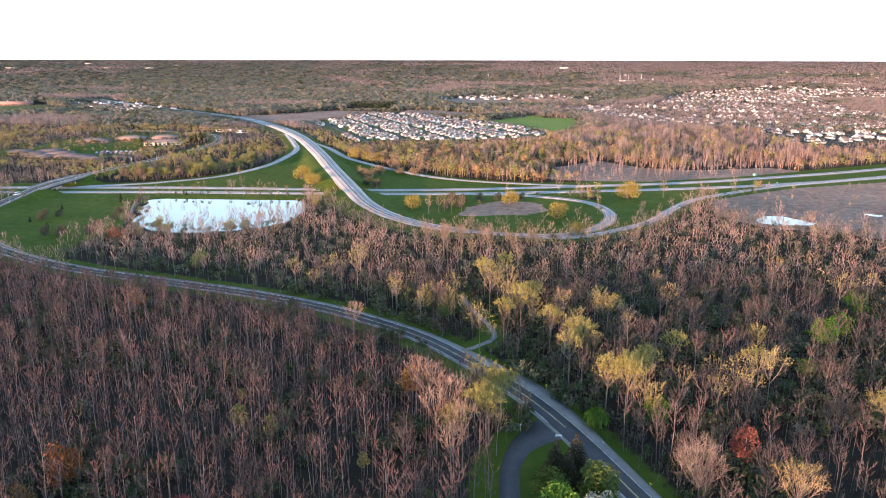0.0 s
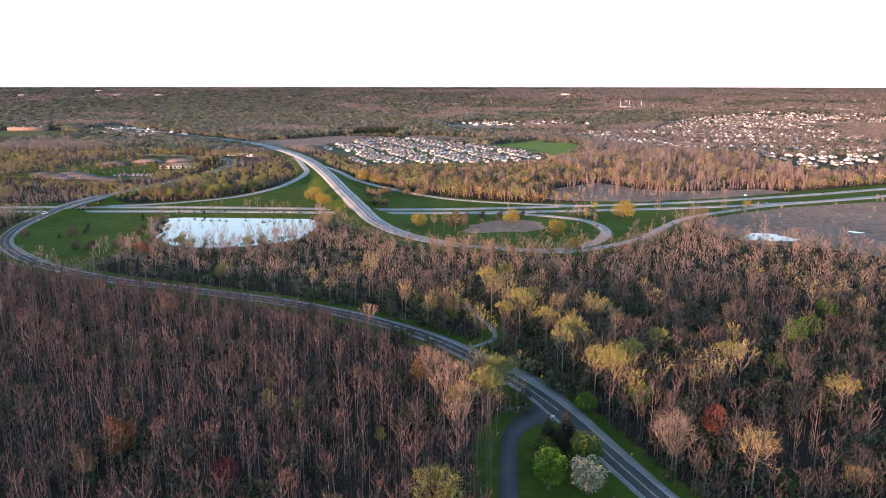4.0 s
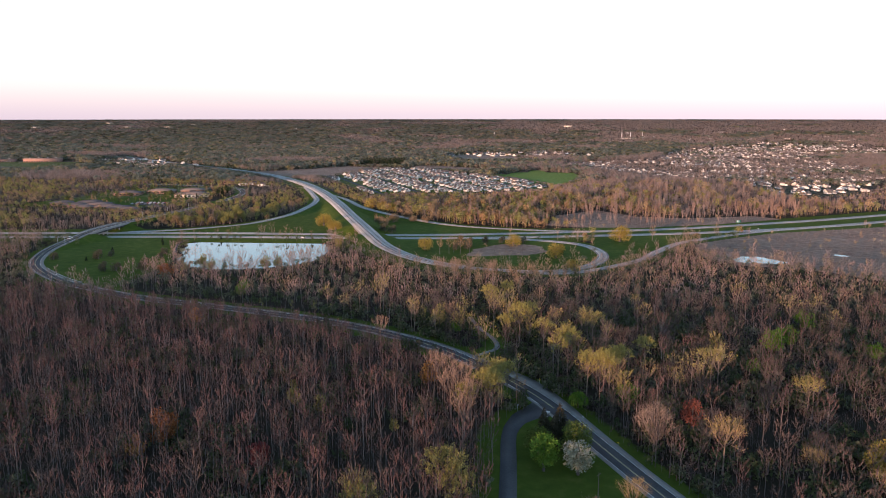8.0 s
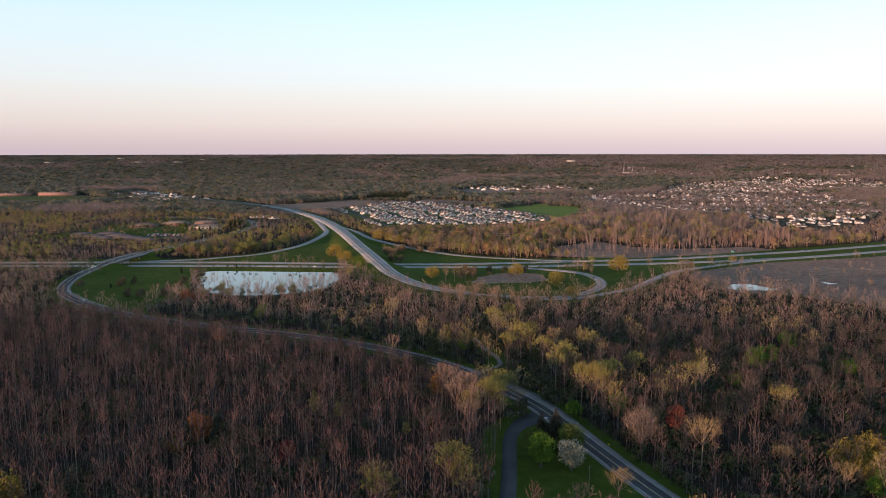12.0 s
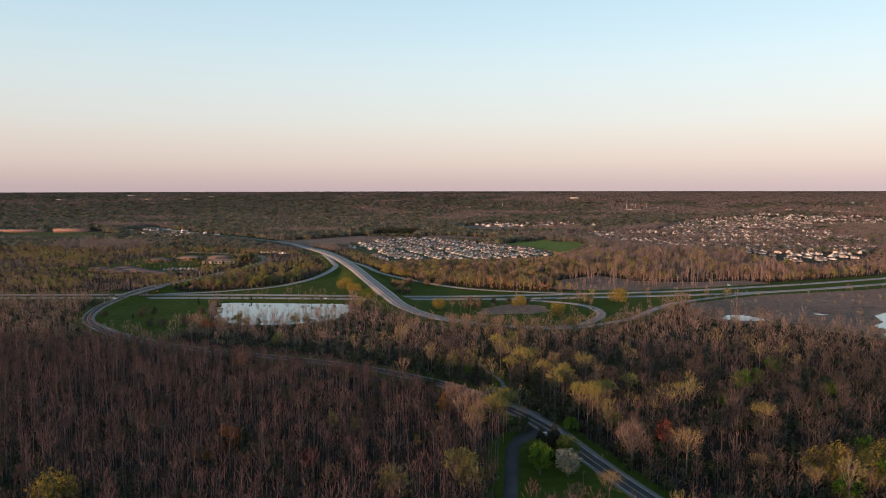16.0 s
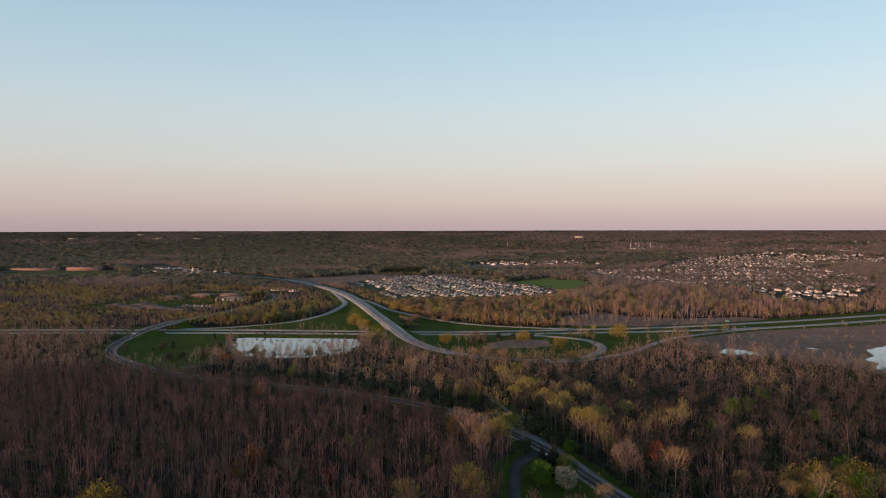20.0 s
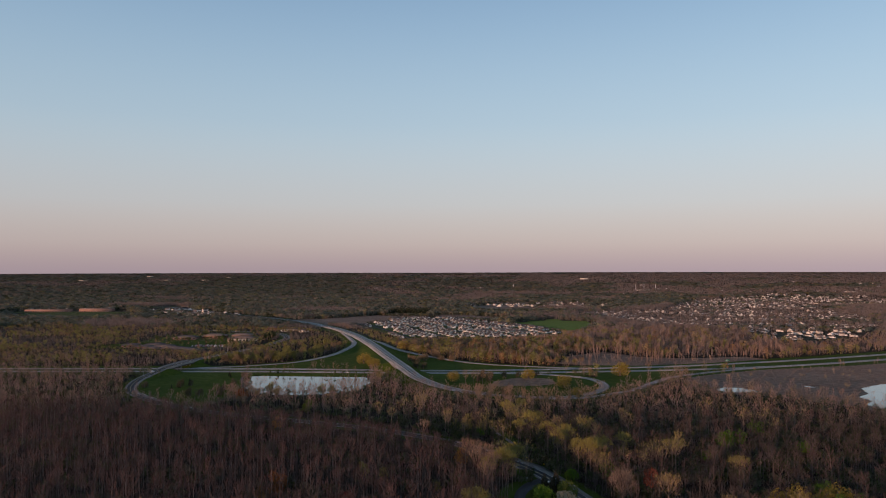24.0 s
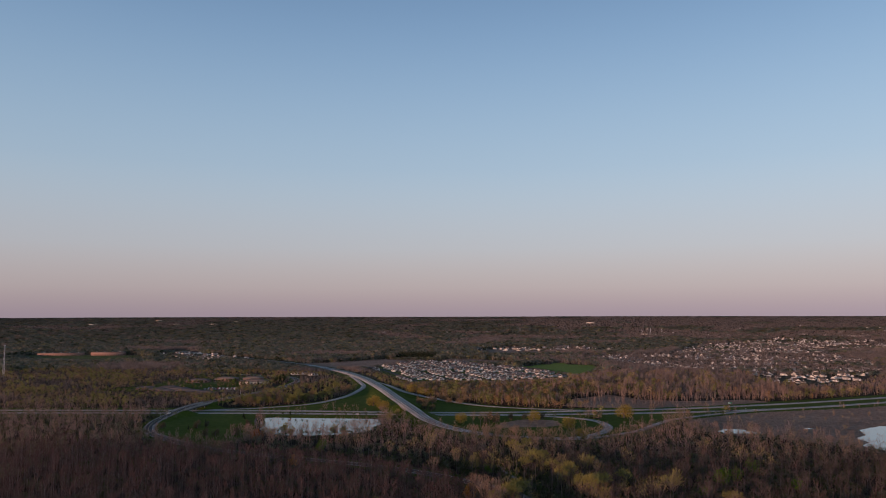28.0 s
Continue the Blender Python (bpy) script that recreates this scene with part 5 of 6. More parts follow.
plant(leafy_arrays(306, 17, 9.5, 0.2, 1500, 0.5, 12), [(74.2, 174, 0, 1.0)], M_BARK, M_RED, M_RED, "red budding maple among bare trees")
plant(leafy_arrays(307, 14, 11, 0.15, 1500, 0.55, 12), [(-122, 153, 0, 1.15), (-148, 76, 100, 1.1), (-160, 92, 30, 1.0)], M_BARK, M_ORANGE, M_RUST, "rusty orange-red maple in the bare woods")
plant(leafy_arrays(330, 12, 9, 0.12, 1500, 0.5, 10), [(-81, 137, 20, 1.0)], M_BARK, M_WINE, M_WINE, "dark wine-red maple under bare trees")
plant(leafy_arrays(308, 15, 9.5, 0.2, 1400, 0.5, 12), [(-29, 215, 0, 1.0), (-170, 300, 50, 0.9), (-125, 140, 100, 0.8)], M_BARK, M_ORANGE, M_ORANGE, "orange-tinged budding tree beside the road")
plant(leafy_arrays(309, 13, 6, 0.2, 900, 0.45), [(-82, 187, 0, 1.0), (-69.7, 182, 70, 0.95), (-88, 208, 10, 0.6), (-38, 167, 40, 0.7)], M_BARK, M_YELLOW, M_YELLOW,
      "young yellow-green tree between bare trunks")
plant(fan_arrays(310, 17, 11.5, 0.34, 13, 700, wood=0.22, width=0.085, boughs=6, sides=5), [(78, 164, 0, 1.0), (92, 176, 60, 0.9), (118, 168, 140, 0.95), (64, 190, 220, 0.85), (134, 205, 20, 0.95), (-66, 148, 70, 0.95), (-20, 152, 10, 0.95), (108, 190, 30, 1.0), (84, 200, 80, 0.95), (120, 222, 130, 1.05), (75, 215, 10, 1.0), (150, 228, 60, 1.1), (98, 250, 200, 1.05), (64, 262, 33, 1.0), (90, 285, 99, 1.05), (40, 310, 140, 1.0), (120, 290, 77, 1.1), (70, 320, 12, 1.0), (150, 180, 160, 1.0), (60, 176, 50, 0.8), (170, 210, 0, 1.1), (110, 150, 210, 0.9)],
      M_BARK, M_TWIG_GREY, M_TWIG_GREY, "round greyish-pink leafless tree with dense twigs", "round leafless trees")
plant(fan_arrays(328, 14, 9, 0.35, 10, 420, wood=0.18, width=0.1, boughs=5, sides=5), [(27, 105, 0, 1.0), (35, 96, 60, 1.0), (20, 97, 160, 0.95)], M_BARK, M_PINK, M_PINK,
      "short pinkish leafless tree on the junction lawn", "lawn edge trees")
plant(plume_arrays(333, 21, 9.5, 0.28, 24, 900, wood=0.2, width=0.11, rise=1.3, leaf=700, leaf_size=0.32, sides=5, twist=0.4, long=1.1), [(-25, 421, 10, 0.85), (-16, 433, 77, 0.85), (1, 423, 144, 0.85), (13, 401, 211, 0.85), (-5, 415, 278, 0.85), (27, 409, 345, 0.85), (-45, 316, 52, 0.85), (-24, 303, 119, 0.85), (32, 294, 186, 0.85), (36, 244, 253, 0.85), (50, 217, 320, 0.85), (46, 222, 27, 0.85), (54, 213, 94, 0.85), (28, 340, 161, 0.85), (57, 272, 228, 0.85)],
      M_PALE_BARK, M_PINK, M_TAN, "tall feathery tan tree coming into bud", "feathery tan trees")
plant(plume_arrays(334, 20, 9.5, 0.26, 24, 800, wood=0.2, width=0.11, rise=1.15, leaf=1500, leaf_size=0.36, sides=5, twist=0.45, long=1.1), [(-1, 343, 40, 0.85), (16, 305, 107, 0.85), (20, 289, 174, 0.85), (51, 301, 241, 0.85), (-30, 300, 308, 0.85), (-19, 297, 15, 0.85), (37, 271, 82, 0.85), (32, 257, 149, 0.85), (40, 244, 216, 0.85), (53, 199, 283, 0.85), (11, 319, 350, 0.85), (-6, 219, 57, 0.85), (0, 212, 124, 0.85), (107, 255, 191, 0.85), (4, 339, 258, 0.85)],
      M_PALE_BARK, M_TAN, M_YELLOW, "tall feathery tree in yellow-green bud", "feathery yellow trees")
plant(willow_arrays(311, 7, 8), [(35, 200.5, 0, 1.0)], M_BARK, M_YELLOW, M_GREEN, "small drooping yellow-green willow on the verge", name="willow")
plant(spruce_arrays(312, 14, 13), [(24.2, 169.5, 0, 1.1), (18.2, 168, 80, 1.0), (21.5, 164, 140, 0.9)], M_BARK, M_SPRUCE, M_SPRUCE, "dark brownish-green spruce on the junction lawn", "spruces", "spruce")
plant(leafy_arrays(313, 11, 10.5, 0.06, 2600, 0.5, 14), [(28.5, 156, 0, 1.25), (15.5, 156, 70, 1.05)], M_BARK, M_YELLOW, M_OLIVE, "dense round olive-green tree on the lawn")
plant(leafy_arrays(314, 11, 9, 0.12, 2200, 0.48, 12), [(16.5, 145, 0, 1.3)], M_BARK, M_GREEN, M_GREEN, "bright fresh green round tree on the lawn")
plant(leafy_arrays(315, 11, 9.5, 0.12, 2000, 0.46, 12), [(28, 143, 0, 1.22)], M_BARK, M_BLOSSOM, M_BLOSSOM, "round tree in white blossom on the lawn")
plant(leafy_arrays(316, 17, 13, 0.25, 1700, 0.6, 14), [(139, 268, 0, 1.0), (152, 280, 50, 0.85), (172, 308, 90, 0.9), (186, 262, 20, 0.7), (-20, 297, 130, 0.55), (55, 199, 60, 0.75), (120, 240, 10, 0.6), (-168, 372, 10, 0.8), (156, 160, 30, 0.9), (128, 116, 80, 0.9), (145, 138, 200, 0.8), (152, 132, 70, 1.0), (166, 140, 120, 0.9)], M_BARK, M_YELLOW, M_GREEN,
      "leafy yellow-green tree above bare woods", "yellow-green trees")
plant(leafy_arrays(317, 12.5, 18, 0.03, 1900, 0.7, 18), [(-61, 552, 0, 0.95), (20, 577, 60, 0.9), (55, 522, 120, 1.0), (64, 470, 200, 0.75), (124, 608, 30, 1.25), (-186, 690, 80, 1.1), (-172, 662, 0, 0.9), (-164, 650, 50, 0.8),
      (-155, 826, 140, 1.1), (-140, 818, 10, 1.0), (-128, 812, 70, 0.9)], M_BARK, M_TAN, M_GOLD, "rounded golden willow on the grass by the motorway", "golden willows", "willow")
plant(tree_arrays(318, 15, 8, 0.35, 9, 220, 60, 0.5, wood=0.22, twig_width=0.14), [(-46, 534, 0, 1.0), (-38, 537, 60, 0.95), (-28, 535, 20, 1.05), (-20, 538, 200, 0.9), (-34, 545, 110, 0.9), (156, 612, 10, 1.0), (-60, 470, 40, 0.7),
      (-130, 705, 0, 0.7), (-118, 715, 50, 0.75), (-100, 752, 100, 0.8), (-290, 700, 30, 0.7), (-250, 690, 70, 0.8), (-262, 602, 30, 0.6), (-210, 603, 20, 0.6), (-198, 602, 80, 0.65), (-178, 601, 10, 0.6)],
      M_BARK, M_TAN, M_ORANGE, "slender budding tree on the motorway verge", "verge trees")
plant(leafy_arrays(319, 6.5, 8, 0.0, 420, 0.6, 9), [(-247, 431, 0, 1.7), (-255, 440, 70, 1.3)], M_BARK, M_RED, M_RUST, "orange-red bush at the edge of the pond", name="bush", category="bush")
plant(leafy_arrays(329, 9, 13, 0.0, 1300, 0.6, 14), [(-120, 700, 20, 1.0), (-112, 722, 90, 1.15), (-98, 745, 10, 1.0), (-128, 716, 40, 0.95), (-90, 728, 70, 0.8), (-75, 722, 0, 0.9)], M_BARK, M_BUSH, M_BUSH,
      "broad brown bush in early bud by the slip road", "slip road bushes", "bush", "bush")
plant(leafy_arrays(320, 6.5, 8.5, 0.0, 620, 0.6, 9), [(-372, 488, 0, 1.0), (-336, 494, 50, 1.25), (-305, 447, 90, 1.2), (-296, 448, 10, 1.1), (-330, 505, 60, 0.9), (-283, 470, 20, 1.0), (-276, 452, 140, 1.1), (-290, 520, 200, 0.9), (-297, 568, 30, 0.9), (-283, 500, 80, 0.9),
      (-104, 648, 0, 1.3), (-112, 652, 70, 1.5), (10, 594, 30, 1.0), (30, 592, 20, 1.1), (-5, 588, 80, 1.1), (-22, 560, 10, 1.2), (-20, 574, 66, 1.3), (-32, 556, 40, 1.2), (60, 552, 0, 1.0), (-28, 584, 120, 1.3)], M_BARK, M_MID_BARE, M_DULL,
      "dull grey-green bush on the grass", "bushes on the meadow", "bush", "bush")
plant(leafy_arrays(321, 13, 10, 0.12, 1300, 0.5, 12), [(-226, 452, 0, 1.15), (-218, 446, 80, 0.9), (-178, 457, 30, 1.0), (-171, 463, 130, 0.9), (-240, 446, 200, 0.7), (-138, 545, 20, 0.8), (-141, 560, 60, 0.9), (-134, 572, 10, 0.9), (-167, 370, 45, 0.75), (-172, 376, 140, 0.7)], M_BARK, M_TAN, M_SPRING, "budding tree on the pond's near bank", "pond bank trees")
plant(plume_arrays(332, 14, 6.5, 0.3, 16, 420, wood=0.14, width=0.15, rise=1.1, sides=5), [(-204, 450, 0, 0.9), (-196, 448, 70, 0.95), (-189, 452, 140, 0.85), (-163, 466, 20, 1.05), (-158, 462, 90, 1.1), (-154, 472, 210, 1.0), (-149, 478, 300, 1.1), (-146, 490, 30, 1.0), (-143, 500, 120, 1.05),
      (-141, 512, 60, 1.0), (-150, 466, 15, 1.1), (-138, 524, 170, 1.0), (-144, 455, 250, 1.1), (-210, 440, 10, 0.9), (-234, 440, 100, 0.8), (-256, 428, 40, 0.7)], M_PALE_BARK, M_PINK, M_PINK, "pale pinkish leafless tree on the pond's near bank", "bare pond bank trees")
plant(tree_arrays(322, 12, 5, 0.25, 8, 150, 110, 0.4, wood=0.14), [(-125, 338, 0, 0.7), (-146, 344, 70, 0.65), (-109, 332, 40, 0.8), (-100, 336, 20, 0.6), (-34, 302, 10, 1.1), (-22, 298, 60, 1.1), (-28, 308, 110, 1.0), (-12, 300, 30, 1.0),
      (-40, 312, 0, 1.0)], M_PALE_BARK, M_YELLOW, M_YELLOW, "small young yellow tree on the road verge", "young verge trees")
BELT = [(-300, 690), (-312, 688), (-324, 684), (-336, 680), (-348, 676), (-352, 692), (-336, 700), (-318, 704), (-302, 708), (-288, 716), (-282, 735), (-300, 735), (-322, 730), (-340, 725), (-275, 760), (-268, 790), (-290, 780), (-312, 765), (-330, 750),
        (-262, 830), (-280, 820), (-300, 810), (-258, 860), (-276, 850), (-306, 697), (-330, 690), (-343, 684), (-358, 683), (-364, 676), (-296, 698), (-326, 712), (-345, 710), (-292, 724), (-310, 720), (-286, 748), (-272, 775), (-265, 810)]
plant(leafy_arrays(323, 11, 8, 0.05, 850, 0.62, 9), [(x, y, 37 * i, 1.0 + 0.1 * (i % 6)) for i, (x, y) in enumerate(BELT) if i % 3 != 1], M_BARK, M_SPRING, M_SPRING, "bushy yellow-green tree beside the slip road", "slip road trees")
plant(leafy_arrays(324, 10, 8, 0.05, 700, 0.62, 9), [(x, y, 51 * i, 1.0 + 0.09 * (i % 5)) for i, (x, y) in enumerate(BELT) if i % 3 == 1], M_BARK, M_BUSH, M_BUSH, "bushy rust-brown tree beside the slip road", "slip road trees")
plant(leafy_arrays(325, 10, 8, 0.05, 600, 0.65, 9), [(-492, 985, 0, 1.0), (-500, 980, 70, 0.9), (-420, 985, 20, 1.3), (-412, 1000, 110, 1.4), (-422, 992, 50, 1.3), (-416, 1018, 10, 1.4), (-430, 1030, 30, 1.2), (-440, 1000, 80, 0.7),
      (-540, 950, 60, 1.0), (-600, 960, 0, 1.2), (-590, 1040, 40, 1.2), (-520, 1060, 90, 1.1), (-470, 1070, 10, 1.2), (-560, 1060, 140, 1.0), (-600, 890, 20, 1.2), (-525, 890, 20, 0.8), (-424, 1044, 66, 1.2), (-450, 920, 25, 0.6), (-500, 930, 25, 0.7)],
      M_BARK, M_OLIVE, M_UNDER, "rounded dark green tree beside the offices", "office trees")
plant(spruce_arrays(326, 12, 6), [(-466, 948, 0, 0.7), (-455, 950, 40, 0.6), (-440, 955, 90, 0.7), (-408, 975, 10, 1.4), (-412, 1002, 70, 1.5), (-268, 598, 60, 0.45), (-342, 486, 0, 0.4), (-337, 493, 40, 0.45), (-344, 532, 80, 0.4), (-318, 577, 10, 0.5), (-311, 563, 70, 0.4)], M_BARK, M_NEEDLE, M_NEEDLE, "small dark conifer on the grass", "small conifers", "conifer")

# ---------------------------------------------------------------- houses
M_WALLS, wnn, wll, wb = material("painted house walls", 0.8)
oi = wnn.new("ShaderNodeObjectInfo")
gi = wnn.new("ShaderNodeNewGeometry")
am = wnn.new("ShaderNodeMath")
am.operation = "ADD"
wll.new(oi.outputs["Random"], am.inputs[0]), wll.new(gi.outputs["Random Per Island"], am.inputs[1])
fr = wnn.new("ShaderNodeMath")
fr.operation = "FRACT"
wll.new(am.outputs[0], fr.inputs[0])
wll.new(mix_node(wnn, wll, 0.25, ramp_node(wnn, wll, fr.outputs[0], [(0.0, (0.62, 0.58, 0.5)), (0.3, (0.72, 0.69, 0.64)), (0.55, (0.5, 0.43, 0.34)), (0.8, (0.75, 0.73, 0.69)), (1.0, (0.4, 0.34, 0.29))]),
                 ramp_node(wnn, wll, noise_node(wnn, wll, 1.2, 4), [(0.3, (0.5, 0.47, 0.42)), (0.7, (0.8, 0.78, 0.74))])), wb.inputs["Base Color"])
M_ROOF, rn, rl, rb = material("shingle roof", 0.9)
ro, rg = rn.new("ShaderNodeObjectInfo"), rn.new("ShaderNodeNewGeometry")
ra = rn.new("ShaderNodeMath")
ra.operation = "ADD"
rl.new(ro.outputs["Random"], ra.inputs[0]), rl.new(rg.outputs["Random Per Island"], ra.inputs[1])
rf = rn.new("ShaderNodeMath")
rf.operation = "FRACT"
rl.new(ra.outputs[0], rf.inputs[0])
rl.new(mix_node(rn, rl, 0.3, ramp_node(rn, rl, rf.outputs[0], [(0.0, (0.09, 0.072, 0.066)), (0.3, (0.16, 0.132, 0.118)), (0.55, (0.12, 0.088, 0.076)), (0.8, (0.26, 0.22, 0.195)), (1.0, (0.21, 0.135, 0.112))]),
                ramp_node(rn, rl, noise_node(rn, rl, 2.0, 4), [(0.3, (0.10, 0.088, 0.078)), (0.7, (0.24, 0.205, 0.18))])), rb.inputs["Base Color"])
M_WINDOW, _, _, gb = material("dark window glass", 0.08)
gb.inputs["Base Color"].default_value = (0.03, 0.035, 0.04, 1)
gb.inputs["Specular IOR Level"].default_value = 0.6
M_BRICK = varied("red brick wall", (0.22, 0.135, 0.11), (0.28, 0.17, 0.14), (0.34, 0.215, 0.18), 0.9, 0.2, 3.0)
M_FLAT_ROOF = varied("pale flat roof", (0.13, 0.108, 0.095), (0.175, 0.145, 0.127), (0.23, 0.19, 0.165), 0.9, 0.05, 1.0)
M_TAR_ROOF = varied("grey roof felt", (0.08, 0.072, 0.072), (0.115, 0.103, 0.102), (0.16, 0.145, 0.14), 0.9, 0.05, 1.0)
M_CREAM = varied("cream rendered wall", (0.55, 0.48, 0.38), (0.65, 0.58, 0.47), (0.72, 0.66, 0.56), 0.85, 0.2, 2.0)
M_WHITE = varied("white painted wall", (0.66, 0.65, 0.62), (0.75, 0.74, 0.71), (0.8, 0.8, 0.78), 0.8, 0.2, 2.0)


def gable(b, lx, ly, h, rise, over=0.4, x=0.0, y=0.0, along=True, slot=0):
    """A pitched roof as a slab, ridge along x or y."""
    hx, hy = lx / 2 + over, ly / 2 + over
    if along:
        p = [(-hx, -hy, h), (hx, -hy, h), (hx, 0, h + rise), (-hx, 0, h + rise), (hx, hy, h), (-hx, hy, h)]
    else:
        p = [(-hx, -hy, h), (-hx, hy, h), (0, hy, h + rise), (0, -hy, h + rise), (hx, hy, h), (hx, -hy, h)]
    v = [(a + x, c + y, z + 0.02) for a, c, z in p] + [(a + x, c + y, z - 0.22) for a, c, z in p]
    q = [(0, 1, 2, 3), (3, 2, 4, 5), (6, 9, 8, 7), (9, 11, 10, 8), (0, 6, 7, 1), (5, 4, 10, 11)]
    b.quads(v, q, slot)
    return b


def gable_walls(b, lx, ly, h, rise, x=0.0, y=0.0, along=True, slot=0):
    b.box((x - lx / 2, y - ly / 2, -0.3), (x + lx / 2, y + ly / 2, h), slot)
    if along:
        for e in (-lx / 2, lx / 2):
            b.add([(x + e, y - ly / 2, h), (x + e, y + ly / 2, h), (x + e, y, h + rise * 0.96)], [(0, 1, 2)], slot)
    else:
        for e in (-ly / 2, ly / 2):
            b.add([(x - lx / 2, y + e, h), (x + lx / 2, y + e, h), (x, y + e, h + rise * 0.96)], [(0, 1, 2)], slot)
    return b


def house_builds(style):
    """Walls, roof, windows and doors of one house: style 0 a long low home, 1 to 3 suburban houses with a garage wing."""
    w, r, g, d = Build(), Build(), [], []
    if style == 0:
        gable_walls(w, 15, 8.5, 3.4, 2.7), gable(r, 15, 8.5, 3.4, 2.7)
        for x in (-5.6, -2.4, 2.6, 5.6):
            g += [Build().box((x - 0.8, -4.31, 1.1), (x + 0.8, -4.23, 2.4)), Build().box((x - 0.8, 4.23, 1.1), (x + 0.8, 4.31, 2.4))]
        d.append(Build().box((-0.5, -4.33, 0), (0.5, -4.23, 2.1)))
        g.append(Build().box((-7.56, -1, 1.1), (-7.46, 1, 2.4)))
    else:
        lx, ly, h, rise = ((13, 9.5, 5.6, 3.4), (15, 9, 3.4, 3.2), (11.5, 10, 5.8, 4.0))[style - 1]
        gable_walls(w, lx, ly, h, rise, along=style != 3), gable(r, lx, ly, h, rise, along=style != 3)
        gx, gy = lx / 2 + 2.6, -1.5
        gable_walls(w, 6.5, 7.5, 2.9, 2.4, gx, gy, False), gable(r, 6.5, 7.5, 2.9, 2.4, 0.4, gx, gy, False)
        d.append(Build().box((gx - 2.4, gy - 3.83, 0), (gx + 2.4, gy - 3.72, 2.2)))
        for z in ((1.0, 3.7) if h > 5 else (1.0,)):
            for x in (-lx * 0.3, 0.6, lx * 0.28):
                g += [Build().box((x - 0.7, -ly / 2 - 0.05, z), (x + 0.7, -ly / 2 + 0.03, z + 1.4)), Build().box((x - 0.7, ly / 2 - 0.03, z), (x + 0.7, ly / 2 + 0.05, z + 1.4))]
    return w, r, g, d


def house_thing(style, label, group):
    w, r, g, d = house_builds(style)
    root = tagged(new("house"), label, "house", group)
    wall = part("wall", w, M_WALLS, root)
    roof = part("roof", r, M_ROOF, root)
    if style:
        part("chimney", Build().box((-2.6, 1.4, 4.0), (-1.8, 2.2, 10.2 if style != 2 else 7.4)), M_BRICK, roof, "small brick chimney")
    else:
        part("vent", Build().tube([(2.0, 1.6, 4.5), (2.0, 1.6, 6.3)], [0.16, 0.16], 6), M_STEEL, roof, "grey roof vent pipe")
    for b in g[:5]:
        part("window", b, M_WINDOW, root)
    for b in d:
        part("door", b, M_WHITE, root)
    return root


def house_arrays(style):
    w, r, g, d = house_builds(style)
    v, t, _ = w.arrays()
    b = Build().add(v, t, 0)
    v, t, _ = r.arrays()
    b.add(v, t, 1)
    for x in g[::2]:
        v, t, _ = x.arrays()
        b.add(v, t[2:10], 2)
    return b.arrays()


def settle(places, styles, labels, group, singles, stuff_label, k=0.84):
    """Houses at places (x, y, turn): the first ones as things, the rest joined."""
    first = {}
    for i, (x, y, a) in enumerate(places[:singles]):
        s = styles[i % len(styles)]
        m = pose(x, y, floor_at(x, y), 0, 0, a) @ Matrix.Diagonal((k, k, k, 1))
        if s not in first:
            first[s] = house_thing(s, labels[s], group)
            first[s].matrix_basis = m
        else:
            copy_thing(first[s], m)
    rest = places[singles:]
    V, T, MI, n = [], [], [], 0
    tm = {s: house_arrays(s) for s in set(styles)}
    for i, (x, y, a) in enumerate(rest):
        v, t, m = tm[styles[i % len(styles)]]
        v = v * k
        c, s = math.cos(radians(a)), math.sin(radians(a))
        V.append(np.stack([v[:, 0] * c - v[:, 1] * s + x, v[:, 0] * s + v[:, 1] * c + y, v[:, 2] + floor_at(x, y)], 1))
        T.append(t + n), MI.append(m)
        n += len(v)
    if V:
        tagged(new("far_houses", tri_mesh("far_houses", np.concatenate(V), np.concatenate(T), [M_WALLS, M_ROOF, M_WINDOW], np.concatenate(MI))), stuff_label, "houses", kind="stuff")


LABELS = {0: "long low pale home with a gabled shingle roof", 1: "pale two-storey gabled house with a garage wing", 2: "single-storey pale house with a brown shingle roof",
          3: "tall cream house with a front gable and garage"}
# the estate: rows of long homes along slanting streets
u = unit(np.array([0.40, -0.917]))
w = np.array([-u[1], u[0]])
rows_at = []
for i, across in enumerate(np.arange(-330, 420, 12.6)):
    for along in np.arange(-420, 420, 21.5):
        q = np.array([-120.0, 1290.0]) + w * across + u * (along + 9 * (i % 2)) + rng.normal(size=2) * 1.6
        if inside(q[:1], q[1:], ESTATE)[0] and i % 5 != 4 and rng.uniform() < 0.88 and not (q[0] < -225 and q[1] < 1230 and i % 2):
            rows_at.append((q[0], q[1], math.degrees(math.atan2(u[1], u[0])) + rng.normal() * 7 + 90 * (rng.uniform() < 0.2)))
rows_at.sort(key=lambda q: q[1])
settle(rows_at, [0], LABELS, "estate homes", 150, "rows of long pale homes with gabled roofs")
for across in np.arange(-330, 420, 12.6)[4::5]:
    line = np.linspace(np.array([-120.0, 1290.0]) + w * across - u * 420, np.array([-120.0, 1290.0]) + w * across + u * 420, 160)
    line = line[inside(line[:, 0], line[:, 1], ESTATE)]
    if len(line) > 8:
        structure("estate_street", ribbon(np.column_stack([line, np.zeros(len(line))]), -3.6, 3.6, 0.1, 0.2), M_ASPHALT, "narrow asphalt street between rows of homes", "street")
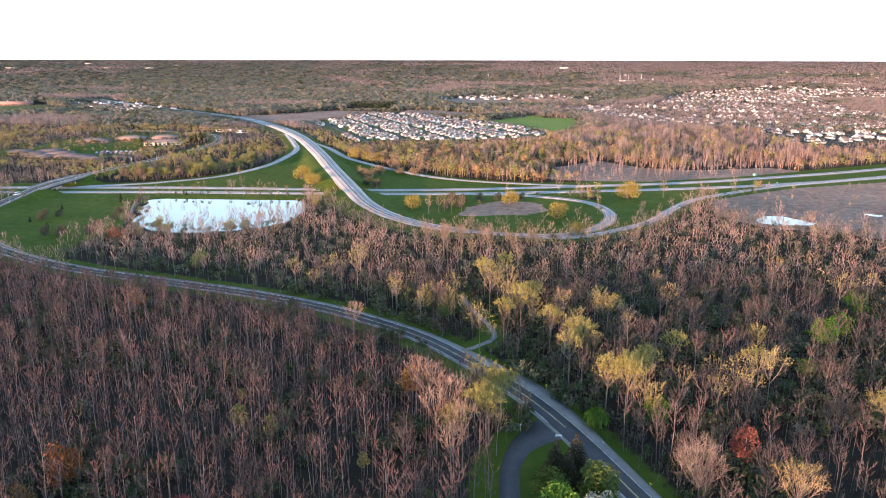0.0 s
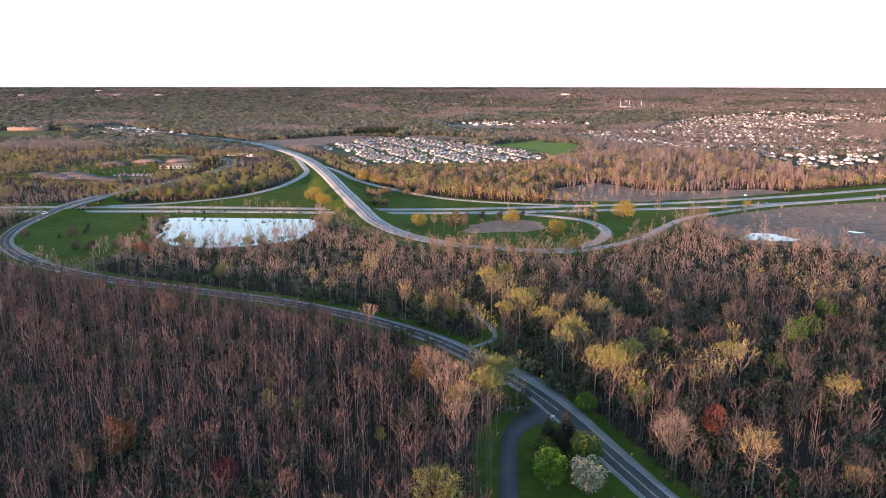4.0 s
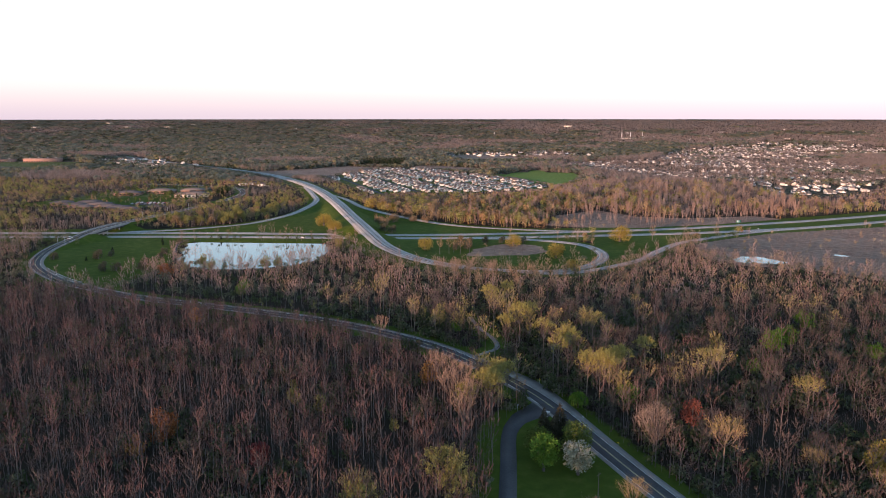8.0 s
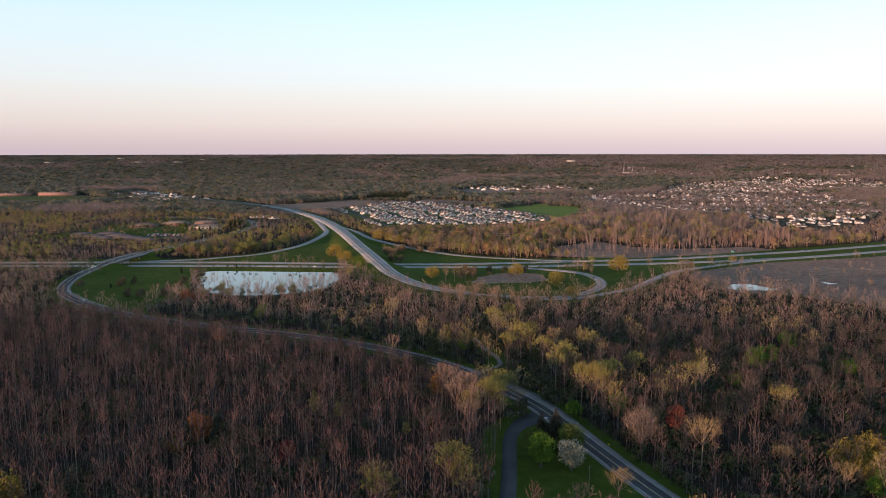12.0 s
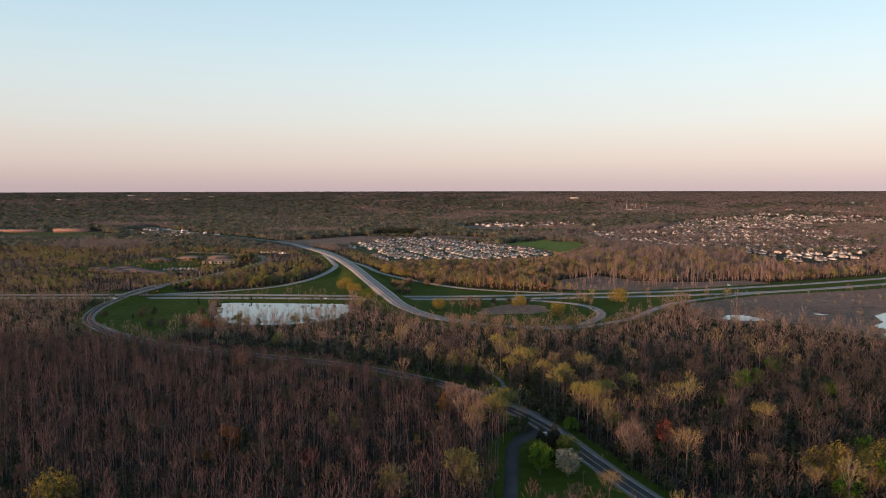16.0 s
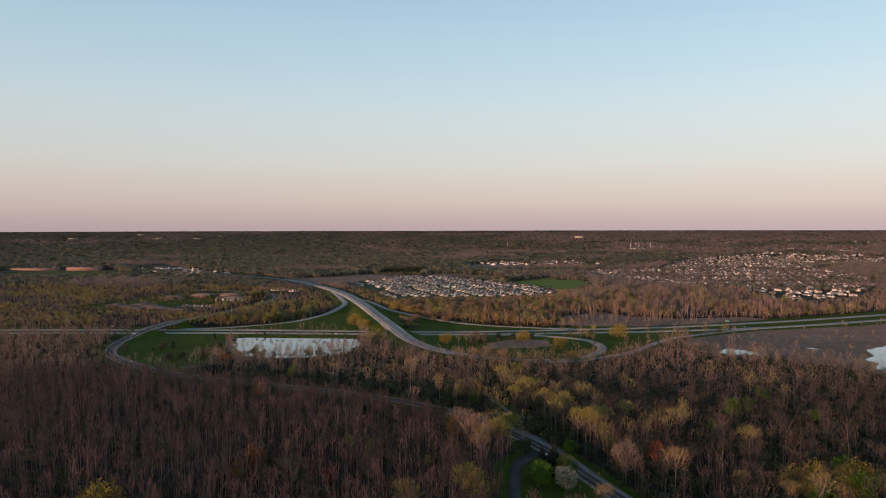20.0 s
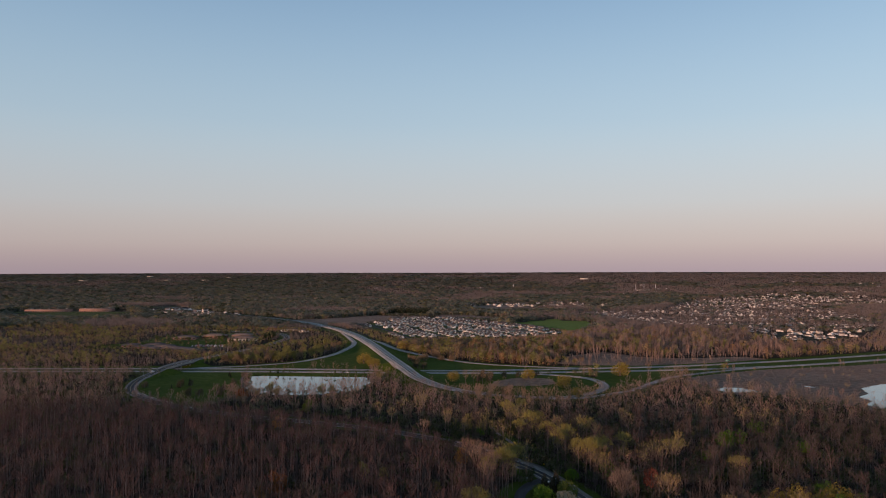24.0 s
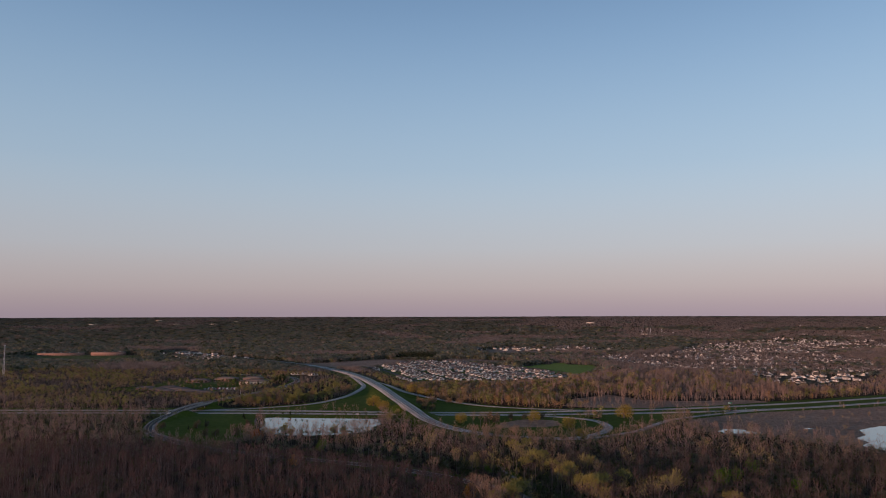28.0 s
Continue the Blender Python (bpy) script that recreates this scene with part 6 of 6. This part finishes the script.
# the suburb: houses along bending streets
q = scatter(150, 1520, 1050, 2880, 26)
q = q[inside(q[:, 0], q[:, 1], SUBURB)]
gap = patchy(q[:, 0], q[:, 1], 0.006, 4.0)
q = q[((gap > 0.37) | (q[:, 1] < 1400)) & (rng.uniform(0, 1, len(q)) < 0.8)]
burb = sorted(((a, b, 25 * round(math.sin(a * 0.01 + b * 0.006) * 4) + rng.normal() * 6) for a, b in q), key=lambda k: k[1] - 0.25 * k[0])
settle(burb, [1, 2, 3, 1], LABELS, "suburban houses", 140, "hundreds of pale suburban houses among trees", 0.82)
# scattered homes on the wooded plain
lone = []
for x, y, n, spread in ((-890, 1700, 22, 60), (-795, 1600, 18, 45), (-985, 1800, 12, 50), (60, 2150, 34, 120), (200, 2260, 20, 120), (-20, 2180, 16, 70), (-420, 2500, 14, 200), (900, 3000, 30, 300), (1500, 2400, 30, 200),
                        (-1300, 2600, 20, 300), (-700, 3200, 16, 300), (300, 3000, 20, 300), (1700, 3100, 30, 350)):
    for _ in range(n):
        lone.append((x + rng.normal() * spread, y + rng.normal() * spread * 0.5, rng.uniform(0, 360)))
settle(lone, [1, 2, 3], LABELS, "village houses", 40, "scattered pale houses between far woods")


# ---------------------------------------------------------------- larger buildings
def hall(x, y, lx, ly, h, turn, wall, roof, label, hip=0.0, windows=0, category="building"):
    root = tagged(new("building"), label, category)
    part("wall", Build().box((-lx / 2, -ly / 2, -0.5), (lx / 2, ly / 2, h)), wall, root)
    if hip:
        a, c = lx / 2 + 1, ly / 2 + 1
        k = max(lx / 2 - ly / 2, 1.0)
        v = [(-a, -c, h), (a, -c, h), (a, c, h), (-a, c, h), (-k, 0, h + hip), (k, 0, h + hip), (-a, -c, h - 0.3), (a, -c, h - 0.3), (a, c, h - 0.3), (-a, c, h - 0.3)]
        b = Build().quads(v, [(0, 1, 5, 4), (2, 3, 4, 5), (0, 6, 7, 1), (1, 7, 8, 2), (2, 8, 9, 3), (3, 9, 6, 0), (6, 9, 8, 7)])
        b.add(v, [(1, 2, 5), (3, 0, 4)])
        part("roof", b, roof, root)
    else:
        part("roof", Build().box((-lx / 2 - 0.3, -ly / 2 - 0.3, h), (lx / 2 + 0.3, ly / 2 + 0.3, h + 0.5)), roof, root)
        for i in range(max(1, int(lx / 22))):
            ux = -lx / 2 + lx * (i + 0.5) / max(1, int(lx / 22))
            part("roof_unit", Build().box((ux - 1.5, -1.2, h + 0.5), (ux + 1.5, 1.2, h + 2.0)), M_STEEL, root, "grey rooftop ventilation unit")
    for i in range(windows):
        wx = -lx / 2 + lx * (i + 0.5) / windows
        for s in (-1, 1):
            pane = part("window", Build().box((wx - lx / windows * 0.3, s * ly / 2 - 0.06, 1.0), (wx + lx / windows * 0.3, s * ly / 2 + 0.06, min(h - 0.9, 2.8))), M_WINDOW, root)
            part("sill", Build().box((wx - lx / windows * 0.33, s * ly / 2 - 0.16, 0.85), (wx + lx / windows * 0.33, s * ly / 2 + 0.16, 0.99)), M_CREAM, pane, "pale window sill")
    root.matrix_basis = pose(x, y, floor_at(x, y), 0, 0, turn)
    return root


hall(-452, 968, 48, 24, 4.5, 15, M_CREAM, M_FLAT_ROOF, "low cream office block with a brown hipped roof", 3.2, 8)
hall(-476, 1028, 36, 22, 4.5, 20, M_BRICK, M_FLAT_ROOF, "low brick office with a brown hipped roof", 3.0, 6)
hall(-520, 1012, 40, 24, 4.5, 10, M_BRICK, M_FLAT_ROOF, "low brick office beside the parking lot", 3.4, 6)
hall(-560, 985, 38, 22, 4.0, 8, M_BRICK, M_TAR_ROOF, "low dark-roofed brick office among trees", 3.0, 6)
for x, y, lx, t in ((-560, 838, 30, 28), (-530, 845, 32, 24), (-508, 826, 30, 20), (-486, 812, 28, 26), (-556, 868, 30, 32), (-465, 800, 24, 18), (-590, 858, 28, 35), (-535, 815, 26, 25)):
    hall(x, y, lx, 15, 3.4, t, M_BRICK, M_TAR_ROOF, "low brick building with a grey hipped roof", 2.6, 4)
hall(-508, 1240, 16, 11, 6.0, 20, M_BRICK, M_FLAT_ROOF, "red brick house with a red-brown roof", 4.0, 3)
hall(-430, 1160, 34, 14, 4.0, 25, M_WHITE, M_TAR_ROOF, "long white shop with a grey roof", 2.0, 6)
hall(-398, 1142, 18, 12, 4.0, 25, M_WHITE, M_TAR_ROOF, "small white shop by the road", 2.0, 3)
hall(-470, 1185, 26, 14, 4.5, 10, M_BRICK, M_TAR_ROOF, "low brick building with a grey roof", 2.5, 4)
hall(13, 905, 26, 14, 4.5, 8, M_WHITE, M_TAR_ROOF, "white shed at the edge of bare woods", 2.4, 3)
hall(-1195, 1765, 88, 34, 9, 12, M_BRICK, M_FLAT_ROOF, "large red brick school with a flat roof", 0, 14)
hall(-1330, 1745, 120, 30, 7, 14, M_BRICK, M_FLAT_ROOF, "long low brick school wing with a flat roof", 0, 18)
hall(-1470, 1830, 90, 40, 8, 10, M_CREAM, M_TAR_ROOF, "pale school hall with a flat roof", 0, 10)
for x, y, lx, h, t in ((412, 3796, 42, 7, 5), (601, 3112, 70, 5, 6), (-2039, 3685, 34, 4, 30), (-2150, 3218, 40, 5, 40), (-1790, 3392, 30, 5, 30), (-1616, 3462, 40, 5, 25), (-1585, 3703, 26, 4, 25),
                       (-843, 1890, 56, 6, 20), (1231, 2990, 36, 5, -20), (1389, 2860, 60, 5, -20)):
    hall(x, y, lx, 14, h, t, M_CREAM, M_CREAM, "pale flat-roofed hall on the far plain", 0, 0)


def mast(x, y, h, r, label, name="mast", lattice=False):
    root = tagged(new(name), label, "mast")
    if lattice:
        for k in range(3):
            a = 2.094 * k
            c, s = math.cos(a), math.sin(a)
            part("leg", Build().tube([(c * 2.2, s * 2.2, -0.5), (c * 0.5, s * 0.5, h)], [r, r * 0.7], 4), M_STEEL, root)
        for i in range(14):
            z0, z1 = h * i / 14, h * (i + 1) / 14
            q = lambda z, k: (math.cos(2.094 * k) * (2.2 - 1.7 * z / h), math.sin(2.094 * k) * (2.2 - 1.7 * z / h), z)
            part("brace", Build().tube([q(z0, i % 3), q(z1, (i + 1) % 3)], [r * 0.6] * 2, 3), M_STEEL, root)
        part("antenna", Build().tube([(0, 0, h - 2), (0, 0, h + 5)], [0.25, 0.1], 5), M_STEEL, root)
        for k in range(6):
            a = 1.047 * k
            part("antenna_panel", Build().box((math.cos(a) * 1.6 - 0.2, math.sin(a) * 1.6 - 0.2, h - 3), (math.cos(a) * 1.6 + 0.2, math.sin(a) * 1.6 + 0.2, h - 0.6)), M_SIGN_WHITE, root)
    else:
        part("shaft", Build().tube([(0, 0, -1), (0, 0, h * 0.6), (0, 0, h)], [r, r * 0.85, r * 0.7], 8), M_SIGN_WHITE, root)
        part("rim", Build().tube([(0, 0, h - 0.8), (0, 0, h + 0.3)], [r * 0.8, r * 0.8], 8), M_STEEL, root)
    root.matrix_basis = pose(x, y, floor_at(x, y))


mast(20, 3302, 17, 1.3, "pale water tower on the far plain", "water_tower")
for x, h in ((578, 27), (615, 29), (667, 27)):
    mast(x, 3134, h, 0.9, "slender white chimney on the far plain", "chimney")
mast(-982, 1051, 62, 0.3, "slim steel lattice mast with aerials", lattice=True)


# thickets between the office blocks
OFFICE_SPOTS = np.array([(-452, 968), (-476, 1028), (-520, 1012), (-560, 985), (-560, 838), (-530, 845), (-508, 826), (-486, 812), (-556, 868), (-465, 800), (-590, 858), (-535, 815)])
p = scatter(-640, -425, 775, 1115, 9.0)
p = p[inside(p[:, 0], p[:, 1], OFFICES) | (p[:, 1] < 850)]
free = np.min(np.hypot(p[:, None, 0] - OFFICE_SPOTS[:, 0], p[:, None, 1] - OFFICE_SPOTS[:, 1]), 1) > 16
free &= ~((p[:, 0] > -508) & (p[:, 0] < -428) & (p[:, 1] > 832) & (p[:, 1] < 898)) & (near_line(p[:, 0], p[:, 1], SIDE)[0] > 9)
free &= patchy(p[:, 0], p[:, 1], 0.02, 31.0) + rng.uniform(-0.3, 0.3, len(p)) > np.where(p[:, 1] < 840, 0.2, 0.45)
p = p[free]
for k, mat, word in ((0, M_OLIVE, "olive"), (1, M_BUSH, "tan brown"), (2, M_UNDER, "dark green")):
    woods("thicket", CLUMP3, grounded(p[k::3]), rng.uniform(0.3, 0.75, len(p[k::3])), (M_BARK, mat, mat), f"{word} thicket between the office blocks", "bushes")


# ---------------------------------------------------------------- vehicles, signs, posts
def car(label, paint, long=4.6, wide=1.85, high=1.5, van=False, group=""):
    root = tagged(new("car" if not van else "van"), label, "car" if not van else "van", group)
    a, b = long / 2, wide / 2
    belt = high * 0.58
    body = [(-a, 0.35), (-a, belt * 0.95), (-a + 0.3, belt), (a - 0.2, belt * 0.9), (a, belt * 0.7), (a, 0.35)]
    v = [(x, -b, z) for x, z in body] + [(x, b, z) for x, z in body]
    n = len(body)
    part("body", Build().add(v, [(i, (i + 1) % n, n + (i + 1) % n) for i in range(n)] + [(i, n + (i + 1) % n, n + i) for i in range(n)] + [(0, i + 1, i) for i in range(1, n - 1)] + [(n, n + i, n + i + 1) for i in range(1, n - 1)]), paint, root)
    c0, c1, t0, t1 = (-a + 0.1, a - 0.9, -a + 0.25, a - 1.5) if van else (-a + 0.5, a - 1.2, -a + 1.2, a - 2.0)
    cab = [(c0, belt - 0.02), (t0, high), (t1, high), (c1, belt - 0.06)]
    v = [(x, -b * 0.9, z) for x, z in cab] + [(x, b * 0.9, z) for x, z in cab]
    part("window", Build().quads(v, [(0, 1, 5, 4), (2, 3, 7, 6), (0, 3, 2, 1), (4, 5, 6, 7)]), M_WINDOW, root)
    part("roof", Build().box((t0 - 0.05, -b * 0.92, high - 0.06), (t1 + 0.05, b * 0.92, high + 0.03)), paint, root)
    for x in (-a + 0.8, a - 0.85):
        for y in (-b + 0.08, b - 0.08):
            wheel = part("wheel", Build().tube([(x, y - 0.11, 0.33), (x, y + 0.11, 0.33)], [0.33, 0.33], 10), M_SEAM, root, "black tyre")
            part("rim", Build().tube([(x, y - 0.13, 0.33), (x, y + 0.13, 0.33)], [0.2, 0.2], 8), M_STEEL, wheel, "grey metal rim")
    for y in (-b * 0.7, b * 0.7):
        part("headlight", Build().box((a - 0.05, y - 0.18, belt * 0.6), (a + 0.02, y + 0.18, belt * 0.8)), M_SIGN_WHITE, root)
    return root


M_CAR_WHITE = varied("white car paint", (0.7, 0.7, 0.7), (0.76, 0.76, 0.76), (0.8, 0.8, 0.8), 0.3)
M_CAR_DARK = varied("dark car paint", (0.02, 0.02, 0.025), (0.03, 0.03, 0.035), (0.045, 0.045, 0.05), 0.3)
M_CAR_RED = varied("red car paint", (0.3, 0.03, 0.03), (0.36, 0.04, 0.04), (0.4, 0.05, 0.05), 0.3)
M_CAR_GREY = varied("silver car paint", (0.36, 0.37, 0.38), (0.42, 0.43, 0.44), (0.48, 0.49, 0.5), 0.3, 0.2)


def on_road(thing, line, y, off, lift, flip=False, by=1):
    i = int(np.argmin(abs(line[:, by] - y)))
    s = sideways(line)[i]
    c = line[i, :2] + s * off
    ang = math.degrees(math.atan2(s[0], -s[1])) + (180 if flip else 0)
    thing.matrix_basis = pose(c[0], c[1], line[i, 2] + lift, 0, 0, ang)


on_road(car("white van driving on the bend before the bridge", M_CAR_WHITE, 5.6, 2.0, 2.2, True), MAIN, 566, -1.8, 0.13)
on_road(car("dark car on the motorway", M_CAR_DARK), HWY_S, 679, 1.8, 0.13)
on_road(car("dark car on the motorway's far carriageway", M_CAR_DARK), HWY_N, 768, -1.8, 0.13, True)
on_road(car("white car on the motorway behind the pond", M_CAR_WHITE), HWY_S, -187, 1.8, 0.13, by=0)
lot = Build()
for x0, y0, x1, y1 in ((-500, 868, -440, 890), (-470, 838, -436, 866)):
    lot.box((x0, y0, -0.1), (x1, y1, 0.10 if x0 == -500 else 0.094))
structure("parking_lot", lot, M_ASPHALT, "grey asphalt parking lot beside the offices", "parking lot")
first = {}
for i in range(34):
    k = i % 4
    x, y = (-497 + 3.1 * (i % 18), 871 if i < 18 else 886)
    if i in (4, 9, 15, 22, 27):
        continue
    m = pose(x, y, 0.11, 0, 0, 90 if i < 18 else 270)
    if k not in first:
        first[k] = car(("white", "black", "silver", "red")[k] + " car in the office parking lot", (M_CAR_WHITE, M_CAR_DARK, M_CAR_GREY, M_CAR_RED)[k], group="parked cars")
        first[k].matrix_basis = m
    else:
        copy_thing(first[k], m)


def sign(x, y, turn, shape, mat, label, high=2.4, size=0.55):
    root = tagged(new("road_sign"), label, "road sign")
    part("post", Build().tube([(0, 0, -0.3), (0, 0, high)], [0.06, 0.06], 5), M_STEEL, root)
    if shape == "diamond":
        v = [(0, -0.07, high - size), (size, -0.07, high), (0, -0.07, high + size), (-size, -0.07, high)]
        v += [(a, -0.02, c) for a, _, c in v]
        b = Build().quads(v, [(0, 1, 2, 3), (7, 6, 5, 4), (0, 4, 5, 1), (1, 5, 6, 2), (2, 6, 7, 3), (3, 7, 4, 0)])
    else:
        b = Build().box((-size * 1.5, -0.08, high - size * 0.7), (size * 1.5, -0.02, high + size * 0.5))
    panel = part("panel", b, mat, root)
    if shape == "diamond":
        part("symbol", Build().box((-0.06, -0.085, high - size * 0.45), (0.06, -0.07, high + size * 0.45)), M_SEAM, panel, "plain black bar")
    elif size > 1:
        for k in range(3):
            part("text_bar", Build().box((-size * 1.2, -0.1, high - size * 0.45 + k * size * 0.35), (size * (1.1 - 0.3 * k), -0.08, high - size * 0.3 + k * size * 0.35)), M_SIGN_WHITE, panel, "plain white bar of lettering")
    root.matrix_basis = pose(x, y, floor_at(x, y), 0, 0, turn)


sign(10.5, 240, -35, "diamond", M_SIGN_YELLOW, "yellow diamond warning sign on the verge")
sign(20.6, 226, -35, "diamond", M_SIGN_YELLOW, "yellow diamond warning sign on the verge")
sign(25.6, 225.5, -35, "board", M_SIGN_YELLOW, "small yellow marker board at the woods' edge", 1.6, 0.3)
sign(35.4, 188, -35, "board", M_SIGN_WHITE, "small white marker board on the verge", 1.4, 0.25)
sign(45.5, 166, -35, "board", M_SIGN_YELLOW, "small yellow marker board on the verge", 1.2, 0.25)
sign(21.2, 188.5, 0, "board", M_SIGN_WHITE, "white street sign at the junction", 3.0, 0.7)
sign(12.5, 203.5, 40, "board", M_SIGN_WHITE, "white road sign at the junction", 2.2, 0.35)
sign(9.5, 196, 60, "board", M_STEEL, "grey back of a sign at the junction", 2.4, 0.5)
sign(274, 720, 20, "board", M_SIGN_GREEN, "large road sign beside the motorway", 5.0, 2.0)
sign(-332, 427, 0, "board", M_SIGN_WHITE, "white chevron board on the bend", 1.5, 0.4)
sign(284, 688, 20, "board", M_SIGN_WHITE, "small white sign on the motorway verge", 2.0, 0.5)
sign(20.5, 172, 30, "board", M_SIGN_WHITE, "small white sign under the spruces", 1.8, 0.4)


def lamp_post(x, y, h, label, arm=True, name="street_lamp", turn=0):
    root = tagged(new(name), label, "lamp" if arm else "pole")
    part("pole", Build().tube([(0, 0, -0.5), (0, 0, h)], [0.16, 0.09], 6), M_STEEL if arm else M_WOOD_POLE, root)
    if arm:
        part("arm", Build().tube([(0, 0, h - 0.2), (1.0, 0, h + 0.2), (2.2, 0, h + 0.25)], [0.06, 0.05, 0.05], 5), M_STEEL, root)
        part("lamp_head", Build().box((1.9, -0.15, h + 0.12), (2.8, 0.15, h + 0.28)), M_STEEL, root)
    else:
        part("crossarm", Build().box((-1.2, -0.07, h - 0.9), (1.2, 0.07, h - 0.72)), M_WOOD_POLE, root)
    root.matrix_basis = pose(x, y, floor_at(x, y), 0, 0, turn)


for x, y in ((-430, 905), (-424, 955), (-410, 1010), (-470, 900), (-455, 1060), (-446, 1086), (-392, 850), (-530, 940), (-560, 1130), (-620, 1180), (-700, 1240)):
    lamp_post(x, y, 14, "tall wooden utility pole by the offices", False, "utility_pole", 20)
for y in (545, 680, 740, 800):
    i = int(np.argmin(abs(MAIN[:, 1] - y)))
    s = sideways(MAIN)[i]
    lamp_post(MAIN[i, 0] + s[0] * 7.6, MAIN[i, 1] + s[1] * 7.6, 9, "grey street lamp beside the bridge road", True, "street_lamp", math.degrees(math.atan2(-s[1], -s[0])))
lamp_post(32.5, 128, 9, "wooden utility pole on the junction lawn", False, "utility_pole", 50)
lamp_post(-405, 548, 6, "grey street lamp on the bend", True)

rail = tagged(new("guard_rail"), "low pale guard rail on the inside of the bend", "guard rail")
k = np.nonzero((MAIN[:, 1] > 400) & (MAIN[:, 1] < 450) & (MAIN[:, 0] < -250))[0]
part("beam", ribbon(MAIN, 6.0, 6.12, 0.85, 0.32, k[0], k[-1] + 1), M_STEEL, rail)
sd = sideways(MAIN)
for i in k:
    c = MAIN[i, :2] + sd[i] * 6.06
    part("post", Build().box((c[0] - 0.08, c[1] - 0.08, -0.2), (c[0] + 0.08, c[1] + 0.08, 0.7)), M_WOOD_POLE, rail)
